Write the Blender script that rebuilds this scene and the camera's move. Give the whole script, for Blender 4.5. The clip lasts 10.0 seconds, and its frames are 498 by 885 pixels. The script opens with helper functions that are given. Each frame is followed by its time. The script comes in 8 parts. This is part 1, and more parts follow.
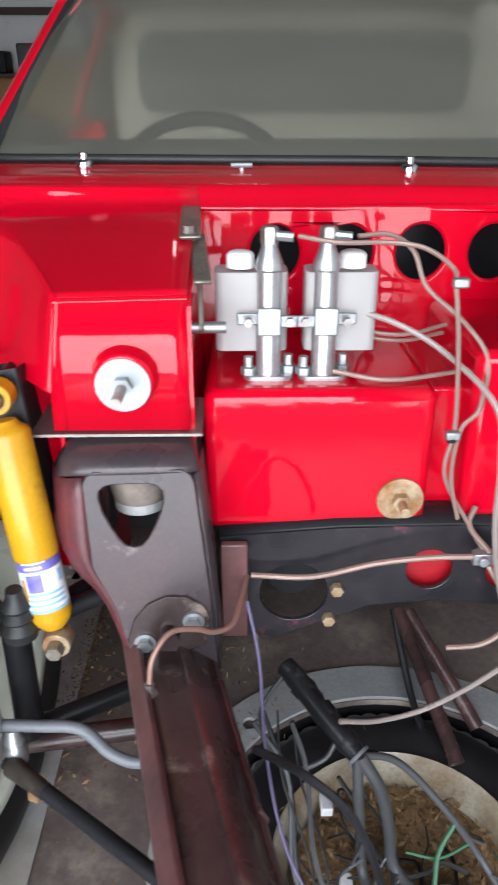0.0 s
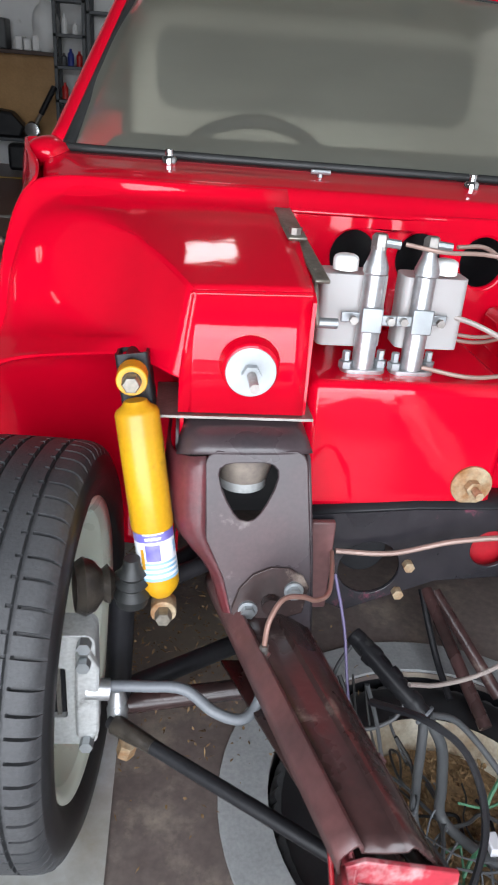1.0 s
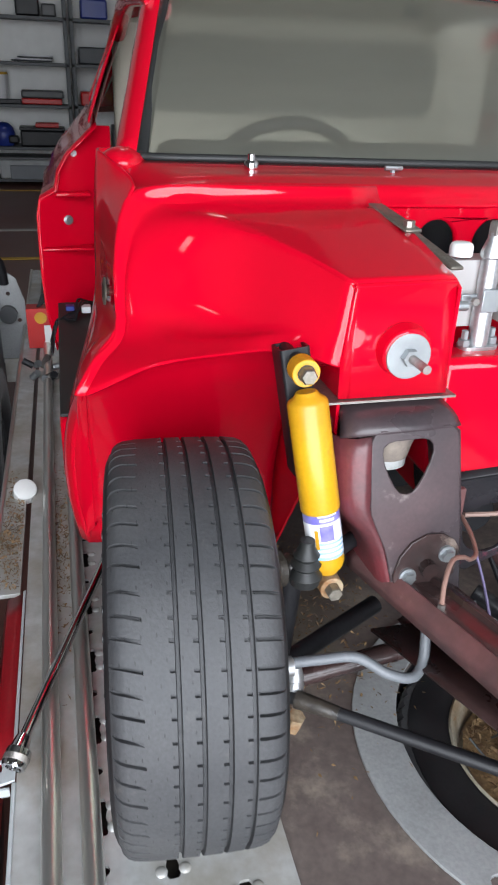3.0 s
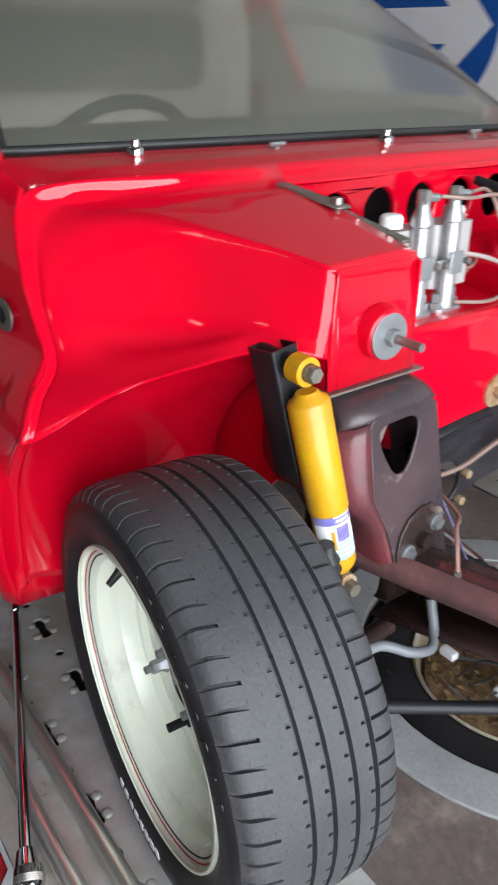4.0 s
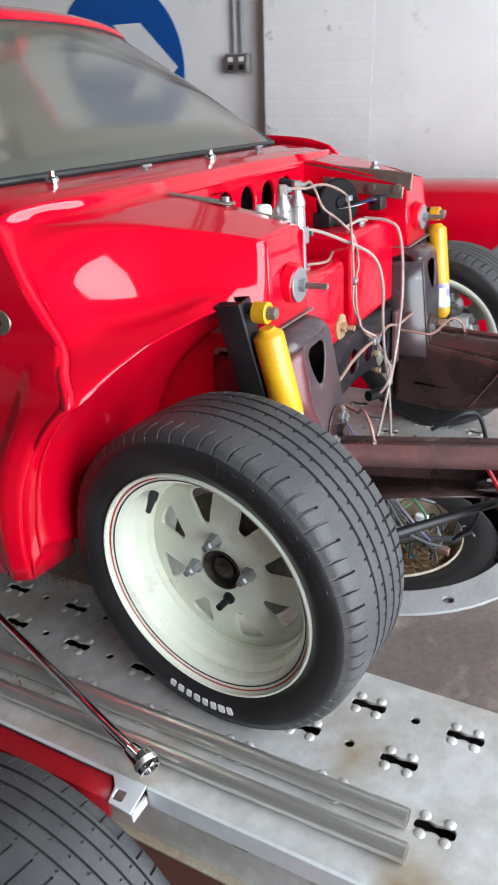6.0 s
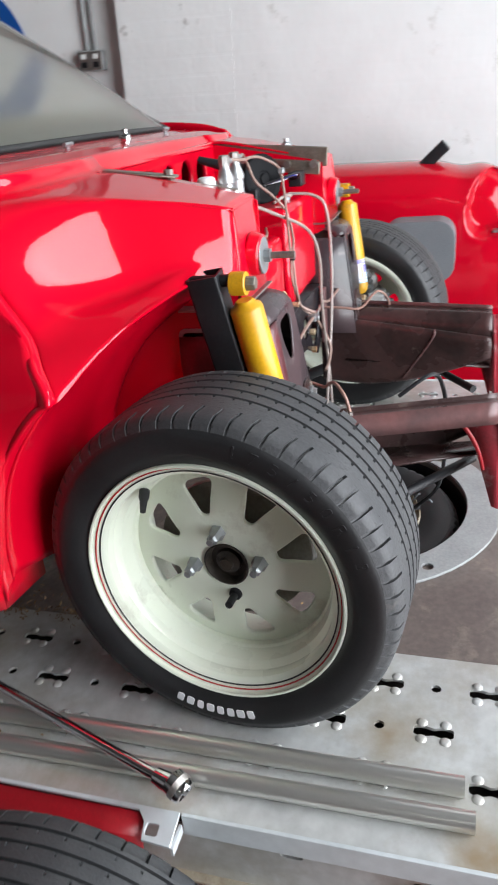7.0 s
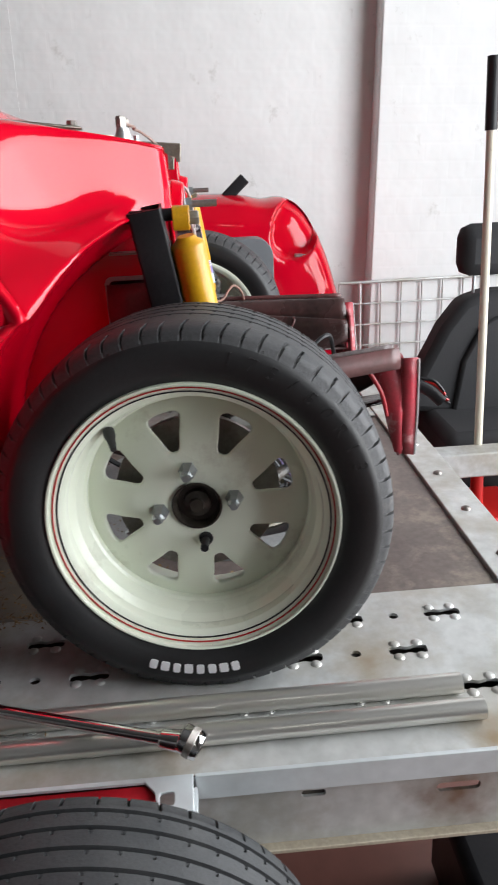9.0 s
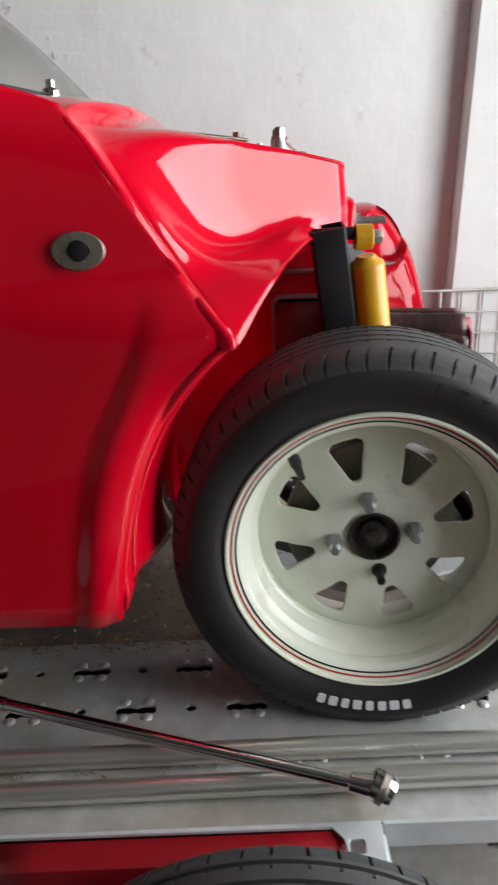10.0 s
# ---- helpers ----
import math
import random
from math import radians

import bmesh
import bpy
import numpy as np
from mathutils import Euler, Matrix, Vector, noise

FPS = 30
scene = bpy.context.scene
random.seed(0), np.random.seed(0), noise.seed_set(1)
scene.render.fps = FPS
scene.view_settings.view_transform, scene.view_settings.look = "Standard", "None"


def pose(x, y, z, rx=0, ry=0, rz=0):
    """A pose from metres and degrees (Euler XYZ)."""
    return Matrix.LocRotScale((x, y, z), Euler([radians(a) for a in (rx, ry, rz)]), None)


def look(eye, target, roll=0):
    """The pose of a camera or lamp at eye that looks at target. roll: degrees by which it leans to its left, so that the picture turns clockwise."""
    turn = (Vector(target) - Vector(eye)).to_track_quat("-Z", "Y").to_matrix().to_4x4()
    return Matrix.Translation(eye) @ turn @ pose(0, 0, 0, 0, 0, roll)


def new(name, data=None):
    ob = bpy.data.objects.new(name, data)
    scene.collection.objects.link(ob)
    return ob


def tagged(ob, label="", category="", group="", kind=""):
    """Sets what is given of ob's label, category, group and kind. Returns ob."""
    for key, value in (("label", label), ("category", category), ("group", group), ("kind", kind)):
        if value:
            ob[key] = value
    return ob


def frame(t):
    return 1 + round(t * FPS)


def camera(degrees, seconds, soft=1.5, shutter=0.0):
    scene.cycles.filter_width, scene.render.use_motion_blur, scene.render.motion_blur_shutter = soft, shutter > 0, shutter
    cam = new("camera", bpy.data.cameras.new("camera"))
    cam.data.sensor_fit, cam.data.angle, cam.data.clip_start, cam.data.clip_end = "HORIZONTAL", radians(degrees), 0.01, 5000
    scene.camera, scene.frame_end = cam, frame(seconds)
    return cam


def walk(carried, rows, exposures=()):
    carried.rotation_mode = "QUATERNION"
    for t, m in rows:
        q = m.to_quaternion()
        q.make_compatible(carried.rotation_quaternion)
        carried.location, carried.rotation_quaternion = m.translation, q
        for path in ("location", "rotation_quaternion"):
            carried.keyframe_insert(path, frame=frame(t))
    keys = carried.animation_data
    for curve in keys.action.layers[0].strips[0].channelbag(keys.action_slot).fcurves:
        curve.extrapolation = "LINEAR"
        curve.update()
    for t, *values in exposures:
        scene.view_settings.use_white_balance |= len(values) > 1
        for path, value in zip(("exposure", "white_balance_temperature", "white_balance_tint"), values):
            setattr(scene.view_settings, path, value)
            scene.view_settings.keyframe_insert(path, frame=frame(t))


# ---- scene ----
cam = camera(37.9, 10.0, soft=1.9, shutter=0.35)
T = pose(0, 0, 0.52) @ pose(0, 0, 0, -2.0)  # trailer and car stand nose up
EXPOSURE = [(0.0, -0.32, 6150, 11), (0.5, -0.32, 6150, 11), (1.5, -0.26, 6150, 11), (2.7, -0.18, 6150, 11), (4.0, -0.2, 6200, 10), (5.0, 0.12, 6150, 10), (6.5, 0.14, 6200, 10), (7.0, 0.05, 6300, 10), (7.5, -0.12, 6400, 10), (8.0, -0.2, 6350, 10), (9.0, -0.16, 6450, 10), (9.5, -0.21, 6500, 10), (10.0, -0.24, 6550, 10)]
PATH = [
    (0, (-0.211, -0.671, 0.863), (-0.188, 1.136, 0.007), -0.1),
    (0.5, (-0.308, -0.694, 0.865), (-0.311, 1.115, 0.014), 1.2),
    (1, (-0.405, -0.73, 0.878), (-0.197, 1.06, 0.012), 4.4),
    (1.5, (-0.517, -0.789, 0.875), (-0.257, 1.001, 0.021), 4.9),
    (2, (-0.639, -0.858, 0.874), (-0.21, 0.911, 0.046), 6.0),
    (2.5, (-0.678, -0.84, 0.888), (-0.294, 0.936, 0.052), 5.3),
    (2.7, (-0.685, -0.805, 0.884), (-0.289, 0.965, 0.041), 3.5),
    (3.8, (-0.841, -0.575, 0.876), (-0.006, 0.987, -0.053), 0.6),
    (4, (-0.915, -0.549, 0.88), (0.133, 0.889, -0.033), -0.2),
    (4.5, (-1.046, -0.518, 0.902), (0.254, 0.685, -0.026), 1.7),
    (5, (-1.131, -0.56, 0.898), (0.251, 0.564, -0.011), 0.2),
    (5.2, (-1.184, -0.586, 0.912), (0.213, 0.524, 0.009), 1.1),
    (6.3, (-1.412, -0.448, 0.874), (0.221, 0.346, 0.035), -4.4),
    (6.5, (-1.423, -0.414, 0.869), (0.234, 0.282, -0.008), -2.4),
    (7, (-1.398, -0.306, 0.83), (0.321, 0.252, -0.028), -5.5),
    (7.5, (-1.467, -0.191, 0.799), (0.348, -0.043, -0.028), -3.5),
    (8, (-1.491, -0.135, 0.778), (0.338, -0.058, -0.027), 0.1),
    (8.5, (-1.468, -0.111, 0.697), (0.381, -0.006, -0.058), -2.2),
    (9, (-1.48, -0.028, 0.662), (0.386, -0.126, -0.051), -2.9),
    (9.5, (-1.466, 0.074, 0.668), (0.397, -0.02, -0.052), -2.1),
    (10, (-1.427, 0.16, 0.692), (0.441, 0.146, -0.022), -1.9),
]
walk(cam, [(t, T @ look(eye, target, roll)) for t, eye, target, roll in PATH], EXPOSURE)

# ---- world and lights ----
world = bpy.data.worlds.new("sky")
scene.world = world
world.use_nodes = True
wn = world.node_tree.nodes
sky = wn.new("ShaderNodeTexSky")
sky.sky_type, sky.sun_disc = "NISHITA", False
sky.sun_elevation, sky.sun_rotation = radians(38), radians(200)
world.node_tree.links.new(sky.outputs[0], wn["Background"].inputs[0])
wn["Background"].inputs[1].default_value = 0.12
sun = new("sun", bpy.data.lights.new("sun", "SUN"))
sun.data.energy, sun.data.angle, sun.data.color = 0.8, radians(40), (1, 0.97, 0.93)
sun.matrix_world = look((3, -12, 10), (0, 0, 0))


def area_lamp(name, eye, target, wide, high, watts, colour=(1, 1, 1)):
    lamp = new(name, bpy.data.lights.new(name, "AREA"))
    lamp.data.shape, lamp.data.size, lamp.data.size_y = "RECTANGLE", wide, high
    lamp.data.energy, lamp.data.color = watts, colour
    lamp.matrix_world = look(eye, target)
    return lamp


area_lamp("doorway_daylight", (-0.98, -2.55, 1.88), (-0.98, 0, 1.88), 3.45, 3.5, 305, (0.94, 0.975, 1.0))

# ---- materials ----


def material(name, colour, rough=0.5, metal=0.0, second=None, scale=6.0, amount=0.5, grain=0.0, grain_scale=200.0, bump=0.0, relief=0.002,
             coat=0.0, specular=0.5, rough_vary=0.1, alpha=None, transmission=0.0, dirt=None, dirt_scale=3.0, dirt_edge=(0.55, 0.7)):
    m = bpy.data.materials.new(name)
    m.use_nodes = True
    nt = m.node_tree
    n, l = nt.nodes, nt.links
    bsdf = n["Principled BSDF"]
    bsdf.inputs["Metallic"].default_value = metal
    bsdf.inputs["Coat Weight"].default_value = coat
    bsdf.inputs["Specular IOR Level"].default_value = specular
    bsdf.inputs["Coat Roughness"].default_value = 0.04
    bsdf.inputs["Coat IOR"].default_value = 1.5
    bsdf.inputs["Transmission Weight"].default_value = transmission
    coords = n.new("ShaderNodeTexCoord")
    large = n.new("ShaderNodeTexNoise")
    large.inputs["Scale"].default_value, large.inputs["Detail"].default_value = scale, 5
    l.new(coords.outputs["Object"], large.inputs["Vector"])
    second = second or tuple(0.7 * c for c in colour)
    mix = n.new("ShaderNodeMix")
    mix.data_type = "RGBA"
    mix.inputs["A"].default_value, mix.inputs["B"].default_value = (*colour, 1), (*second, 1)
    ramp = n.new("ShaderNodeMapRange")
    ramp.inputs["From Min"].default_value, ramp.inputs["From Max"].default_value = 0.35, 0.7
    ramp.inputs["To Max"].default_value = amount
    l.new(large.outputs["Fac"], ramp.inputs["Value"])
    l.new(ramp.outputs["Result"], mix.inputs["Factor"])
    out = mix.outputs["Result"]
    fine = n.new("ShaderNodeTexNoise")
    fine.inputs["Scale"].default_value, fine.inputs["Detail"].default_value = grain_scale, 3
    l.new(coords.outputs["Object"], fine.inputs["Vector"])
    if grain:
        dark = n.new("ShaderNodeMix")
        dark.data_type, dark.blend_type = "RGBA", "MULTIPLY"
        dark.inputs["Factor"].default_value = grain
        l.new(out, dark.inputs["A"])
        grey = n.new("ShaderNodeMapRange")
        grey.inputs["From Min"].default_value, grey.inputs["From Max"].default_value = 0.3, 0.7
        grey.inputs["To Min"].default_value, grey.inputs["To Max"].default_value = 0.35, 1.3
        l.new(fine.outputs["Fac"], grey.inputs["Value"])
        l.new(grey.outputs["Result"], dark.inputs["B"])
        out = dark.outputs["Result"]
    if dirt:
        spots = n.new("ShaderNodeTexNoise")
        spots.inputs["Scale"].default_value, spots.inputs["Detail"].default_value = dirt_scale, 9
        spots.inputs["Roughness"].default_value = 0.7
        l.new(coords.outputs["Object"], spots.inputs["Vector"])
        edge = n.new("ShaderNodeMapRange")
        edge.inputs["From Min"].default_value, edge.inputs["From Max"].default_value = dirt_edge
        l.new(spots.outputs["Fac"], edge.inputs["Value"])
        soil = n.new("ShaderNodeMix")
        soil.data_type = "RGBA"
        soil.inputs["B"].default_value = (*dirt, 1)
        l.new(edge.outputs["Result"], soil.inputs["Factor"])
        l.new(out, soil.inputs["A"])
        out = soil.outputs["Result"]
    l.new(out, bsdf.inputs["Base Color"])
    vary = n.new("ShaderNodeMapRange")
    vary.inputs["To Min"].default_value, vary.inputs["To Max"].default_value = max(0.0, rough - rough_vary), min(1.0, rough + rough_vary)
    l.new(large.outputs["Fac"], vary.inputs["Value"])
    l.new(vary.outputs["Result"], bsdf.inputs["Roughness"])
    if bump:
        b = n.new("ShaderNodeBump")
        b.inputs["Strength"].default_value, b.inputs["Distance"].default_value = bump, relief
        l.new(fine.outputs["Fac"], b.inputs["Height"])
        l.new(b.outputs["Normal"], bsdf.inputs["Normal"])
        if coat > 0.8:
            l.new(b.outputs["Normal"], bsdf.inputs["Coat Normal"])
    return m


RED = material("red_gloss_paint", (0.58, 0.0005, 0.016), 0.35, second=(0.52, 0.0005, 0.013), coat=0.9, specular=0.02, scale=4, bump=0.09, relief=0.006, grain_scale=13, rough_vary=0.05)
RED_OLD = material("scuffed_red_paint", (0.44, 0.03, 0.05), 0.4, second=(0.18, 0.035, 0.04), scale=11, amount=0.9, grain=0.25, dirt=(0.52, 0.36, 0.36), dirt_scale=13, dirt_edge=(0.56, 0.72))
RED_PANEL = material("deep_red_panel_paint", (0.36, 0.006, 0.014), 0.4, second=(0.24, 0.008, 0.012), scale=7, amount=0.8, grain=0.2)
MAROON = material("worn_maroon_chassis_paint", (0.030, 0.019, 0.018), 0.28, second=(0.095, 0.048, 0.046), scale=9, amount=0.9, grain=0.3, grain_scale=90, bump=0.15, rough_vary=0.16,
                  dirt=(0.24, 0.19, 0.16), dirt_scale=12, dirt_edge=(0.60, 0.72))
CHARCOAL = material("charcoal_steel_paint", (0.030, 0.027, 0.031), 0.28, second=(0.078, 0.048, 0.051), scale=7, amount=0.9, grain=0.2, bump=0.03, rough_vary=0.14, dirt=(0.19, 0.16, 0.15), dirt_scale=16, dirt_edge=(0.62, 0.74))
BLACK = material("black_paint", (0.010, 0.010, 0.012), 0.42, second=(0.022, 0.022, 0.024), scale=12, amount=0.6, grain=0.3, specular=0.3)
MAROON_LIP = material("rubbed_maroon_edge_paint", (0.16, 0.07, 0.068), 0.38, second=(0.08, 0.045, 0.045), scale=14, amount=0.9, grain=0.3, grain_scale=90, dirt=(0.30, 0.20, 0.18), dirt_scale=16, dirt_edge=(0.62, 0.74))
RIMDIRT = material("dirty_rusting_rim_paint", (0.46, 0.42, 0.33), 0.5, second=(0.24, 0.17, 0.10), scale=16, amount=1.0, grain=0.3, dirt=(0.13, 0.07, 0.035), dirt_scale=11, dirt_edge=(0.54, 0.68))
CROSSBLACK = material("black_paint_with_red_overspray", (0.012, 0.012, 0.015), 0.22, second=(0.030, 0.026, 0.030), scale=9, amount=0.8, grain=0.3, dirt=(0.30, 0.06, 0.11), dirt_scale=9, dirt_edge=(0.62, 0.76), rough_vary=0.12, bump=0.35, relief=0.006, grain_scale=22)
RUBBER = material("tyre_rubber", (0.044, 0.045, 0.049), 0.62, second=(0.085, 0.085, 0.087), scale=14, amount=0.7, grain=0.3, grain_scale=260, bump=0.25)
RUBBER_SIDE = material("tyre_sidewall_rubber", (0.012, 0.012, 0.013), 0.45, second=(0.03, 0.03, 0.032), scale=10, amount=0.5, grain=0.2, bump=0.1)
RUBBER.node_tree.nodes["Principled BSDF"].inputs["Sheen Weight"].default_value = 0.25
RUBBER.node_tree.nodes["Principled BSDF"].inputs["Sheen Roughness"].default_value = 0.4
SEAL = material("black_rubber_seal", (0.015, 0.016, 0.016), 0.5, second=(0.04, 0.04, 0.04), amount=0.4)
CREAM = material("cream_white_wheel_paint", (0.83, 0.87, 0.75), 0.3, second=(0.74, 0.79, 0.65), scale=8, amount=0.6, coat=0.3, dirt=(0.46, 0.43, 0.34), dirt_scale=10, dirt_edge=(0.58, 0.84))
YELLOW = material("yellow_enamel", (0.62, 0.335, 0.006), 0.4, second=(0.50, 0.24, 0.006), scale=14, amount=0.8, coat=0.25, grain=0.12, dirt=(0.15, 0.085, 0.025), dirt_scale=17, dirt_edge=(0.56, 0.74))
ZINC = material("bright_zinc", (0.38, 0.40, 0.41), 0.42, 0.75, second=(0.24, 0.25, 0.26), scale=30, amount=0.6)
ALLOY = material("cast_aluminium", (0.56, 0.57, 0.58), 0.38, 0.85, second=(0.36, 0.36, 0.37), scale=20, amount=0.6, grain=0.2, bump=0.1)
CAST = material("raw_cast_alloy", (0.60, 0.61, 0.60), 0.45, 0.3, second=(0.46, 0.46, 0.455), scale=18, amount=0.8, grain=0.25, dirt=(0.12, 0.11, 0.10), dirt_scale=16, dirt_edge=(0.58, 0.72))
HORNBLACK = material("glossy_black_horn_paint", (0.006, 0.006, 0.007), 0.5, second=(0.010, 0.010, 0.011), scale=20, amount=0.6, specular=0.06)
FLANK = material("red_dusted_maroon_paint", (0.15, 0.030, 0.036), 0.32, second=(0.045, 0.026, 0.028), scale=10, amount=1.0, grain=0.3, bump=0.15)
CHROME = material("chrome", (0.75, 0.75, 0.76), 0.1, 1.0, second=(0.6, 0.6, 0.6), scale=20, rough_vary=0.05)
STEEL = material("dull_steel", (0.36, 0.34, 0.32), 0.4, 0.8, second=(0.22, 0.19, 0.17), scale=25, amount=0.8, grain=0.3)
BRONZE = material("plated_bracket_steel", (0.30, 0.28, 0.24), 0.42, 0.75, second=(0.20, 0.17, 0.13), scale=30, amount=0.8, grain=0.3)
RUST = material("rusty_plated_steel", (0.52, 0.42, 0.28), 0.55, 0.4, second=(0.30, 0.12, 0.03), scale=45, amount=1.0, grain=0.4)
PIPE = material("grey_brown_brake_pipe", (0.30, 0.205, 0.17), 0.42, 0.2, second=(0.22, 0.14, 0.12), scale=30)
COPPER = material("copper_brake_pipe", (0.27, 0.155, 0.125), 0.45, 0.25, second=(0.22, 0.12, 0.09), scale=30)
HOSE = material("cloudy_clear_hose", (0.42, 0.36, 0.33), 0.3, second=(0.33, 0.27, 0.24), scale=12, transmission=0.3)
NYLON = material("milky_nylon", (0.54, 0.53, 0.52), 0.4, second=(0.46, 0.44, 0.43), scale=12, transmission=0.35)
GALV = material("galvanised_steel", (0.62, 0.63, 0.62), 0.42, 0.35, second=(0.48, 0.49, 0.485), scale=10, amount=0.8, grain=0.2, grain_scale=45, bump=0.05,
                dirt=(0.38, 0.335, 0.25), dirt_scale=5.0, dirt_edge=(0.43, 0.76))
PALEGALV = material("pale_clean_galvanised_lip", (0.66, 0.70, 0.72), 0.4, 0.25, second=(0.56, 0.59, 0.60), scale=9, amount=0.8, grain=0.1, grain_scale=60, dirt=(0.40, 0.37, 0.33), dirt_scale=7, dirt_edge=(0.64, 0.80))
FLANGE = material("dirty_cream_flange_paint", (0.46, 0.41, 0.32), 0.6, second=(0.34, 0.28, 0.20), scale=10, amount=0.9, grain=0.25, dirt=(0.20, 0.13, 0.08), dirt_scale=9, dirt_edge=(0.60, 0.75))
TUBE = material("brushed_stainless_tube", (0.78, 0.77, 0.73), 0.30, 0.88, second=(0.62, 0.60, 0.56), scale=5, amount=0.7, rough_vary=0.06)
BOARD = material("film_faced_plywood", (0.125, 0.098, 0.090), 0.5, second=(0.21, 0.175, 0.155), scale=4.5, amount=0.9, grain=0.3, grain_scale=90,
                 dirt=(0.32, 0.27, 0.215), dirt_scale=9, dirt_edge=(0.53, 0.72))
RING = material("grey_painted_steel", (0.36, 0.37, 0.37), 0.5, second=(0.27, 0.28, 0.28), scale=9, amount=0.8, grain=0.2, dirt=(0.2, 0.16, 0.12), dirt_scale=8, dirt_edge=(0.68, 0.85))
PLASTER = material("white_painted_brick_render", (0.83, 0.83, 0.82), 0.85, second=(0.74, 0.74, 0.73), scale=1.6, amount=0.6, grain=0.06, grain_scale=4.5, bump=0.5, relief=0.02,
                   dirt=(0.62, 0.61, 0.585), dirt_scale=6, dirt_edge=(0.60, 0.70))
PLASTER_OLD = material("grey_painted_render", (0.80, 0.80, 0.79), 0.85, second=(0.70, 0.70, 0.69), scale=2.2, amount=0.8, grain=0.06, grain_scale=7, bump=0.6, relief=0.012,
                       dirt=(0.46, 0.45, 0.43), dirt_scale=7, dirt_edge=(0.61, 0.67))
REDFLOOR = material("red_brown_floor_paint", (0.125, 0.052, 0.042), 0.35, second=(0.16, 0.075, 0.06), scale=1.2, amount=0.8, grain=0.15, grain_scale=30)
DARKPLASTIC = material("dark_grey_plastic", (0.06, 0.063, 0.066), 0.45, second=(0.09, 0.09, 0.092), scale=9, amount=0.6)
GREYPLASTIC = material("grey_mudguard_plastic", (0.13, 0.14, 0.155), 0.45, second=(0.18, 0.19, 0.20), scale=6, amount=0.6, grain=0.15)
FABRIC = material("black_seat_fabric", (0.018, 0.018, 0.02), 0.85, second=(0.032, 0.032, 0.034), scale=9, amount=0.6, grain=0.25, bump=0.15)
INTERIOR = material("grey_beige_trim", (0.36, 0.335, 0.275), 0.8, second=(0.31, 0.29, 0.24), scale=4)
DASH = material("dark_dashboard_vinyl", (0.024, 0.025, 0.024), 0.65, second=(0.036, 0.036, 0.034), scale=7)
# flat grey painted for the shade inside the rear opening
OPENING_SHADE = material("rear_opening_shade", (0.115, 0.113, 0.10), 0.9, second=(0.085, 0.084, 0.076), scale=5)
WHITE = material("white_plastic", (0.78, 0.78, 0.76), 0.45, second=(0.68, 0.68, 0.66), scale=8)
BLUE = material("blue_sign_enamel", (0.006, 0.085, 0.36), 0.35, second=(0.005, 0.07, 0.30), scale=5)
SIGNWHITE = material("white_sign_sheet", (0.78, 0.79, 0.80), 0.4, second=(0.70, 0.71, 0.72), scale=6)
PURPLE = material("purple_label", (0.12, 0.10, 0.42), 0.35, second=(0.30, 0.28, 0.55), scale=40, amount=0.9)
LABELWHITE = material("white_label", (0.78, 0.78, 0.80), 0.35, second=(0.70, 0.70, 0.74), scale=30)
CYAN = material("pale_blue_label", (0.25, 0.45, 0.62), 0.35, second=(0.4, 0.55, 0.7), scale=30)
LEAVES = material("dry_leaf_litter", (0.36, 0.23, 0.11), 0.9, second=(0.11, 0.065, 0.03), scale=40, amount=1.0, grain=0.5)
WOOD = material("plywood_panel", (0.45, 0.25, 0.085), 0.55, second=(0.36, 0.19, 0.06), scale=3.5, amount=0.8, grain=0.15, grain_scale=50)
SHELFSTEEL = material("dark_shelf_steel", (0.05, 0.055, 0.06), 0.5, 0.3, second=(0.1, 0.1, 0.1), scale=8)
TEAL = material("teal_plastic", (0.02, 0.12, 0.13), 0.45, second=(0.03, 0.16, 0.17), scale=8)
BLUEPLASTIC = material("blue_plastic", (0.015, 0.03, 0.22), 0.4, second=(0.02, 0.05, 0.28), scale=8)
REDPLASTIC = material("red_plastic", (0.5, 0.012, 0.01), 0.4, second=(0.4, 0.01, 0.01), scale=8)
GREENWIRE = material("green_wire", (0.06, 0.17, 0.09), 0.5)
PURPLEWIRE = material("violet_wire", (0.15, 0.12, 0.24), 0.5)
# grease on hubs and bushes; also colours the shade sheet below the tracks
GREASE_AND_SHADE = material("black_grease_and_slot_shade", (0.022, 0.018, 0.015), 0.32, second=(0.06, 0.05, 0.04), scale=60, amount=0.8, bump=0.4)
MARK = material("moulded_rubber_mark", (0.022, 0.022, 0.024), 0.5)
YELLOWLINE = material("yellow_floor_line", (0.55, 0.33, 0.02), 0.5, second=(0.4, 0.24, 0.03), scale=10)
GREYLINE = material("grey_white_floor_line", (0.42, 0.40, 0.37), 0.5, second=(0.32, 0.29, 0.27), scale=10)
# unseen walls; this grey sets how much light they bounce onto the body side
WALLGREY = material("grey_unseen_wall", (0.42, 0.42, 0.41), 0.8, second=(0.34, 0.34, 0.33), scale=1.5)
# unseen surround, kept dark so that the reds deepen and the doorway stands out
DARK_SURROUND = material("dark_unseen_surround", (0.15, 0.15, 0.145), 0.8, second=(0.11, 0.11, 0.105), scale=2)
GLASS = bpy.data.materials.new("dusty_windscreen_glass")
GLASS.use_nodes = True
gn, gl = GLASS.node_tree.nodes, GLASS.node_tree.links
dust = gn.new("ShaderNodeBsdfDiffuse")
dust.inputs[0].default_value = (0.255, 0.25, 0.20, 1)
clear = gn.new("ShaderNodeBsdfGlass")
clear.inputs["IOR"].default_value, clear.inputs["Roughness"].default_value = 1.02, 0.45
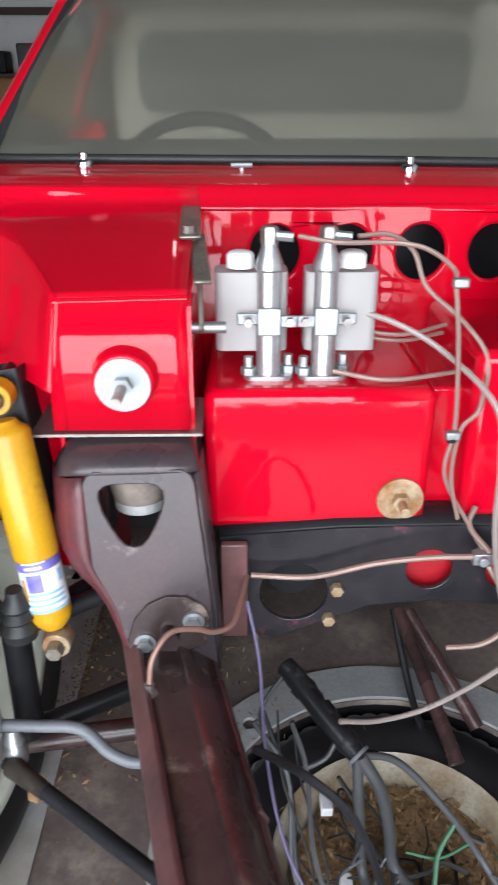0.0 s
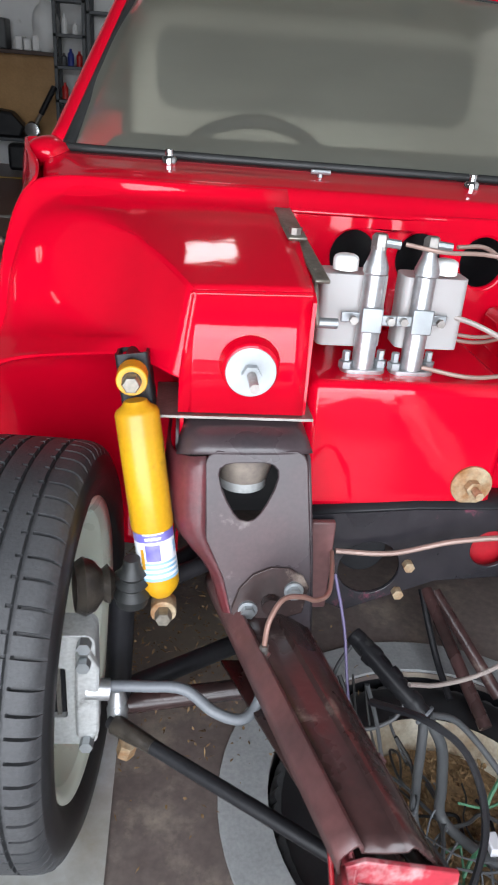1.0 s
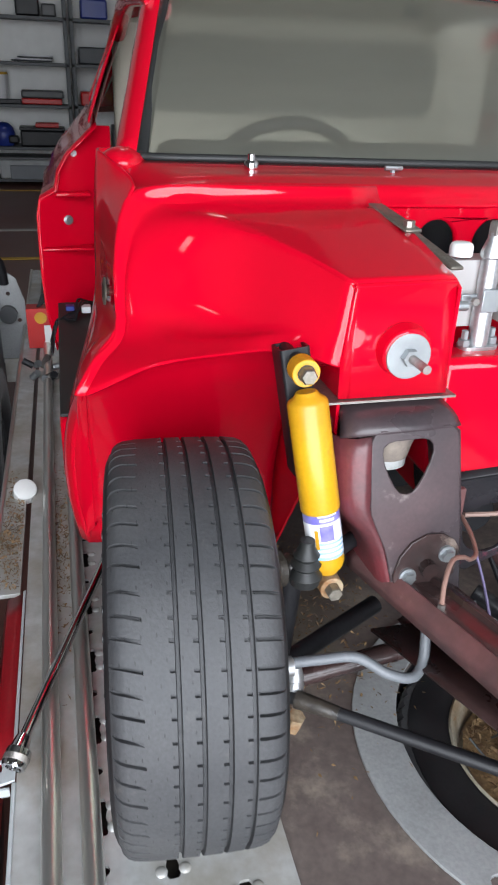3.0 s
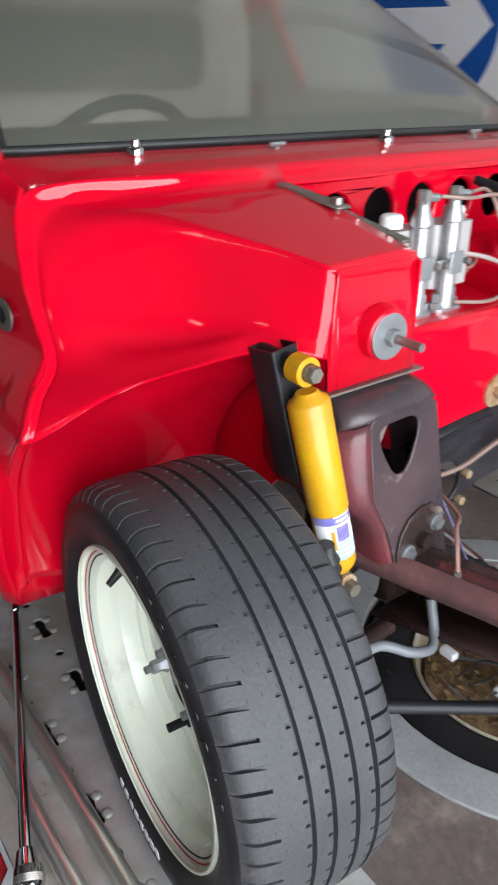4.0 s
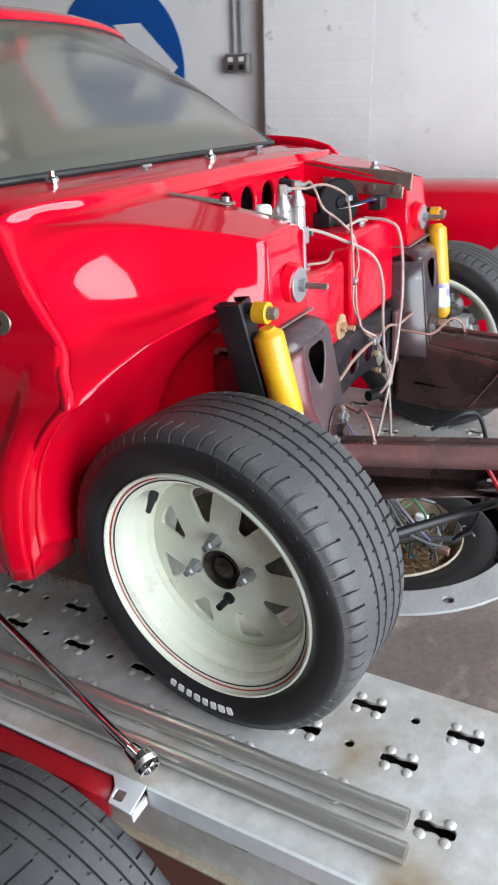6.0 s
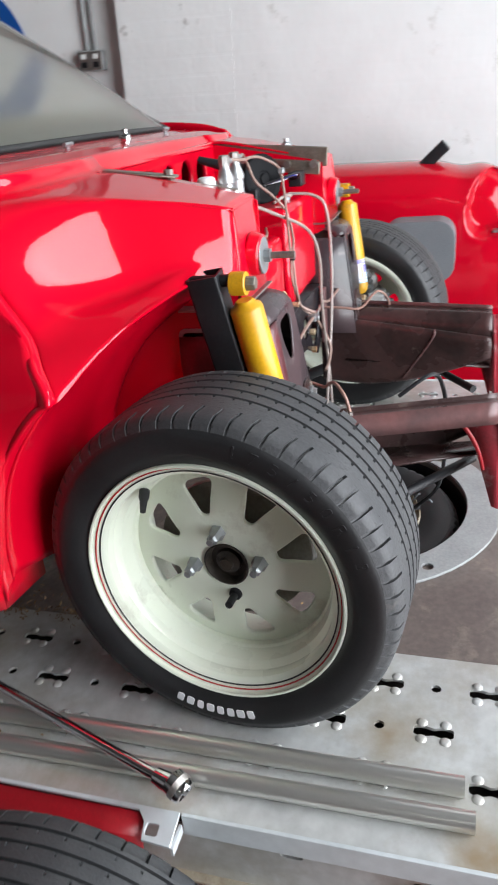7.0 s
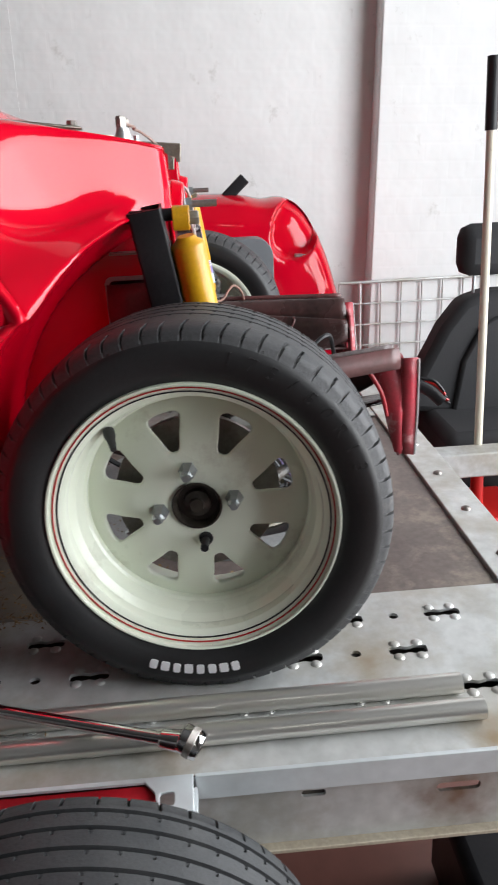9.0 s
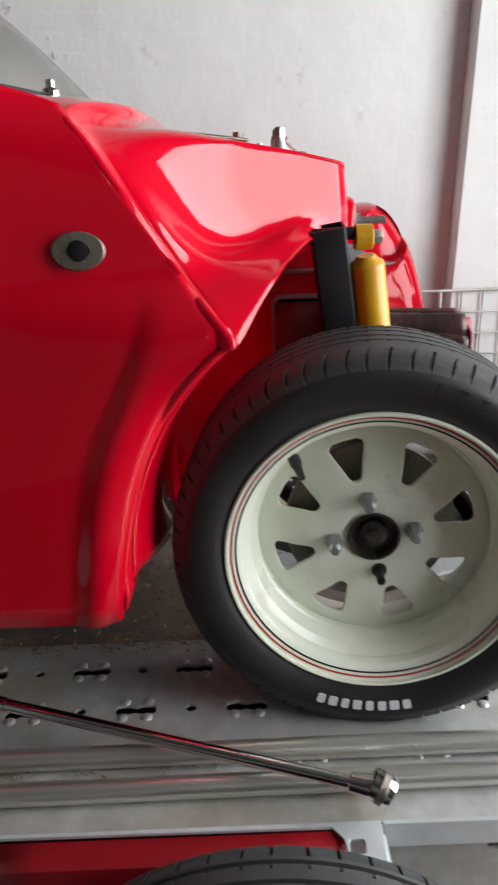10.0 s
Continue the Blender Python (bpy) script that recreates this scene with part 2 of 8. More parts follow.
clear.inputs[0].default_value = (0.80, 0.83, 0.80, 1)
shine = gn.new("ShaderNodeBsdfGlossy")
shine.inputs["Roughness"].default_value = 0.03
speck = gn.new("ShaderNodeTexNoise")
speck.inputs["Scale"].default_value, speck.inputs["Detail"].default_value = 9, 6
speck_range = gn.new("ShaderNodeMapRange")
speck_range.inputs["To Min"].default_value, speck_range.inputs["To Max"].default_value = 0.22, 0.34
gl.new(speck.outputs["Fac"], speck_range.inputs["Value"])
film = gn.new("ShaderNodeMixShader")
gl.new(speck_range.outputs["Result"], film.inputs[0])
gl.new(clear.outputs[0], film.inputs[1])
gl.new(dust.outputs[0], film.inputs[2])
fres = gn.new("ShaderNodeFresnel")
fres.inputs["IOR"].default_value = 1.5
both = gn.new("ShaderNodeMixShader")
gl.new(fres.outputs[0], both.inputs[0])
gl.new(film.outputs[0], both.inputs[1])
gl.new(shine.outputs[0], both.inputs[2])
gl.new(both.outputs[0], gn["Material Output"].inputs[0])


def with_courses(m, strength):
    """Lets painted brick courses show faintly through the coat of a wall along y or x."""
    nt = m.node_tree
    n, l = nt.nodes, nt.links
    old = n["Bump"]
    coords = n.new("ShaderNodeTexCoord")
    split = n.new("ShaderNodeSeparateXYZ")
    along = n.new("ShaderNodeMath")
    along.operation = "ADD"
    joined = n.new("ShaderNodeCombineXYZ")
    bricks = n.new("ShaderNodeTexBrick")
    bricks.inputs["Color1"].default_value, bricks.inputs["Color2"].default_value, bricks.inputs["Mortar"].default_value = (1, 1, 1, 1), (0.86, 0.86, 0.86, 1), (0, 0, 0, 1)
    for name, value in (("Scale", 1.0), ("Mortar Size", 0.010), ("Mortar Smooth", 0.7), ("Brick Width", 0.225), ("Row Height", 0.075)):
        bricks.inputs[name].default_value = value
    l.new(coords.outputs["Object"], split.inputs[0])
    l.new(split.outputs["X"], along.inputs[0])
    l.new(split.outputs["Y"], along.inputs[1])
    l.new(along.outputs[0], joined.inputs["X"])
    l.new(split.outputs["Z"], joined.inputs["Y"])
    l.new(joined.outputs[0], bricks.inputs["Vector"])
    relief = n.new("ShaderNodeBump")
    relief.inputs["Strength"].default_value, relief.inputs["Distance"].default_value = strength, 0.006
    l.new(bricks.outputs["Color"], relief.inputs["Height"])
    l.new(relief.outputs["Normal"], old.inputs["Normal"])


with_courses(PLASTER, 0.04)
with_courses(PLASTER_OLD, 0.08)
PIER = PLASTER.copy()


def math_node(nt, kind, a, b=None, c=None):
    node = nt.nodes.new("ShaderNodeMath")
    node.operation = kind
    for i, v in enumerate((a, b, c)):
        if v is None:
            continue
        if isinstance(v, (int, float)):
            node.inputs[i].default_value = v
        else:
            nt.links.new(v, node.inputs[i])
    return node.outputs[0]


def base_colour_times(m, fac, colour):
    """Mixes a colour over the base colour where fac is 1."""
    nt = m.node_tree
    bsdf = nt.nodes["Principled BSDF"]
    old = bsdf.inputs["Base Color"].links[0].from_socket
    mix = nt.nodes.new("ShaderNodeMix")
    mix.data_type = "RGBA"
    mix.inputs["B"].default_value = (*colour, 1)
    nt.links.new(old, mix.inputs["A"])
    nt.links.new(fac, mix.inputs["Factor"])
    nt.links.new(mix.outputs["Result"], bsdf.inputs["Base Color"])


def with_sipes(m, cx, cy, cz, count, slant, width, pitch, share, pits=True, beyond=None):
    """Cuts fine slanting sipes across the ribs of a tread that turns about an axle along x through cy, cz."""
    nt = m.node_tree
    coords = nt.nodes.new("ShaderNodeTexCoord")
    sep = nt.nodes.new("ShaderNodeSeparateXYZ")
    nt.links.new(coords.outputs["Object"], sep.inputs[0])
    v = math_node(nt, "SUBTRACT", math_node(nt, "ABSOLUTE", sep.outputs[0]), abs(cx))
    turn = math_node(nt, "ARCTAN2", math_node(nt, "SUBTRACT", sep.outputs[2], cz), math_node(nt, "SUBTRACT", sep.outputs[1], cy))
    rib = math_node(nt, "DIVIDE", v, pitch)
    step = math_node(nt, "MULTIPLY", math_node(nt, "FLOOR", rib), 0.37)
    phase = math_node(nt, "ADD", math_node(nt, "MULTIPLY", turn, count / (2 * math.pi)), math_node(nt, "ADD", math_node(nt, "MULTIPLY", v, slant), step))
    cut = math_node(nt, "LESS_THAN", math_node(nt, "FRACT", phase), width)
    cut = math_node(nt, "MULTIPLY", cut, math_node(nt, "LESS_THAN", math_node(nt, "FRACT", rib), share))
    if pits:
        dots = math_node(nt, "MULTIPLY", math_node(nt, "SINE", math_node(nt, "MULTIPLY", turn, count / 2)), math_node(nt, "SINE", math_node(nt, "MULTIPLY", v, 420.0)))
        cut = math_node(nt, "MAXIMUM", cut, math_node(nt, "GREATER_THAN", dots, 0.955))
    if beyond is not None:
        cut = math_node(nt, "MULTIPLY", cut, math_node(nt, "GREATER_THAN", v, beyond))
    base_colour_times(m, math_node(nt, "MULTIPLY", cut, 0.8), (0.016, 0.016, 0.017))
    bump = nt.nodes.new("ShaderNodeBump")
    bump.inputs["Strength"].default_value, bump.inputs["Distance"].default_value = 0.9, 0.003
    bump.invert = True
    nt.links.new(cut, bump.inputs["Height"])
    bsdf = nt.nodes["Principled BSDF"]
    nt.links.new(bsdf.inputs["Normal"].links[0].from_socket, bump.inputs["Normal"])
    nt.links.new(bump.outputs["Normal"], bsdf.inputs["Normal"])


def with_stain(m, centre, radius, colour):
    """A stain with a ragged edge round a point of the object."""
    nt = m.node_tree
    coords = nt.nodes.new("ShaderNodeTexCoord")
    rag = nt.nodes.new("ShaderNodeTexNoise")
    rag.inputs["Scale"].default_value, rag.inputs["Detail"].default_value = 24, 6
    nt.links.new(coords.outputs["Object"], rag.inputs["Vector"])
    far = nt.nodes.new("ShaderNodeVectorMath")
    far.operation = "DISTANCE"
    far.inputs[1].default_value = centre
    nt.links.new(coords.outputs["Object"], far.inputs[0])
    soft = nt.nodes.new("ShaderNodeMapRange")
    soft.inputs["From Min"].default_value, soft.inputs["From Max"].default_value = radius, 0.1 * radius
    nt.links.new(math_node(nt, "ADD", far.outputs["Value"], math_node(nt, "MULTIPLY", math_node(nt, "SUBTRACT", rag.outputs["Fac"], 0.5), 1.6 * radius)), soft.inputs["Value"])
    base_colour_times(m, math_node(nt, "MULTIPLY", soft.outputs["Result"], 0.85), colour)


# painted brickwork shows through on the pier
nt = PIER.node_tree
pier_at, pier_yz, courses, pier_bump = (nt.nodes.new(k) for k in ("ShaderNodeTexCoord", "ShaderNodeSeparateXYZ", "ShaderNodeTexBrick", "ShaderNodeBump"))
pier_xy = nt.nodes.new("ShaderNodeCombineXYZ")
nt.links.new(pier_at.outputs["Object"], pier_yz.inputs[0])
nt.links.new(pier_yz.outputs[1], pier_xy.inputs[0])
nt.links.new(pier_yz.outputs[2], pier_xy.inputs[1])
nt.links.new(pier_xy.outputs[0], courses.inputs["Vector"])
for socket, value in (("Scale", 1.0), ("Mortar Size", 0.008), ("Mortar Smooth", 1.0), ("Brick Width", 0.225), ("Row Height", 0.075)):
    courses.inputs[socket].default_value = value
pier_bump.inputs["Strength"].default_value, pier_bump.inputs["Distance"].default_value, pier_bump.invert = 0.05, 0.004, True
nt.links.new(courses.outputs["Fac"], pier_bump.inputs["Height"])
nt.links.new(nt.nodes["Principled BSDF"].inputs["Normal"].links[0].from_socket, pier_bump.inputs["Normal"])
nt.links.new(pier_bump.outputs["Normal"], nt.nodes["Principled BSDF"].inputs["Normal"])
TREAD = material("tyre_tread_rubber", (0.036, 0.037, 0.040), 0.6, second=(0.062, 0.062, 0.064), scale=9, amount=0.8, dirt=(0.10, 0.095, 0.088), dirt_scale=22, dirt_edge=(0.60, 0.78), grain=0.3, grain_scale=260, bump=0.25)
with_sipes(TREAD, 0.606, -1.003, 0.2465, 66, 9.0, 0.0, 0.0255, 0.5, beyond=0.024)
TRAILERTREAD = material("trailer_tyre_rubber", (0.034, 0.036, 0.039), 0.6, second=(0.06, 0.061, 0.062), scale=14, amount=0.7, grain=0.3, grain_scale=260, bump=0.25)
with_stain(BOARD, (-0.31, -0.22, 0.086), 0.16, (0.20, 0.17, 0.13))
with_stain(BOARD, (-0.20, -0.05, 0.086), 0.11, (0.07, 0.055, 0.045))
with_stain(BOARD, (0.02, -0.85, 0.086), 0.09, (0.24, 0.20, 0.17))
RAILGALV = GALV.copy()
with_stain(RAILGALV, (-0.782, -0.80, 0.037), 0.075, (0.16, 0.07, 0.03))
with_stain(RAILGALV, (-0.782, -0.98, 0.03), 0.06, (0.22, 0.13, 0.06))
TRACKGALV = GALV.copy()
with_stain(TRACKGALV, (-0.765, -0.86, 0.1), 0.06, (0.30, 0.21, 0.11))
with_stain(TRACKGALV, (-0.60, -0.72, 0.1), 0.05, (0.34, 0.27, 0.18))
with_stain(TRACKGALV, (-0.74, -0.45, 0.1), 0.05, (0.32, 0.25, 0.17))

# ---- builders ----
BASE = {}


def link_mesh(name, bm, mat, smooth=40):
    bmesh.ops.recalc_face_normals(bm, faces=bm.faces)
    me = bpy.data.meshes.new(name)
    bm.to_mesh(me)
    bm.free()
    me.materials.append(mat)
    for p in me.polygons:
        p.use_smooth = True
    if smooth is not None:
        me.set_sharp_from_angle(angle=radians(smooth))
    return new(name, me)


def thing(name, base, label, category, group="", frame_of=None):
    ob = new(name)
    m = T if frame_of is None else frame_of
    ob.matrix_world = m @ Matrix.Translation(base)
    BASE[ob] = Vector(base)
    return tagged(ob, label, category, group)


def part(name, bm, mat, parent, label="", smooth=40, bevel=0.0, solid=0.0, offset=0.0, kind=""):
    bmesh.ops.translate(bm, verts=bm.verts, vec=-BASE[parent])
    ob = link_mesh(name, bm, mat, smooth)
    ob.parent = parent
    BASE[ob] = BASE[parent]
    if solid:
        mod = ob.modifiers.new("thick", "SOLIDIFY")
        mod.thickness, mod.offset = solid, offset
    if bevel:
        mod = ob.modifiers.new("round", "BEVEL")
        mod.width, mod.segments, mod.limit_method, mod.angle_limit = bevel, 2, "ANGLE", radians(35)
        mod.harden_normals = False
    return tagged(ob, label, kind=kind)


def single(name, bm, mat, label, category, base=(0, 0, 0), frame_of=None, group="", kind="", **more):
    """A thing that is one mesh."""
    m = T if frame_of is None else frame_of
    bmesh.ops.translate(bm, verts=bm.verts, vec=-Vector(base))
    ob = link_mesh(name, bm, mat, more.get("smooth", 40))
    ob.matrix_world = m @ Matrix.Translation(base)
    if more.get("bevel"):
        mod = ob.modifiers.new("round", "BEVEL")
        mod.width, mod.segments, mod.limit_method, mod.angle_limit = more["bevel"], 2, "ANGLE", radians(35)
    if more.get("solid"):
        mod = ob.modifiers.new("thick", "SOLIDIFY")
        mod.thickness, mod.offset = more["solid"], 0
    return tagged(ob, label, category, group, kind)


def box(bm, lo, hi, m=None):
    lo, hi = Vector(lo), Vector(hi)
    made = bmesh.ops.create_cube(bm, size=1.0)["verts"]
    bmesh.ops.scale(bm, vec=hi - lo, verts=made)
    bmesh.ops.translate(bm, vec=(lo + hi) / 2, verts=made)
    if m is not None:
        bmesh.ops.transform(bm, matrix=m, verts=made)
    return bm


def one_box(lo, hi, m=None):
    return box(bmesh.new(), lo, hi, m)


def axis_matrix(p, way, up=(0, 0, 1)):
    """The matrix with its z along way."""
    z = Vector(way).normalized()
    u = Vector(up)
    if abs(z.dot(u)) > 0.99:
        u = Vector((0, 1, 0))
    x = u.cross(z).normalized()
    y = z.cross(x)
    return Matrix.Translation(p) @ Matrix((x, y, z)).transposed().to_4x4()


def lathe(bm, profile, m, seg=32, closed=False, arc=None):
    """Turns a profile of (radius, height) round the z of m."""
    steps = seg if arc is None else seg + 1
    rings = []
    for r, h in profile:
        if r < 1e-6:
            rings.append([bm.verts.new(m @ Vector((0, 0, h)))])
            continue
        ring = []
        for i in range(steps):
            a = 2 * math.pi * i / seg if arc is None else arc[0] + (arc[1] - arc[0]) * i / seg
            ring.append(bm.verts.new(m @ Vector((r * math.cos(a), r * math.sin(a), h))))
        rings.append(ring)
    pairs = list(zip(rings, rings[1:])) + ([(rings[-1], rings[0])] if closed else [])
    count = seg
    for a, b in pairs:
        for i in range(count):
            j = (i + 1) % steps
            if len(a) == 1 and len(b) == 1:
                continue
            if len(a) == 1:
                bm.faces.new((a[0], b[i], b[j]))
            elif len(b) == 1:
                bm.faces.new((a[i], a[j], b[0]))
            else:
                bm.faces.new((a[i], a[j], b[j], b[i]))
    return bm


def rod(bm, p, q, r, seg=16, r2=None):
    p, q = Vector(p), Vector(q)
    h = (q - p).length
    r2 = r if r2 is None else r2
    return lathe(bm, [(0, 0), (r, 0), (r2, h), (0, h)], axis_matrix(p, q - p), seg)


def smooth_line(points, steps=8):
    pts = [Vector(p) for p in points]
    if len(pts) < 3:
        return pts
    ext = [2 * pts[0] - pts[1], *pts, 2 * pts[-1] - pts[-2]]
    line = []
    for a, b, c, d in zip(ext, ext[1:], ext[2:], ext[3:]):
        for i in range(steps):
            t = i / steps
            line.append(0.5 * (2 * b + (c - a) * t + (2 * a - 5 * b + 4 * c - d) * t * t + (3 * b - a - 3 * c + d) * t ** 3))
    return [*line, pts[-1]]


def hose(bm, points, r, seg=8, steps=8):
    """A round tube along a smooth line."""
    line = smooth_line(points, steps)
    rings, side = [], Vector((0, 0, 1))
    for i, p in enumerate(line):
        way = (line[min(i + 1, len(line) - 1)] - line[max(i - 1, 0)]).normalized()
        side = (side - way * side.dot(way))
        if side.length < 1e-4:
            side = way.orthogonal()
        side.normalize()
        other = way.cross(side)
        rings.append([bm.verts.new(p + r * (math.cos(2 * math.pi * k / seg) * side + math.sin(2 * math.pi * k / seg) * other)) for k in range(seg)])
    for a, b in zip(rings, rings[1:]):
        for k in range(seg):
            bm.faces.new((a[k], a[(k + 1) % seg], b[(k + 1) % seg], b[k]))
    bm.faces.new(rings[0])
    bm.faces.new(rings[-1][::-1])
    return bm


def plate(bm, outline, m, thick, holes=()):
    """A flat plate in the xy of m with its outline and holes as (x, y), from z = 0 up to thick."""
    loops = []
    for loop in (outline, *holes):
        vs = [bm.verts.new(m @ Vector((x, y, 0))) for x, y in loop]
        loops += [bm.edges.new((a, b)) for a, b in zip(vs, vs[1:] + vs[:1])]
    faces = [g for g in bmesh.ops.triangle_fill(bm, use_beauty=True, use_dissolve=False, edges=loops)["geom"] if isinstance(g, bmesh.types.BMFace)]
    up = m.to_3x3() @ Vector((0, 0, thick))
    top = bmesh.ops.extrude_face_region(bm, geom=faces, use_keep_orig=True)["geom"]
    bmesh.ops.translate(bm, vec=up, verts=[g for g in top if isinstance(g, bmesh.types.BMVert)])
    return bm


def circle(r, n=24, cx=0, cy=0):
    return [(cx + r * math.cos(2 * math.pi * i / n), cy + r * math.sin(2 * math.pi * i / n)) for i in range(n)]


def rounded(w, h, r, cx=0, cy=0, n=4):
    pts = []
    for k, (sx, sy) in enumerate(((1, 1), (-1, 1), (-1, -1), (1, -1))):
        for i in range(n + 1):
            a = math.pi / 2 * (k + i / n)
            pts.append((cx + sx * (w / 2 - r) + r * math.cos(a), cy + sy * (h / 2 - r) + r * math.sin(a)))
    return pts


def skin(bm, rows, steps_u=1, steps_v=1):
    """A smooth sheet through rows of points; steps of 1 keep it faceted."""
    rows = [smooth_line(r, steps_u) if steps_u > 1 else [Vector(p) for p in r] for r in rows]
    if steps_v > 1:
        cols = [smooth_line(c, steps_v) for c in zip(*rows)]
        rows = list(zip(*cols))
    grid = [[bm.verts.new(p) for p in r] for r in rows]
    for a, b in zip(grid, grid[1:]):
        for i in range(len(a) - 1):
            bm.faces.new((a[i], a[i + 1], b[i + 1], b[i]))
    return bm


def mirrored(p):
    return (2 * XC - p[0], p[1], p[2])


XC = 0.02

# ---- the room ----
ID = Matrix.Identity(4)


def structure(name, bm, mat, label="", bevel=0.0):
    ob = link_mesh(name, bm, mat)
    if bevel:
        mod = ob.modifiers.new("round", "BEVEL")
        mod.width, mod.segments, mod.limit_method = bevel, 2, "ANGLE"
    return tagged(ob, label, kind="structure")


structure("floor", one_box((-12.0, -14.0, -0.15), (2.4, 10.0, 0.0)), REDFLOOR, "red-brown painted workshop floor")
for y, mat, w in ((5.2, YELLOWLINE, 0.07), (6.27, GREYLINE, 0.09), (8.52, YELLOWLINE, 0.07)):
    structure("floor_marking", one_box((-6.0, y, 0.002), (1.9, y + w, 0.006)), mat, "painted line on the workshop floor")
structure("wall_north", one_box((-9.3, 9.7, 0), (2.4, 10.0, 5.6)), PLASTER, "white rendered wall behind the shelves")
# unseen ceiling, west and south walls, added to shape bounce and reflections
structure("wall_west", one_box((-9.3, -2.6, 0), (-9.0, 9.7, 5.6)), WALLGREY)
structure("ceiling", one_box((-9.3, -2.9, 5.6), (2.4, 10.0, 5.8)), DARK_SURROUND)
structure("wall_south", one_box((-9.3, -2.9, 0), (-2.75, -2.6, 5.6)), WALLGREY)
structure("wall_south", one_box((0.80, -2.9, 0), (2.4, -2.6, 5.6)), DARK_SURROUND)
structure("wall_south", one_box((-2.75, -2.9, 3.7), (0.80, -2.6, 5.6)), DARK_SURROUND)
structure("wall_east", one_box((2.10, 1.26, 0), (2.4, 9.7, 5.6)), PLASTER, "white painted wall with a road sign", 0.004)
structure("wall_east_pier", one_box((1.999, 0.735, 0), (2.4, 1.26, 5.6)), PLASTER_OLD, "white painted brick pier")
structure("wall_east_panel", one_box((2.0, -0.80, 0), (2.4, 0.735, 5.6)), PLASTER, "white painted rendered wall")
structure("wall_east_pier", one_box((1.875, -2.6, 0), (2.4, -0.80, 5.6)), PIER, "white painted brick pier", 0.006)

# ---- trailer ----
trailer = thing("car_trailer", (-0.04, 0.5, -0.1), "galvanised car transporter trailer with two punched tracks and a plywood floor", "trailer")
DECK_IN, DECK_OUT = -0.475, -0.822
DECK_R_IN, DECK_R_OUT = 0.395, 0.742
FRONT, REAR = -0.48, 3.3
PITCH = 0.152


def cell(bm, cx, cy, w, h, hole):
    """A rectangle w by h round (cx, cy), punched by a hole that is a list of (x, y) round the middle."""
    ring_in, ring_out = [], []
    for x, y in hole:
        k = min(w / 2 / abs(x) if abs(x) > 1e-9 else 9e9, h / 2 / abs(y) if abs(y) > 1e-9 else 9e9)
        ring_in.append(bm.verts.new((cx + x, cy + y, 0)))
        ring_out.append(bm.verts.new((cx + k * x, cy + k * y, 0)))
    low = [bm.verts.new(v.co - Vector((0, 0, 0.005))) for v in ring_in]
    n = len(hole)
    for i in range(n):
        j = (i + 1) % n
        bm.faces.new((ring_in[i], ring_in[j], ring_out[j], ring_out[i]))
        bm.faces.new((ring_in[i], low[i], low[j], ring_in[j]))
    for a, b in zip(ring_out, ring_out[1:] + ring_out[:1]):
        a_side, b_side = (abs(abs(v.co.x - cx) - w / 2) < 1e-6 for v in (a, b))
        if a_side != b_side:
            x, y = (a.co.x, b.co.y) if a_side else (b.co.x, a.co.y)
            if min(abs(a.co.y - b.co.y), abs(a.co.x - b.co.x)) > 1e-6:
                bm.faces.new((a, bm.verts.new((x, y, 0)), b))


def slot_hole():
    """A dog-bone slot along y."""
    pts = []
    for i in range(32):
        a = 2 * math.pi * i / 32
        y = 0.028 * math.sin(a)
        x = 0.0102 * (1 if math.cos(a) > 0 else -1) * (abs(math.cos(a)) ** 0.35) * (1 - 0.38 * math.exp(-(y / 0.008) ** 2))
        pts.append((x, y))
    return pts


def punched_track(bm, x_in, sign):
    rows = [x_in + sign * (0.067 + 0.084 * k) for k in range(3)]
    slot, dot = slot_hole(), circle(0.0075, 16)
    dimples = []
    def flat(x0, y0, x1, y1):
        bm.faces.new([bm.verts.new((x, y, 0)) for x, y in ((x0, y0), (x1, y0), (x1, y1), (x0, y1))])
    for k, x in enumerate(rows):
        y = -0.363 + (PITCH / 2 if k % 2 else 0) - PITCH
        lo, hi = x - 0.042, x + 0.042
        flat(lo, FRONT, hi, y + PITCH - 0.047 if y + PITCH - 0.047 - 1e-4 > FRONT and y - 0.047 < FRONT else y - 0.047)
        if y - 0.047 < FRONT:
            y += PITCH
        while y < 2.4:
            cell(bm, x, y, 0.084, 0.094, slot)
            cell(bm, x, y + PITCH / 2, 0.084, 0.058, dot)
            dimples += [(x + a * 0.015, y + b * 0.0165) for a in (1, -1) for b in (1, -1)]
            y += PITCH
        flat(lo, y - 0.047, hi, REAR)
    first, last = sorted((rows[0] - sign * 0.042, x_in)), sorted((rows[-1] + sign * 0.042, x_in + sign * 0.347))
    flat(first[0], FRONT, first[1], REAR)
    flat(last[0], FRONT, last[1], REAR)
    return dimples


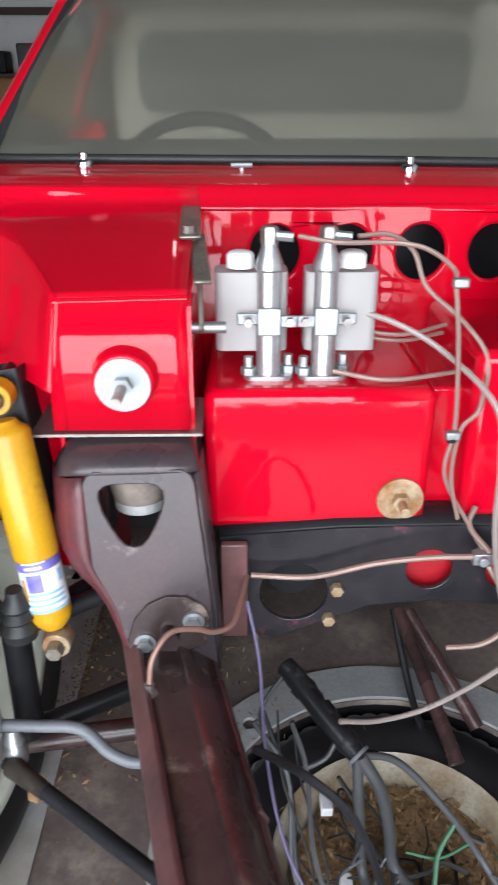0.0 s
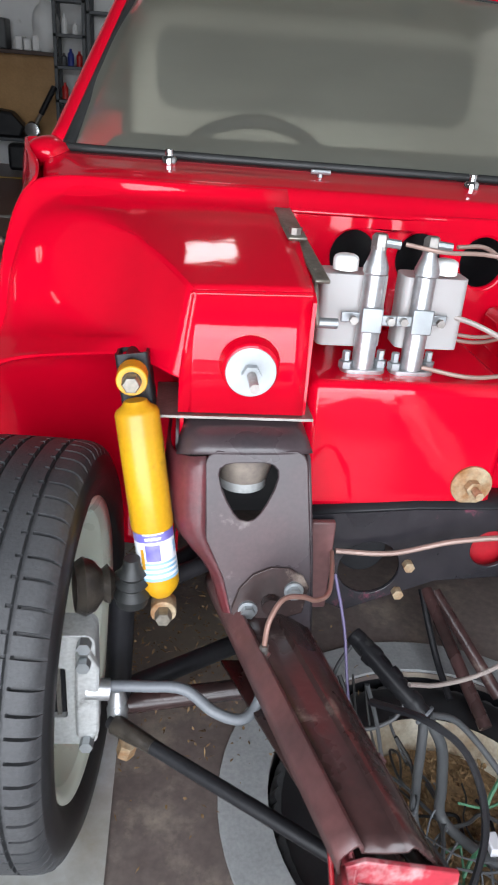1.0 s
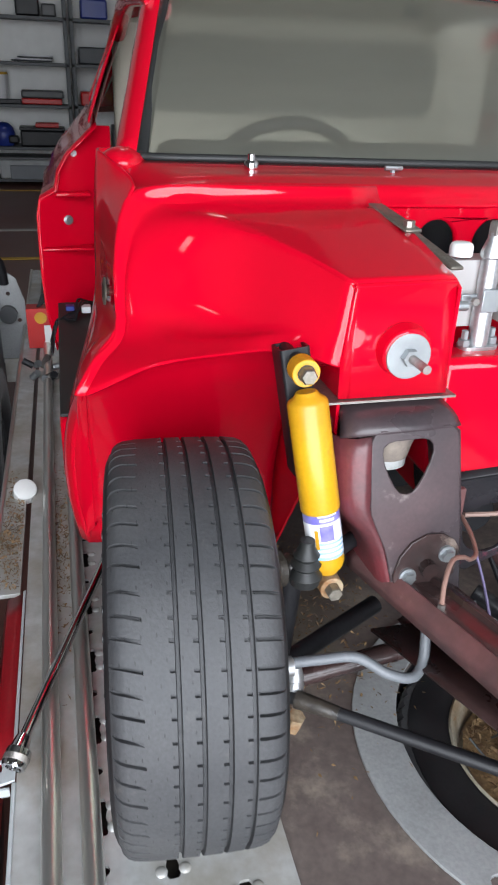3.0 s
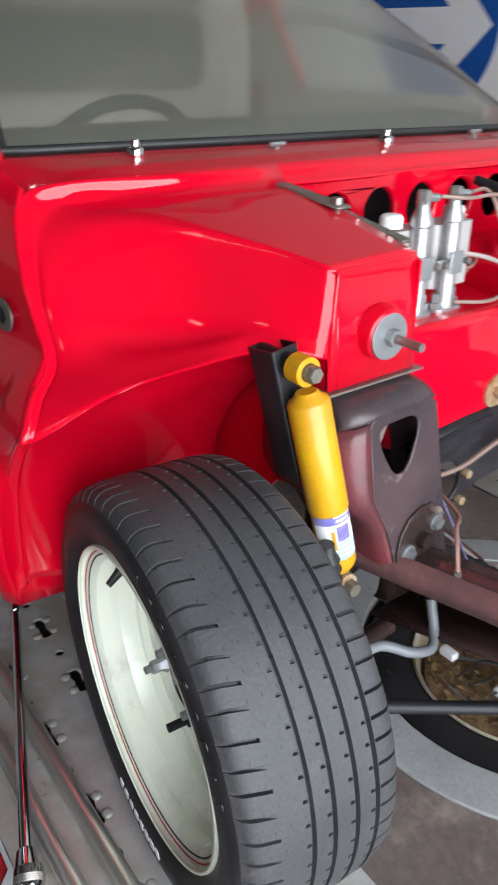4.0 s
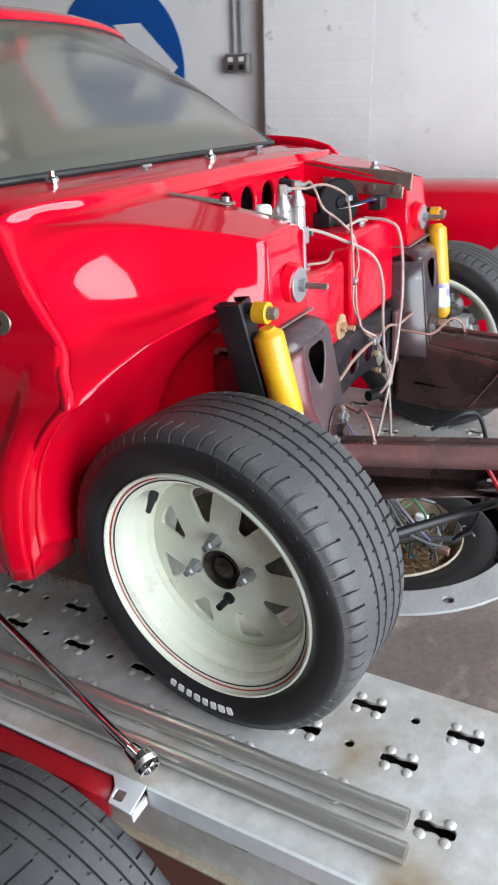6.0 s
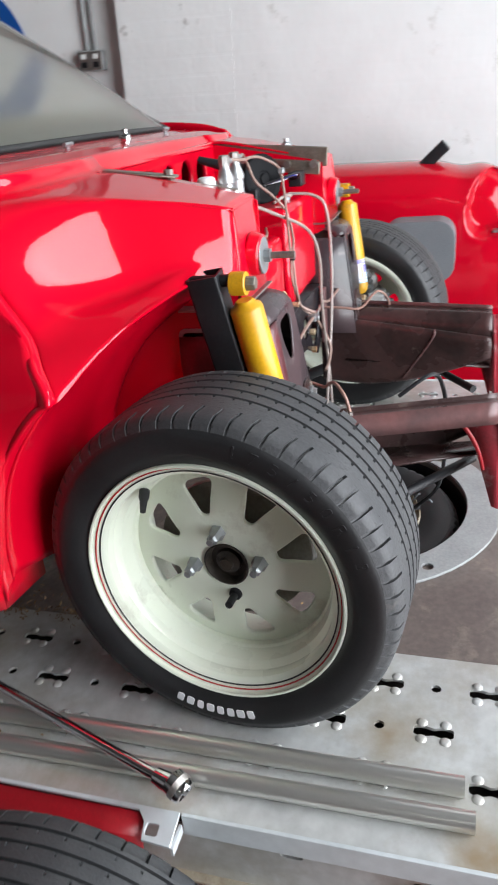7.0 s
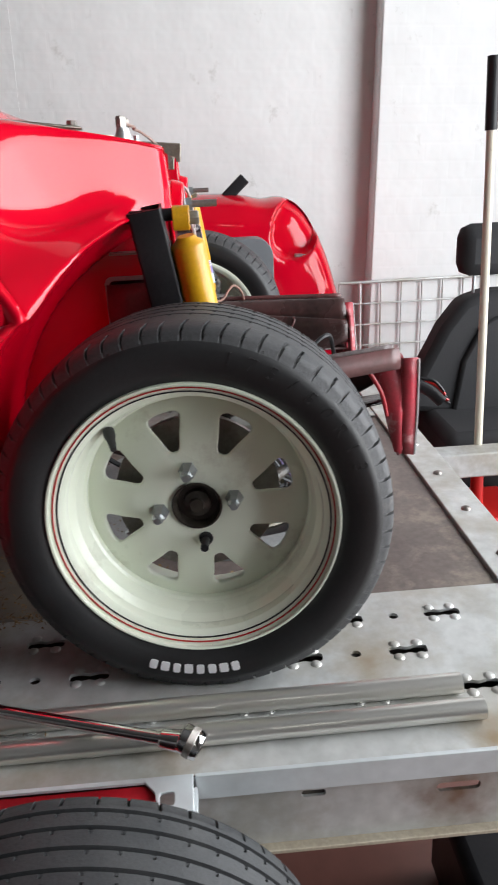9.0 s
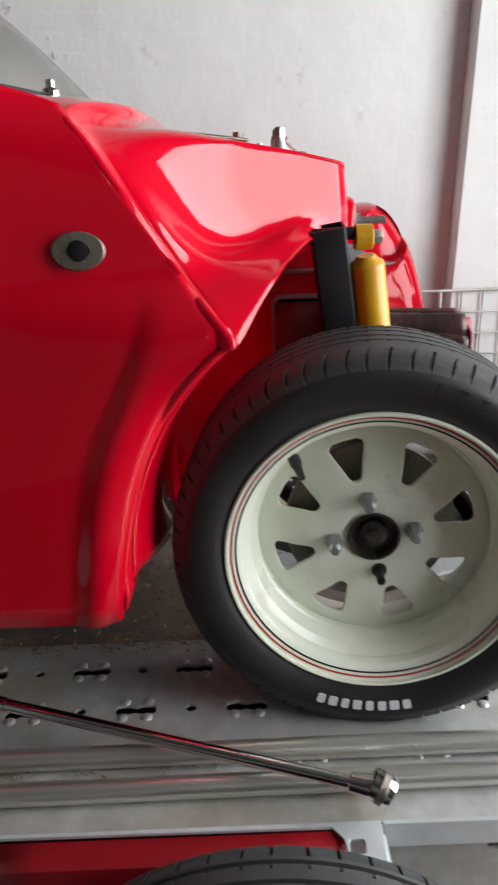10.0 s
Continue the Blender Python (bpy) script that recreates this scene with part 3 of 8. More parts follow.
for x_in, sign in ((DECK_IN, -1), (DECK_R_IN, 1)):
    bm = bmesh.new()
    dimples = punched_track(bm, x_in, sign)
    track = part("track", bm, TRACKGALV, trailer, "galvanised track with punched slots", smooth=30)
    bm = bmesh.new()
    for x, y in dimples:
        if y < 1.2:
            lathe(bm, [(0.0082, 0), (0.0068, 0.0016), (0.0040, 0.0027), (0, 0.003)], Matrix.Translation((x, y, 0)), 10)
    part("dimple", bm, GALV, track, kind="stuff")
    # added sheet, no trailer part: its black replaces the shade below the slots
    lo, hi = sorted((x_in + sign * 0.012, x_in + sign * 0.335))
    part("slot_shade_sheet", one_box((lo, FRONT + 0.02, -0.060), (hi, REAR, -0.030)), GREASE_AND_SHADE, track, "added dark sheet standing for the shade under the track slots")
# edge angle, side rail and its bolts
for sx, x in ((-1, DECK_OUT), (1, DECK_R_OUT)):
    lo, hi = sorted((x, x + sx * 0.006))
    part("edge_angle", one_box((lo, FRONT - 0.08, -0.032), (hi, 0.02 if sx < 0 else REAR, 0.003)), PALEGALV, trailer, "pale clean deck lip", bevel=0.001)
    bm = bmesh.new()
    slots = [rounded(0.055, 0.014, 0.006, -0.30, -0.03), rounded(0.03, 0.01, 0.004, -0.12, -0.02)]
    plate(bm, [(-0.56, -0.095), (REAR, -0.095), (REAR, 0.0), (-0.56, 0.0)], Matrix(((0, 0, -sx, x - sx * 0.008), (1, 0, 0, 0), (0, 1, 0, -0.033), (0, 0, 0, 1))), 0.005, slots)
    part("side_rail", bm, RAILGALV, trailer, "stained galvanised side rail", smooth=20)
    lo, hi = sorted((x - sx * 0.06, x + sx * 0.004))
    part("rail_flange", one_box((lo, -0.56, -0.134), (hi, REAR, -0.128)), FLANGE, trailer, "dirty cream lower flange", bevel=0.001)
bm = bmesh.new()
plate(bm, [(-0.866, 0.022), (-0.8235, 0.022), (-0.8235, 0.46), (-0.828, 0.46), (-0.829, 0.078), (-0.842, 0.066), (-0.864, 0.062)], Matrix.Translation((0, 0, 0.0005)), 0.004, [rounded(0.015, 0.017, 0.003, -0.850, 0.052)])
for v in bm.verts:
    v.co.z -= 0.25 * max(0.0, -0.8235 - v.co.x)
part("gusset_tab", bm, PALEGALV, trailer, "pale bracket tab with a square hole", bevel=0.0006)
part("tab_lip", one_box((-0.866, 0.018, -0.022), (-0.832, 0.022, -0.008)), PALEGALV, trailer)
part("front_bar", one_box((-0.83, -0.56, -0.03), (0.75, -0.482, 0.004)), GALV, trailer, "pale galvanised front edge strip", bevel=0.002)
for i in range(9):
    bm = lathe(bmesh.new(), [(0.010, 0), (0.009, 0.003), (0.005, 0.0055), (0, 0.006)], Matrix.Translation((-0.75 + 0.18 * i, -0.52, 0.004)), 14)
    part("coach_bolt", bm, STEEL, trailer)
WELL, RX, RY = 0.262, 0.0, -0.065
bm = bmesh.new()
plate(bm, [(DECK_IN - 0.001, FRONT), (DECK_R_IN + 0.001, FRONT), (DECK_R_IN + 0.001, REAR), (DECK_IN - 0.001, REAR)], Matrix.Translation((0, 0, -0.014)), 0.010, [circle(WELL, 48, RX, RY)])
part("floor_board", bm, BOARD, trailer, "scuffed brown film-faced plywood floor", smooth=20)
bm = bmesh.new()
plate(bm, circle(0.332, 64, RX, RY), Matrix.Translation((0, 0, -0.003)), 0.006, [circle(WELL, 64, RX, RY), circle(0.011, 12, RX - 0.232, RY - 0.192), circle(0.011, 12, RX + 0.21, RY - 0.2), circle(0.011, 12, RX - 0.2, RY + 0.21)])
part("well_ring", bm, RING, trailer, "grey painted ring round the spare wheel well", smooth=20, bevel=0.001)
bm = lathe(bmesh.new(), [(WELL + 0.002, -0.004), (WELL + 0.002, -0.21), (0, -0.215)], Matrix.Translation((RX, RY, 0)), 48)
part("wheel_well", bm, BLACK, trailer, "dark spare wheel well")
for x in (-0.40, 0.32):
    part("chassis_beam", one_box((x - 0.03, -0.5, -0.13), (x + 0.03, REAR, -0.03)), GALV, trailer, bevel=0.004)
for y in (-0.5, 1.0, 2.4):
    part("cross_beam", one_box((-0.80, y, -0.12), (0.72, y + 0.05, -0.03)), GALV, trailer, bevel=0.004)
part("drawbar", one_box((0.52, -1.9, -0.27), (0.60, -0.50, -0.19)), GALV, trailer, "grey steel drawbar", bevel=0.006)
part("drawbar", one_box((-0.62, -1.9, -0.27), (-0.54, -0.50, -0.19)), GALV, trailer, bevel=0.006)
for x in (-0.58, 0.56):
    part("drawbar_bracket", one_box((x - 0.03, -0.56, -0.2), (x + 0.03, -0.44, -0.03)), GALV, trailer, bevel=0.004)


def road_tyre(m, outer, width, rim, cuts, ribs, inner_reach, outer_reach, hook=0.10, deep=0.006, seed=3, uneven=True):
    """A tyre round the z of m, outside up: thin grooves with ticks along one edge, and slits across both shoulders. ribs, reaches: shares of the half width."""
    rng = random.Random(seed)
    w = width / 2
    side = [(rim - 0.004, 0.72), (rim + 0.006, 0.90), (rim + (outer - rim) * 0.35, 1.02), (rim + (outer - rim) * 0.62, 1.03), (outer - 0.020, 0.988), (outer - 0.0185, 0.970)]
    shoulder = [(outer - 0.0105, 0.935), (outer - 0.0055, 0.875), (outer - 0.0028, 0.80)]
    crown = lambda h: outer - 0.0022 * abs(h / 0.8) ** 3
    rows = [(r, -h, 0.0) for r, h in side] + [(r, -h, d) for (r, h), d in zip(shoulder, (0.003, 0.0055, 0.006))]
    rows += [(crown(h), h, 0.006) for h in (-0.72, inner_reach - 0.02)] + [(crown(inner_reach), inner_reach, 0.0)]
    for g in ribs:
        rows += [(crown(g), g - 0.030, 0.0), (crown(g) - deep, g - 0.018, 0.0), (crown(g) - deep, g + 0.018, 0.0), (crown(g), g + 0.030, 0.004), (crown(g), g + 0.085, 0.0035), (crown(g), g + 0.09, 0.0)]
    rows += [(crown(outer_reach), outer_reach, 0.0), (crown(outer_reach), outer_reach + 0.012, 0.005)] + [(r, h, d) for (r, h), d in zip(shoulder[::-1], (0.006, 0.0055, 0.003))] + [(r, h, 0.0) for r, h in side[::-1]]
    pitch = 2 * math.pi / cuts
    spots = []
    for c in range(cuts):
        at = (c + rng.uniform(-0.09, 0.09)) * pitch
        k = 2 if uneven and c % 2 else 1
        spots += [(at - 0.0020 / outer, 0), (at - 0.0014 / outer, k), (at + 0.0014 / outer, k), (at + 0.0020 / outer, 0), (at + 0.36 * pitch, 0), (at + 0.66 * pitch, 0)]
    bm = bmesh.new()
    rings = []
    for r, h, cut in rows:
        twist = (0.06 * h * w + hook * max(0.0, h - outer_reach) * w - 0.25 * w * max(0.0, outer_reach + 0.08 - h) * (h > outer_reach - 0.001)) / outer
        ring = []
        for a, low in spots:
            # every other slit is short on the outer shoulder
            drop = 0.0 if low == 0 or (low == 2 and outer_reach - 0.01 < h < 0.79) else cut
            ring.append(bm.verts.new(m @ Vector(((r - drop) * math.cos(a + twist), (r - drop) * math.sin(a + twist), h * w))))
        rings.append(ring)
    n = len(spots)
    for k, (a, b) in enumerate(zip(rings, rings[1:])):
        for i in range(n):
            j = (i + 1) % n
            f = bm.faces.new((a[i], a[j], b[j], b[i]))
            f.material_index = 1 if k < 5 or k >= len(rings) - 6 else 0
    return bm


def tyre_mesh(bm, m, outer, width, rim, seg=300, grooves=(-0.30, -0.10, 0.10, 0.30), cuts=60, deep=0.006):
    """A tyre round the z of m, middle plane at z = 0."""
    w = width / 2
    prof = [(rim - 0.004, -w * 0.72), (rim + 0.006, -w * 0.90), (rim + (outer - rim) * 0.35, -w * 1.02), (rim + (outer - rim) * 0.62, -w * 1.03), (outer - 0.020, -w * 0.985),
            (outer - 0.019, -w * 0.965), (outer - 0.010, -w * 0.93), (outer - 0.004, -w * 0.84), (outer - 0.0015, -w * 0.70), (outer - 0.0008, -w * 0.58)]
    cut_rows = {5: 0.001, 6: 0.004, 7: 0.005, 8: 0.0045, 9: 0.0}
    for g in grooves:
        for d, r in ((-0.022, 0), (-0.014, deep), (0.014, deep), (0.022, 0)):
            prof.append((outer - r, (g + d) * w * 2 * 0.72))
    n = len(prof)
    prof += [(r, -h) for r, h in prof[9::-1]]
    last = len(prof) - 1
    for k, v in list(cut_rows.items()):
        cut_rows[last - k] = v
    rings = []
    for k, (r, h) in enumerate(prof):
        ring = []
        for i in range(seg):
            a = 2 * math.pi * i / seg
            rr = r
            phase = (i + (seg // cuts // 2 if k > n else 0)) % (seg // cuts)
            if k in cut_rows and phase == 0:
                rr = r - cut_rows[k]
            ring.append(bm.verts.new(m @ Vector((rr * math.cos(a), rr * math.sin(a), h))))
        rings.append(ring)
    for a, b in zip(rings, rings[1:]):
        for i in range(seg):
            j = (i + 1) % seg
            bm.faces.new((a[i], a[j], b[j], b[i]))
    for k in (*range(5), *range(last - 5, last)):
        for i in range(seg):
            for f in rings[k][i].link_faces:
                if f.calc_center_median() is not None and all(v in rings[k] or v in rings[k + 1] for v in f.verts):
                    f.material_index = 1
    return bm


def wheel(parent, m, outer=0.2535, detailed=True, name="wheel", label=""):
    """A wheel with its axle along the z of m, outside up; the tyre's middle is at z = 0."""
    w = 0.178
    bm = road_tyre(m, outer, w, 0.178, 66, (-0.59, -0.32, -0.03, 0.23), -0.63, 0.60)
    tyre = part("tyre", bm, TREAD, parent, label or "black low-profile tyre with a worn tread", smooth=38)
    tyre.data.materials.append(RUBBER_SIDE)
    # pressed disc with eight windows
    disc = bmesh.new()
    def ring_height(r):
        return 0.020 if r < 0.085 else 0.020 - 0.016 * (r - 0.085) / 0.06
    for s in range(8):
        a0 = math.pi / 4 * s + 0.30
        rows = []
        for r, half in ((0.031, 14), (0.055, 9.0), (0.0785, 2.2), (0.0805, 4.4), (0.086, 5.8), (0.100, 7.8), (0.115, 9.9), (0.1225, 10.4), (0.127, 9.4), (0.1295, 6.6), (0.134, 6.6), (0.141, 8.0), (0.150, 9.0)):
            angles = [-22.5, -15, -half, 0, half, 15, 22.5]
            rows.append([m @ Vector((r * math.cos(a0 + radians(t)), r * math.sin(a0 + radians(t)), ring_height(r))) for t in angles])
        grid = [[disc.verts.new(p) for p in r] for r in rows]
        for k, (a, b) in enumerate(zip(grid, grid[1:])):
            for i in range(6):
                if 2 <= k <= 8 and i in (2, 3):
                    continue
                disc.faces.new((a[i], a[i + 1], b[i + 1], b[i]))
    bmesh.ops.remove_doubles(disc, verts=disc.verts, dist=0.0002)
    part("wheel_disc", disc, CREAM, parent, "cream-white eight-spoke steel wheel disc", smooth=35, solid=0.007, bevel=0.002)
    # rolled rim: outer lip, barrel, inner lip
    prof = [(0.1835, 0.0835), (0.1845, 0.080), (0.1835, 0.0765), (0.178, 0.0745), (0.172, 0.072), (0.1655, 0.066), (0.1645, 0.056), (0.1655, 0.051), (0.1635, 0.047), (0.1575, 0.041), (0.1535, 0.026), (0.1525, 0.019), (0.1495, 0.016), (0.1495, 0.0),
            (0.153, -0.03), (0.163, -0.05), (0.166, -0.07), (0.172, -0.075), (0.1835, -0.08)]
    bm = lathe(bmesh.new(), [(0.181, 0.084), *prof], m, 96)
    rim = part("rim", bm, CREAM, parent, "cream-white rolled wheel rim", smooth=30, solid=0.003, offset=0)
    for r, h, mat in ((0.1778, 0.0765, REDPLASTIC), (0.1725, 0.0742, BLACK)):
        bm = lathe(bmesh.new(), [(r, h), (r + 0.0006, h + 0.0006), (r - 0.0010, h + 0.0008), (r - 0.0014, h - 0.0002)], m, 96, closed=True)
        part("pinstripe", bm, mat, rim)
    if not detailed:
        return tyre
    for k in range(4):
        a = math.pi / 2 * k + 0.17
        p = m @ Matrix.Translation((0.0505 * math.cos(a), 0.0505 * math.sin(a), -0.010))
        bm = lathe(bmesh.new(), [(0.0125, 0.033), (0.0125, 0.036), (0.0085, 0.042), (0.0085, 0.053), (0.0055, 0.056), (0.0, 0.056)], p, 6 if k != 3 else 16)
        lathe(bm, [(0.005, 0.05), (0.005, 0.062), (0, 0.063)], p, 10)
        if k == 3:
            bm.free()
            bm = lathe(bmesh.new(), [(0.010, 0.033), (0.009, 0.038), (0.0055, 0.039), (0.0055, 0.062), (0, 0.063)], p, 14)
        part("wheel_nut", bm, ZINC if k != 3 else BLACK, parent, "dull zinc wheel nut" if k != 3 else "bare black stud")
    bm = lathe(bmesh.new(), [(0.0335, 0.037), (0.031, 0.0375), (0.029, 0.032), (0.027, 0.024), (0.019, 0.023), (0.018, 0.030), (0.010, 0.033), (0.009, 0.038), (0, 0.038)], m @ Matrix.Translation((0, 0, -0.010)), 32)
    part("hub_centre", bm, GREASE_AND_SHADE, parent, "greasy dark hub centre")
    p = m @ Matrix.Translation((-0.148 * math.cos(0.85), 0.148 * math.sin(0.85), 0.052))
    bm = lathe(bmesh.new(), [(0.0075, -0.01), (0.0075, 0.0), (0.0055, 0.006), (0.0045, 0.018), (0.004, 0.024), (0, 0.024)], p @ pose(0, 0, 0, 25, 20, 0), 12)
    part("valve", bm, RUBBER_SIDE, parent, "black rubber tyre valve")
    return tyre


def axle(p, sign, toe=0.0, turn=0.0):
    """The pose of a wheel at p whose outside looks along sign * x; its y is up."""
    z = Vector((sign * math.cos(radians(toe)), -math.sin(radians(toe)), 0))
    y = Vector((0, 0, 1))
    x = y.cross(z)
    return Matrix.Translation(p) @ Matrix((x, y, z)).transposed().to_4x4() @ pose(0, 0, 0, 0, 0, turn)


# trailer wheel beside the track and mudguards
TRAILER_HUB = (-0.978, 0.150, -0.192)
bm = road_tyre(axle(TRAILER_HUB, -1), 0.270, 0.160, 0.170, 52, (-0.62, -0.36, -0.08, 0.20), -0.70, 0.36, 0.10, 0.005, 8, False)
tw = part("trailer_tyre", bm, TRAILERTREAD, trailer, "worn trailer tyre", smooth=38)
tw.data.materials.append(RUBBER_SIDE)
bm = lathe(bmesh.new(), [(0.166, 0.05), (0.160, 0.055), (0.155, 0.03), (0.10, 0.02), (0.06, 0.035), (0, 0.035)], axle(TRAILER_HUB, -1), 40)
part("trailer_wheel_disc", bm, GREYPLASTIC, tw, "grey trailer wheel disc")
bm = bmesh.new()
skin(bm, [[(-0.829, y, -0.004), (-0.856, y, -0.014), (-0.866, y, -0.05), (-0.866, y, -0.16)] for y in (0.064, 0.20, 0.34, 0.458)], 1, 2)
part("inner_mudguard", bm, RED_PANEL, trailer, "red painted panel behind the trailer wheel", solid=0.004)
prof = [(0.86, -0.24), (0.98, -0.03), (1.25, 0.085), (1.6, 0.125), (2.3, 0.125), (2.62, -0.05), (2.72, -0.24)]
bm = bmesh.new()
for a, b in zip(prof, prof[1:]):
    bm.faces.new([bm.verts.new((x, p[0], p[1])) for x, p in ((-0.985, a), (-1.29, a), (-1.29, b), (-0.985, b))])
bm.faces.new([bm.verts.new((-0.985, y, z)) for y, z in prof])
bmesh.ops.remove_doubles(bm, verts=bm.verts, dist=0.0001)
part("mudguard", bm, GREYPLASTIC, trailer, "grey angular plastic mudguard", smooth=20, bevel=0.008)
bm = tyre_mesh(bmesh.new(), axle((-1.02, 1.65, -0.25), -1), 0.285, 0.15, 0.165, 90, (-0.3, 0, 0.3), 30)
part("trailer_tyre", bm, RUBBER, trailer)

# ---- the car ----
car = thing("sports_car", (XC, 1.0, 0.0), "red fibreglass sports car without its front clip on a trailer", "car")

# outer skin: cowl strip and sides, mirrored
XB = -0.008
EDGE = [(XB, 0.281, 0.765), (-0.20, 0.276, 0.767), (-0.42, 0.287, 0.767), (-0.53, 0.313, 0.763), (-0.592, 0.336, 0.748)]
GLASS_BASE = [(XB, 0.385, 0.782), (-0.20, 0.392, 0.783), (-0.42, 0.424, 0.783), (-0.53, 0.448, 0.782), (-0.600, 0.475, 0.779)]


def lerp(a, b, t):
    return tuple(x + (y - x) * t for x, y in zip(a, b))


def mirrored_body(p):
    """To the other side of the body, which sits a little low there."""
    return (2 * XB - p[0] - max(0.0, p[2] - 0.79) * 0.31 * max(0.0, min(1.0, -p[0] / 0.45)), p[1], p[2] - 0.012 * 2 * (XB - p[0]))


def mirrored_cowl(p):
    """To the other side of the cowl, which runs out to the body side."""
    k = max(0.0, min(1.0, (-p[0] - 0.25) / 0.33))
    return (2 * XB - p[0] + 0.056 * k, p[1], p[2] - 0.012 * 2 * (XB - p[0]))


def whole(line):
    return [*[mirrored_body(p) for p in line[:0:-1]], *line]


bm = bmesh.new()
rows = [[(x, y - 0.018, z - 0.026) for x, y, z in EDGE], [(x, y - 0.008, z - 0.017) for x, y, z in EDGE], [(x, y - 0.001, z - 0.008) for x, y, z in EDGE], [(x, y + 0.008, z - 0.001) for x, y, z in EDGE], [(x, y + 0.022, z + 0.002) for x, y, z in EDGE],
        [(a[0], a[1] + 0.045, a[2] + 0.007) for a in EDGE], [lerp(a, b, 0.6) for a, b in zip(EDGE, GLASS_BASE)], GLASS_BASE]
skin(bm, [[*[mirrored_cowl(p) for p in r[:0:-1]], *r, (r[-1][0] - 0.010, r[-1][1] + 0.006, r[-1][2] - 0.016)] for r in rows], 6, 3)
part("cowl", bm, RED, car, "red cowl panel below the windscreen", smooth=70, solid=0.004, offset=-1)

# sides of the body from the front flange back to the tail
SIDE = {  # z: x at the front flange, y of the flange, x at the door, x at the rear wing
    0.752: (-0.602, 0.335, -0.640, -0.655), 0.722: (-0.622, 0.312, -0.660, -0.680), 0.668: (-0.635, 0.275, -0.682, -0.718), 0.625: (-0.638, 0.246, -0.694, -0.742), 0.585: (-0.642, 0.220, -0.702, -0.752),
    0.555: (-0.674, 0.194, -0.706, -0.755), 0.522: (-0.699, 0.167, -0.710, -0.758)}
ARCH = {0.47: (-0.703, 0.226), 0.42: (-0.714, 0.258), 0.36: (-0.720, 0.281), 0.28: (-0.718, 0.299), 0.195: (-0.705, 0.312)}
rows = []
top = [(-0.600, 0.34, 0.757), (-0.606, 0.42, 0.777), (-0.612, 0.60, 0.790), (-0.618, 0.95, 0.800), (-0.622, 1.30, 0.805), (-0.60, 1.7, 0.83), (-0.59, 2.1, 0.84), (-0.55, 2.7, 0.80)]
rows.append(top)
for z, (x, y, xd, xr) in SIDE.items():
    rows.append([(x, y, z), (lerp((x,), (xd,), 0.16)[0], y + 0.06, z), (lerp((x,), (xd,), 0.72)[0], 0.55, z), (xd, 0.95, z), (xd, 1.30, z), (xr, 1.7, z), (xr, 2.15, z), (xr + 0.06, 2.7, z)])
for z, (x, y) in ARCH.items():
    rows.append([(x, y, z), (x - 0.003, y + 0.06, z), (x - 0.002, 0.55, z), (x, 0.95, z), (x, 1.30, z), (x - 0.03, 1.7, z), (x - 0.035, 2.15, z), (x + 0.05, 2.7, z)])
bm = skin(bmesh.new(), [[mirrored(p) for p in r] for r in rows], 6, 2)
part("side_panel", bm, RED, car, "red body side", smooth=60, solid=0.004, offset=0)

# open side: fender ahead of the empty door opening, with a raised lip round the wheel arch
POST = {0.752: -0.645, 0.722: -0.646, 0.668: -0.648, 0.625: -0.649, 0.585: -0.651, 0.555: -0.655, 0.522: -0.662, 0.47: -0.678, 0.42: -0.694, 0.36: -0.710, 0.28: -0.712, 0.195: -0.704}
RIDGE = {0.585: (0.0, 0.245), 0.555: (0.30, 0.240), 0.522: (0.6, 0.246), 0.47: (0.9, 0.270), 0.42: (1.0, 0.294), 0.36: (1.0, 0.312), 0.28: (1.0, 0.326), 0.195: (1.0, 0.338)}
fender = [[(-0.600, 0.34, 0.757), (-0.603, 0.37, 0.768), (-0.612, 0.40, 0.776), (-0.624, 0.43, 0.783), (-0.634, 0.47, 0.790), (-0.638, 0.505, 0.795), (-0.59, 0.515, 0.795)]]
for z, xp in POST.items():
    x, y = SIDE[z][:2] if z in SIDE else ARCH[z]
    k, yr = RIDGE.get(z, (0.0, y + 0.025))
    body = lambda yy: x + (xp - x) * min(1.0, max(0.0, (yy - y) / (0.5 - y)))
    fender.append([(x + 0.010 * k, y, z), (body(yr) - 0.006 * k, yr, z), (body(yr + 0.026) + 0.001 * k, yr + 0.026, z), (body(yr + 0.055), yr + 0.055, z), (body(0.46), max(0.46, yr + 0.09), z), (xp, 0.505, z), (xp + 0.05, 0.515, z)])
part("side_panel", skin(bmesh.new(), fender, 3, 3), RED, car, "red fender with a hole behind the wheel arch", smooth=70, solid=0.004, offset=0)
back_edge = [(r[0], (r[0][0] + 0.03 * k, r[0][1] - 0.003 * k, r[0][2]), (r[0][0] + 0.09 * k, r[0][1] - 0.010 * k, r[0][2])) for r in fender[7:] for k in (min(1.0, 0.06 + (0.522 - r[0][2]) / 0.16),)]
part("arch_return", skin(bmesh.new(), back_edge, 1, 3), RED, car, "red flange inside the arch edge", smooth=70, solid=0.003)
# rear wing behind the door opening and the jamb that faces it
WING_EDGE = [(-0.600, 0.79), (-0.641, 0.753), (-0.677, 0.722), (-0.706, 0.675), (-0.716, 0.630), (-0.760, 0.608), (-0.768, 0.57), (-0.770, 0.50), (-0.770, 0.40), (-0.766, 0.31), (-0.745, 0.19)]
REAR_X = (-0.59, -0.655, -0.685, -0.718, -0.732, -0.752, -0.757, -0.760, -0.758, -0.755, -0.735)
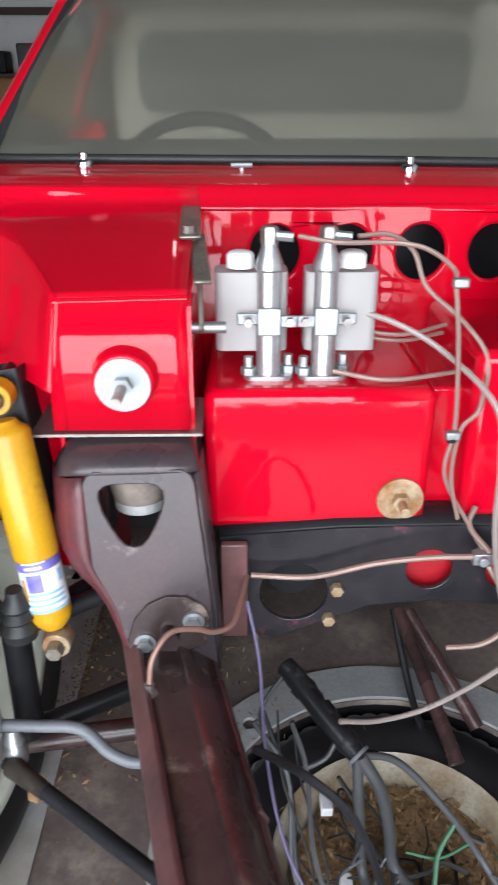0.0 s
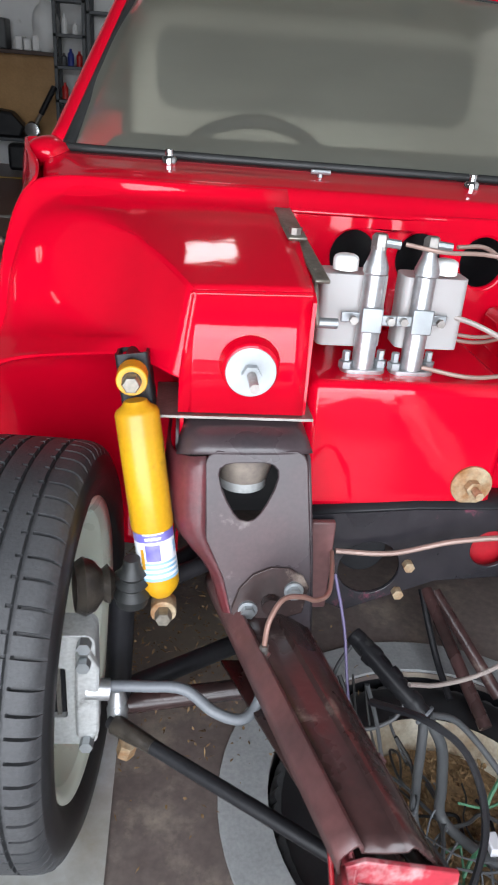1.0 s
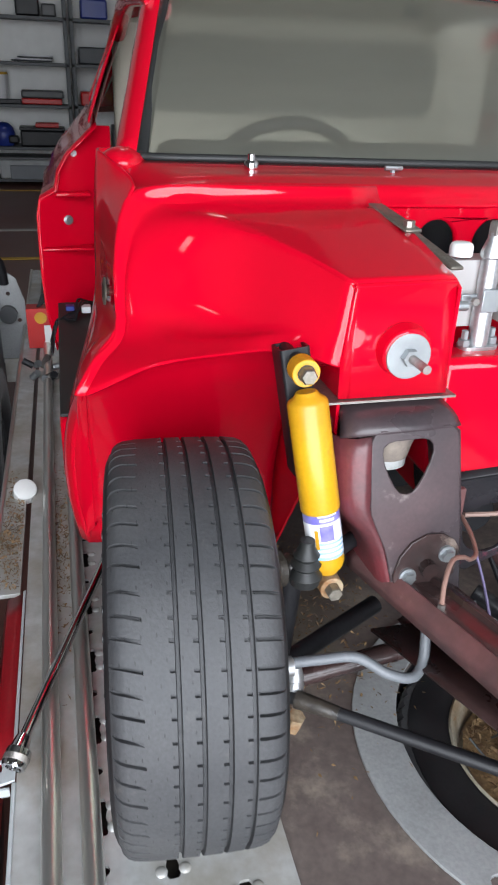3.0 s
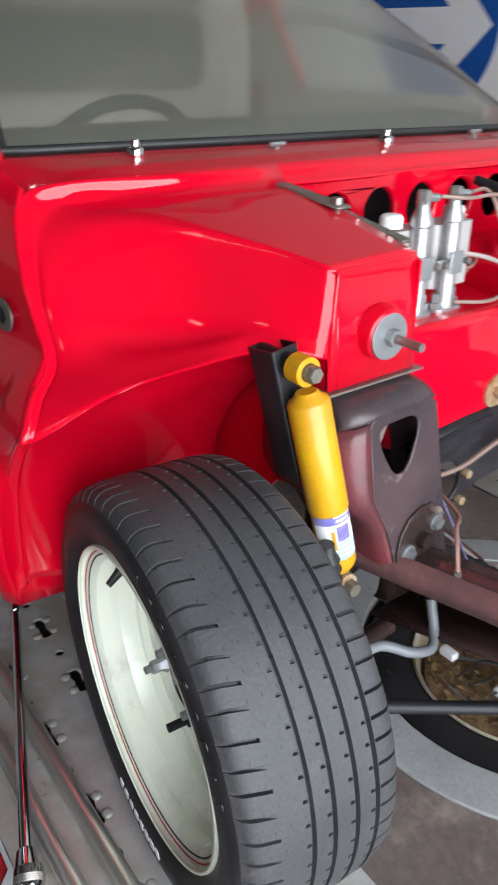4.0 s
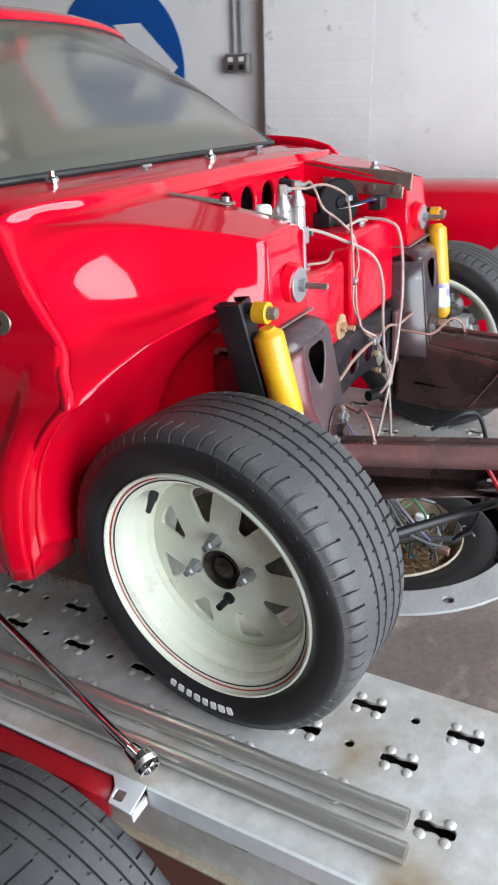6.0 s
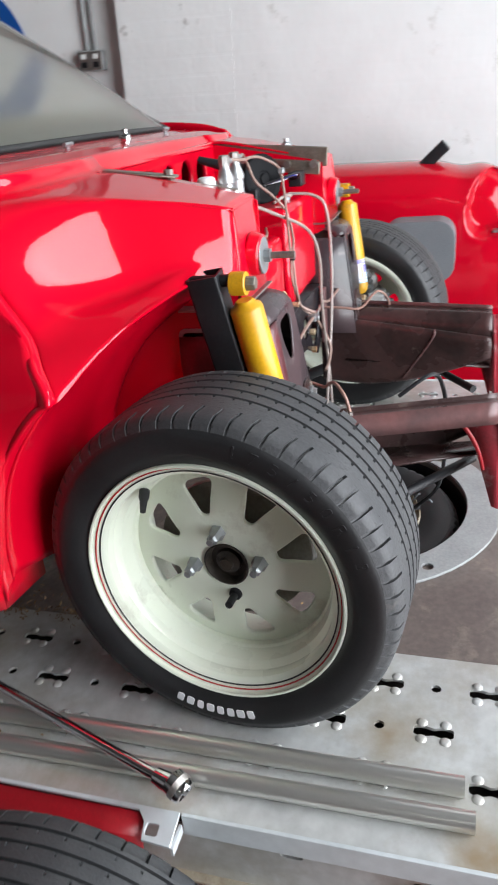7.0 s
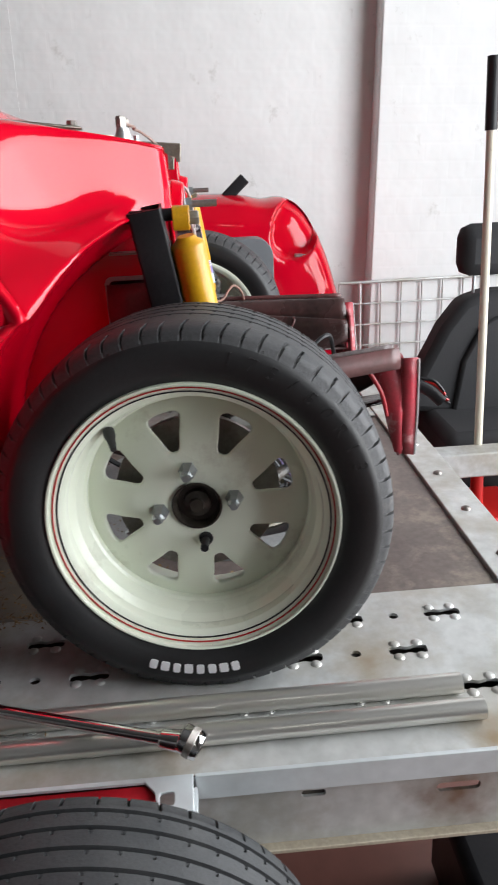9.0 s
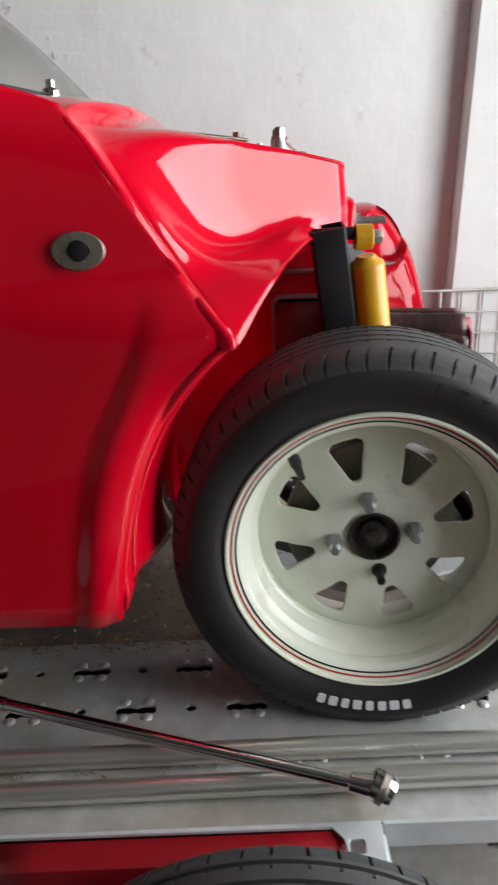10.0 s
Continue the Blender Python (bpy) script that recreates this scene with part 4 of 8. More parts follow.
rows = [[(x, 1.35, z), (xr, 1.75, z + (0.03 if i == 0 else 0.0)), (xr, 2.15, z + (0.04 if i == 0 else 0.0)), (xr + 0.06, 2.7, z)] for i, ((x, z), xr) in enumerate(zip(WING_EDGE, REAR_X))]
part("rear_wing", skin(bmesh.new(), rows, 4, 1), RED, car, "red rear wing behind the door opening", smooth=40, solid=0.004, offset=0)
bm = bmesh.new()
plate(bm, [*[(x + 0.001, z) for x, z in WING_EDGE[:-1]], (-0.745, 0.21), (-0.56, 0.21), (-0.56, 0.79)], Matrix(((1, 0, 0, 0), (0.42, 0, 1, 1.346 + 0.42 * 0.765), (0, 1, 0, 0), (0, 0, 0, 1))), 0.012)
jamb = part("door_jamb", bm, RED, car, "red door jamb with a bright striker bolt", smooth=30, bevel=0.004)
part("jamb_step", one_box((-0.716, 1.335, 0.618), (-0.625, 1.40, 0.628)), RED, jamb, bevel=0.003)
part("jamb_step", one_box((-0.762, 1.340, 0.475), (-0.625, 1.40, 0.483)), RED, jamb, bevel=0.003)
part("striker_bolt", lathe(bmesh.new(), [(0.013, 0), (0.013, 0.003), (0.008, 0.005), (0.008, 0.012), (0, 0.012)], axis_matrix((-0.688, 1.378, 0.552), (0.4, -1, 0)), 12), ZINC, jamb, "bright striker bolt")
part("striker_bolt", lathe(bmesh.new(), [(0.009, 0), (0.007, 0.003), (0, 0.004)], axis_matrix((-0.662, 1.389, 0.722), (0.4, -1, 0)), 12), LABELWHITE, jamb)
# sill under the opening
part("sill", one_box((-0.734, 0.53, 0.195), (-0.58, 1.35, 0.325)), RED, car, "red door sill", bevel=0.012)
part("sill_tread", one_box((-0.733, 0.54, 0.326), (-0.585, 1.34, 0.333)), DASH, car, "dark grey sill covering", bevel=0.002)
bm = bmesh.new()
for k in range(5):
    hose(bm, [(-0.60 - 0.01 * k, 1.30, 0.335), (-0.64 - 0.01 * k, 1.24 - 0.01 * k, 0.352 + 0.006 * k), (-0.69, 1.20 - 0.02 * k, 0.345), (-0.735, 1.16 + 0.01 * k, 0.325), (-0.755, 1.12, 0.25 + 0.01 * k)], 0.0028, 6, 5)
tail_loom = part("loose_loom", bm, BLACK, car, "loose black wires hanging out over the sill")
part("connector", one_box((-0.672, 1.175, 0.345), (-0.648, 1.205, 0.362)), LABELWHITE, tail_loom, "white plug", bevel=0.002)
part("connector", one_box((-0.712, 1.20, 0.345), (-0.690, 1.225, 0.358)), BLUEPLASTIC, tail_loom, "blue plug", bevel=0.002)

# scuttle recess, box and inner wing, from the box face back to the flange
FRONT_BOX = [(-0.262, 0.020, 0.692), (-0.388, 0.016, 0.690), (-0.395, 0.012, 0.640), (-0.400, 0.012, 0.596)]
WING = [FRONT_BOX,
        [(-0.262, 0.090, 0.709), (-0.424, 0.090, 0.706), (-0.441, 0.073, 0.634), (-0.455, 0.058, 0.602)],
        [(-0.262, 0.165, 0.726), (-0.470, 0.172, 0.722), (-0.494, 0.142, 0.612), (-0.525, 0.090, 0.590)],
        [(-0.262, 0.225, 0.738), (-0.525, 0.242, 0.733), (-0.557, 0.197, 0.610), (-0.600, 0.120, 0.570)],
        [(-0.262, 0.252, 0.741), (-0.572, 0.305, 0.735), (-0.630, 0.245, 0.620), (-0.676, 0.163, 0.521)]]


def arch_point(x, deg, r):
    return (x, r * math.cos(radians(deg)), 0.25 + r * math.sin(radians(deg)))


def rolled(row, r_low, low=-6.0):
    """The rest of a wing row: its lower edge rolls under and runs down the wheel arch."""
    x, y, z = row[-1]
    a3, r3 = math.degrees(math.atan2(z - 0.25, y)), math.hypot(y, z - 0.25)
    made = [lerp(row[-1], arch_point(x, a3 - 5, r3 * 0.997), 0.5)]
    for t in (0.14, 0.32, 0.5, 0.68, 0.85, 1.0):
        made.append(arch_point(x, a3 + (low - a3) * t, r3 + (r_low - r3) * math.sin(math.pi / 2 * t)))
    return made


tops = []
for k, (p0, p1, p2, p3) in enumerate(WING):
    r = (0.03, 0.06, 0.14, 0.30, 0.42)[k]
    q = (0.06, 0.08, 0.17, 0.34, 0.46)[k]
    tops.append([p0, lerp(p0, p1, 0.5), lerp(p0, p1, 1 - r * 0.8), lerp(lerp(p0, p1, 1 - r * 0.25), lerp(p1, p2, q * 0.25), 0.5), lerp(p1, p2, q * 0.8), p2, lerp(p2, p3, 0.55), lerp(p2, p3, 0.9), p3])
# foot of the flange and its crest, which swings out to a point above the wheel
tops[4] = [(-0.262, 0.252, 0.741), (-0.44, 0.268, 0.741), (-0.535, 0.303, 0.738), (-0.573, 0.299, 0.724), (-0.595, 0.278, 0.697), (-0.616, 0.240, 0.636), (-0.624, 0.205, 0.583), (-0.655, 0.179, 0.553), (-0.677, 0.159, 0.526)]
outer = [(-0.262, 0.281, 0.763), (-0.44, 0.288, 0.763), (-0.552, 0.320, 0.760), (-0.602, 0.333, 0.748), (-0.622, 0.312, 0.722), (-0.635, 0.275, 0.668), (-0.642, 0.220, 0.585), (-0.674, 0.194, 0.555), (-0.699, 0.167, 0.522)]
fold = [(0.5 * b[0] + 0.5 * a[0] + 0.002, 0.5 * b[1] + 0.5 * a[1] + 0.003, 0.5 * b[2] + 0.5 * a[2] - 0.003) for a, b in zip(outer, tops[4])]
tuck = [(a[0] + 0.003, a[1] + 0.014, a[2] - 0.003) for a in outer]
lows = (-9.0, -8.0, -6.0, -3.0, 0.0, -3.0, -6.0, -8.0)
rows = [r + rolled(r, r_low, low) for r, r_low, low in zip([*tops, fold, outer, tuck], (0.263, 0.263, 0.264, 0.272, 0.290, 0.297, 0.303, 0.308), lows)]


def lowered(p):
    """Mirrors the flange, which sits a little low on that side."""
    return (2 * XC - p[0], p[1], p[2] - 0.012 * 2 * (XB - p[0]) * max(0.0, min(1.0, (p[2] - 0.6) / 0.12)))


for side in (0, 1):
    use = [[(lowered if k > 4 else mirrored)(p) for p in r] for k, r in enumerate(rows)] if side else rows
    bm = skin(bmesh.new(), use, 4, 5)
    inner_wing = part("inner_wing", bm, RED, car, "glossy red inner wing that rolls into the wheel arch", smooth=75, solid=0.004, offset=0)
    bm = bmesh.new()
    edge = [(x, y - 0.001, z) for x, y, z in smooth_line([mirrored(p) for p in tops[0]] if side else tops[0], 4)]
    skin(bm, [[(p[0], 0.008, 0.557) for p in edge], edge])
    rim = hose(bmesh.new(), [(x + (-0.0026 if side else 0.0026) * (z < 0.688), y + 0.001, z - 0.0022 * (z > 0.686)) for x, y, z in edge], 0.0038, 12, 1)
    part("box_edge", rim, RED, car, smooth=80)
    part("box_face", bm, RED, car, "red box face with a bolt boss", smooth=60, solid=0.005, offset=0)
    xa, xb = (-0.262, -0.258) if side == 0 else (2 * XC + 0.258, 2 * XC + 0.262)
    bm = bmesh.new()
    plate(bm, [(0.012, 0.54), (0.27, 0.44), (0.27, 0.740), (0.022, 0.690), (0.012, 0.684)], Matrix(((0, 0, 1, xa), (1, 0, 0, 0), (0, 1, 0, 0), (0, 0, 0, 1))), 0.004)
    part("box_side", bm, RED, car)
    # boss, washer, stud and nut
    wx = -0.325 if side == 0 else 2 * XC + 0.325
    part("boss", rod(bmesh.new(), (wx, 0.012, 0.615), (wx, -0.008, 0.613), 0.034, 32, 0.030), RED, car, bevel=0.003)
    bm = bmesh.new()
    plate(bm, circle(0.0275, 32), axis_matrix((wx, -0.008, 0.612), (0, -1, 0)), 0.003, [circle(0.006, 16)])
    washer = part("penny_washer", bm, ZINC, car, "large bright zinc washer", bevel=0.0006)
    part("nut", rod(bmesh.new(), (wx, -0.011, 0.612), (wx, -0.021, 0.612), 0.0105, 6), ZINC, washer)
    part("stud", rod(bmesh.new(), (wx, -0.011, 0.612), (wx, -0.058, 0.612), 0.0052, 12), STEEL, washer)

# plate that closes the wheel arch beside the box
for side in (0, 1):
    prof = [(0.014, 0.56), (0.014, 0.600), (0.06, 0.612), (0.10, 0.600), (0.15, 0.575), (0.24, 0.50), (0.33, 0.36), (0.355, 0.20), (0.24, 0.20), (0.17, 0.30), (0.10, 0.40), (0.02, 0.42)]
    bm = bmesh.new()
    x = -0.396 if side == 0 else 2 * XC + 0.396
    plate(bm, prof, Matrix(((0, 0, 1, x - 0.002), (1, 0, 0, 0), (0, 1, 0, 0), (0, 0, 0, 1))), 0.004, [rounded(0.075, 0.085, 0.008, 0.0725, 0.475)])
    part("arch_side", bm, RED, car, smooth=20)
    bm = bmesh.new()
    plate(bm, rounded(0.081, 0.091, 0.010, 0.0725, 0.475), Matrix(((0, 0, 1, x + (0.003 if side else -0.006)), (1, 0, 0, 0), (0, 1, 0, 0), (0, 0, 0, 1))), 0.003, [rounded(0.069, 0.079, 0.007, 0.0725, 0.475)])
    part("opening_trim", bm, RING, car, "grey trim round the opening in the arch")
    part("opening_cover", one_box((x + (-0.04 if side else 0.034), 0.02, 0.42), (x + (-0.034 if side else 0.04), 0.125, 0.53)), MAROON, car)

# firewall with its row of oval holes
bm = bmesh.new()
oval = [(0.032 * math.cos(2 * math.pi * i / 28), 0.035 * math.sin(2 * math.pi * i / 28)) for i in range(28)]
holes = [[(XC + k * 0.093 + x, 0.686 + y) for x, y in oval] for k in (-2, -1, 0, 1, 2)]
plate(bm, [(-0.262, 0.44), (2 * XC + 0.262, 0.44), (2 * XC + 0.262, 0.745), (-0.262, 0.745)], Matrix(((1, 0, 0, 0), (0, 0, -1, 0.275), (0, 1, 0, 0), (0, 0, 0, 1))), 0.012, holes)
part("firewall", bm, RED, car, "red firewall with five oval holes", smooth=30, bevel=0.004)
# pedal boxes
for lo, hi, label in (((-0.250, 0.040, 0.415), (0.0, 0.265, 0.585), "red box that carries the master cylinders"), ((0.035, 0.036, 0.430), (0.294, 0.265, 0.628), "red box that carries the horn")):
    part("footwell_box", one_box(lo, hi), RED, car, label, bevel=0.012)
part("footwell_box", one_box((-0.02, 0.075, 0.42), (0.06, 0.265, 0.575)), RED, car, "recessed red panel between the boxes", bevel=0.004)
part("footwell_box", one_box((-0.20, 0.112, 0.325), (0.24, 0.265, 0.44)), RED, car, "red lower box behind the cross member", bevel=0.006)
bm = bmesh.new()
plate(bm, circle(0.0265, 32), axis_matrix((-0.032, 0.040, 0.455), (0, -1, 0)), 0.004, [circle(0.006, 12)])
rw = part("penny_washer", bm, RUST, car, "rusty large washer", bevel=0.0006)
part("nut", rod(bmesh.new(), (-0.032, 0.036, 0.455), (-0.032, 0.026, 0.455), 0.010, 6), RUST, rw)
part("stud", rod(bmesh.new(), (-0.032, 0.036, 0.455), (-0.032, 0.008, 0.455), 0.0052, 12), RUST, rw)
part("underfloor", one_box((-0.56, 0.44, 0.17), (2 * XC + 0.56, 2.6, 0.20)), BLACK, car)
part("bulkhead", one_box((-0.38, 0.400, 0.22), (2 * XC + 0.38, 0.407, 0.745)), BLACK, car)

# cabin: glass, frame, roof, interior
GB = [(XB, 0.392, 0.786), (-0.20, 0.400, 0.787), (-0.42, 0.432, 0.787), (-0.53, 0.456, 0.786), (-0.575, 0.474, 0.786)]
GT = [(XB, 0.690, 1.055), (-0.20, 0.705, 1.055), (-0.38, 0.755, 1.052), (-0.455, 0.795, 1.047), (-0.485, 0.825, 1.042)]
part("windscreen", skin(bmesh.new(), [whole(GB), [(x, y - 0.012, z + 0.006) for x, y, z in whole([lerp(a, b, 0.5) for a, b in zip(GB, GT)])], whole(GT)], 5, 5), GLASS, car,
     "dusty laminated windscreen", smooth=80).visible_shadow = False
seal = bmesh.new()
hose(seal, [*whole(GB)], 0.0065, 8, 6)
hose(seal, [*whole(GT)], 0.007, 8, 6)
for side in (0, 1):
    ends = [GB[-1], lerp(GB[-1], GT[-1], 0.5), GT[-1]]
    hose(seal, [mirrored_body(p) for p in ends] if side else ends, 0.006 if side else 0.011, 8, 6)
part("windscreen_seal", seal, SEAL, car, "black rubber windscreen seal", smooth=60)
for side in (0, 1):
    rows = []
    for t in (0, 0.25, 0.5, 0.75, 1.0):
        g = lerp(GB[-1], GT[-1], t)
        rows.append([(g[0] + 0.004, g[1] - 0.004, g[2] - 0.004), (g[0] - 0.012, g[1] - 0.002, g[2] + 0.006), (g[0] - 0.030, g[1] + 0.012, g[2] + 0.002), (g[0] - 0.040, g[1] + 0.040, g[2] - 0.010), (g[0] - 0.036, g[1] + 0.075, g[2] - 0.02)])
    if side:
        rows = [[mirrored_body(lerp(r[0], p, 0.35)) for p in r] for r in rows]
    part("windscreen_pillar", skin(bmesh.new(), rows, 3, 3), RED, car, smooth=70, solid=0.003)
    if side == 0:
        foot = bmesh.new()
        bmesh.ops.create_icosphere(foot, subdivisions=3, radius=1.0)
        for v in foot.verts:
            v.co = Vector((-0.604 + 0.036 * v.co.x, 0.487 + 0.05 * v.co.y, 0.776 + 0.024 * v.co.z))
        part("pillar_foot", foot, RED, car, smooth=80)
roof = []
for dy, dz, k in ((-0.008, 0.0, 1.0), (0.01, 0.016, 1.0), (0.10, 0.035, 1.0), (0.35, 0.052, 1.0), (0.60, 0.045, 0.97), (0.95, -0.02, 0.93)):
    roof.append([(XB + (x - XB) * k - (0.028 if i == 4 else 0), y + dy if dy < 0.2 else 0.70 + dy + 0.3 * abs(x - XB) ** 2, z + dz - (0.012 if i == 4 else 0)) for i, (x, y, z) in enumerate(GT)])
part("roof", skin(bmesh.new(), [whole(r) for r in roof], 4, 4), RED, car, "red roof", smooth=70, solid=0.004)
lining = [[(XB + (x - XB) * 0.96, y, z - 0.018) for x, y, z in r] for r in roof[1:]]
part("headliner", skin(bmesh.new(), [whole(r) for r in lining], 4, 4), INTERIOR, car, "pale grey-beige headliner", smooth=70)
part("door_card", one_box((2 * XC + 0.570, 0.62, 0.24), (2 * XC + 0.582, 1.48, 0.812)), INTERIOR, car, "pale door trim", bevel=0.005)
for side in (0, 1):
    s = (lambda p: mirrored(p)) if side else (lambda p: p)
    bm = hose(bmesh.new(), [s(p) for p in ((-0.508, 0.80, 1.030), (-0.516, 0.86, 1.042), (-0.525, 1.1, 1.06), (-0.52, 1.35, 1.05), (-0.53, 1.6, 0.98), (-0.58, 1.75, 0.85))[3 * side:]], 0.022, 10)
    part("roof_rail", bm, RED, car, smooth=60)
    rows = [[s(p) for p in ((-0.62, 1.33, 0.80), (-0.575, 1.36, 0.92), (-0.52, 1.40, 1.05))], [s(p) for p in ((-0.60, 1.75, 0.83), (-0.56, 1.65, 0.94), (-0.50, 1.6, 1.04))], [s(p) for p in ((-0.55, 2.4, 0.83), (-0.5, 2.1, 0.92), (-0.46, 1.9, 0.98))]]
    part("rear_quarter", skin(bmesh.new(), rows, 3, 3), RED, car, smooth=70, solid=0.004)
    inside = [[(p[0] + (-0.016 if side else 0.016), p[1], p[2]) for p in r] for r in rows]
    part("quarter_trim", skin(bmesh.new(), inside, 3, 3), INTERIOR, car, smooth=70)
    bm = hose(bmesh.new(), [s(p) for p in ((-0.712, 1.31, 0.20), (-0.716, 1.31, 0.45), (-0.705, 1.31, 0.62), (-0.66, 1.31, 0.77), (-0.624, 1.31, 0.806))], 0.0016, 6)
    if side:
        part("door_gap", bm, BLACK, car)
    else:
        bm.free()
rows = [[(-0.56, 2.7, 0.79), (XC, 2.75, 0.82), (0.6, 2.7, 0.79)], [(-0.52, 2.2, 0.88), (XC, 2.2, 0.90), (0.56, 2.2, 0.88)], [(-0.46, 1.70, 0.99), (XC, 1.72, 1.01), (0.5, 1.70, 0.99)]]
part("tail", skin(bmesh.new(), rows, 4, 3), RED, car, smooth=70, solid=0.004)
part("dashboard", one_box((-0.53, 0.47, 0.66), (0.47, 0.70, 0.798)), DASH, car, "dark dashboard top", bevel=0.03)
part("rear_trim", one_box((-0.54, 1.5, 0.35), (2 * XC + 0.54, 1.56, 1.06)), INTERIOR, car, "pale cabin trim round the rear opening", bevel=0.02)
# no hole is cut: a dark plate stands for the shade inside the opening
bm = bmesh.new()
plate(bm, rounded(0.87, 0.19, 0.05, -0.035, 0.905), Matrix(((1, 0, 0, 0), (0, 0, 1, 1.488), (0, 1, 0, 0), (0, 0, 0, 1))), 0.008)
part("rear_opening_plate", bm, OPENING_SHADE, car, "dark plate painted as the shade in the rear opening", smooth=30, bevel=0.002)
part("mirror_base", one_box((0.012, 0.865, 1.022), (0.046, 0.88, 1.046)), BLACK, car, "small black mirror base", bevel=0.003)
part("cabin_floor", one_box((-0.58, 0.45, 0.205), (2 * XC + 0.58, 1.5, 0.225)), DASH, car)
for x in (-0.26, 0.30):
    bm = one_box((x - 0.2, 1.12, 0.225), (x + 0.2, 1.30, 0.72))
    part("seat", bm, DASH, car, "dark bucket seat", bevel=0.06)
m = axis_matrix((-0.27, 0.76, 0.690), (0.0, 0.85, 0.5))
bm = lathe(bmesh.new(), [(0.162 + 0.012 * math.cos(a), 0.012 * math.sin(a)) for a in [2 * math.pi * i / 8 for i in range(8)]], m, 40, closed=True)
sw = part("steering_wheel", bm, BLACK, car, "black three-spoke steering wheel")
bm = bmesh.new()
for a in (0, 120, 240):
    rod(bm, m @ Vector((0, 0, -0.02)), m @ Vector((0.165 * math.cos(radians(a - 90)), 0.165 * math.sin(radians(a - 90)), 0)), 0.01, 8)
part("spoke", bm, STEEL, sw)

# bolts along the cowl
for i, (x, y, z, big) in enumerate(((-0.421, 0.385, 0.775, 1), (-0.207, 0.352, 0.772, 0), (0.014, 0.345, 0.771, 1), (0.243, 0.352, 0.770, 0))):
    m = Matrix.Translation((x, y, z - 0.004))
    if big:
        bm = lathe(bmesh.new(), [(0.0135, 0), (0.0135, 0.003), (0.010, 0.004), (0.0112, 0.006), (0.0112, 0.015), (0.009, 0.018), (0.0062, 0.019), (0.0062, 0.027), (0.005, 0.028), (0, 0.028)], m, 12)
        part("cowl_bolt", bm, CHROME, car, "bright bolt with a domed washer")
    else:
        bm = lathe(bmesh.new(), [(0.007, 0), (0.007, 0.006), (0.004, 0.007), (0.004, 0.014), (0, 0.014)], m, 6)
        rod(bm, (x - 0.014, y - 0.002, z + 0.012), (x + 0.014, y - 0.002, z + 0.012), 0.0035, 8)
        part("cowl_screw", bm, ZINC, car, "small bright wing nut")

# front wheels
for p, sign, toe, turn in (((-0.586, -0.003, 0.2465), -1, -5, 0), ((2 * XC + 0.586, -0.003, 0.2465), 1, 5, 11)):
    w = new("front_wheel")
    w.parent = car
    BASE[w] = BASE[car]
    wheel(w, axle(p, sign, toe, turn))

# lettering and size marks on the near tyre
near_wheel = axle((-0.586, -0.003, 0.2465), -1, -5, 0)
front_wheel = [o for o in car.children if o.name == "front_wheel"][0]
near_tyre = [o for o in front_wheel.children if o.name.startswith("tyre")][0]
for i in range(8):
    a = radians(-93.5 + (i - 3.5) * 4.3)
    bm = bmesh.new()
    plate(bm, rounded((0.0105, 0.0115, 0.0095, 0.0115, 0.0100, 0.0105, 0.0120, 0.0105)[i], 0.0140, 0.0028), near_wheel @ pose(0.2105 * math.cos(a), 0.2105 * math.sin(a), 0.0912, 0, 0, math.degrees(a) + 90), 0.0012)
    part("white_mark", bm, LABELWHITE, near_tyre, "white mark moulded on the sidewall")
for i, ch in enumerate("175/50R13"):
    a = radians(75 - i * 6.9)
    data = bpy.data.curves.new("size_mark", "FONT")
    data.body, data.size, data.extrude, data.align_x, data.align_y = ch, 0.024, 0.0005, "CENTER", "CENTER"
    data.materials.append(MARK)
    ob = new("size_mark", data)
    ob.parent = near_tyre
    ob.matrix_local = Matrix.Translation(-BASE[car]) @ near_wheel @ pose(0.219 * math.cos(a), 0.219 * math.sin(a), 0.0915, 0, 0, math.degrees(a) - 90)


def pick(p, side):
    return mirrored(p) if side else tuple(p)


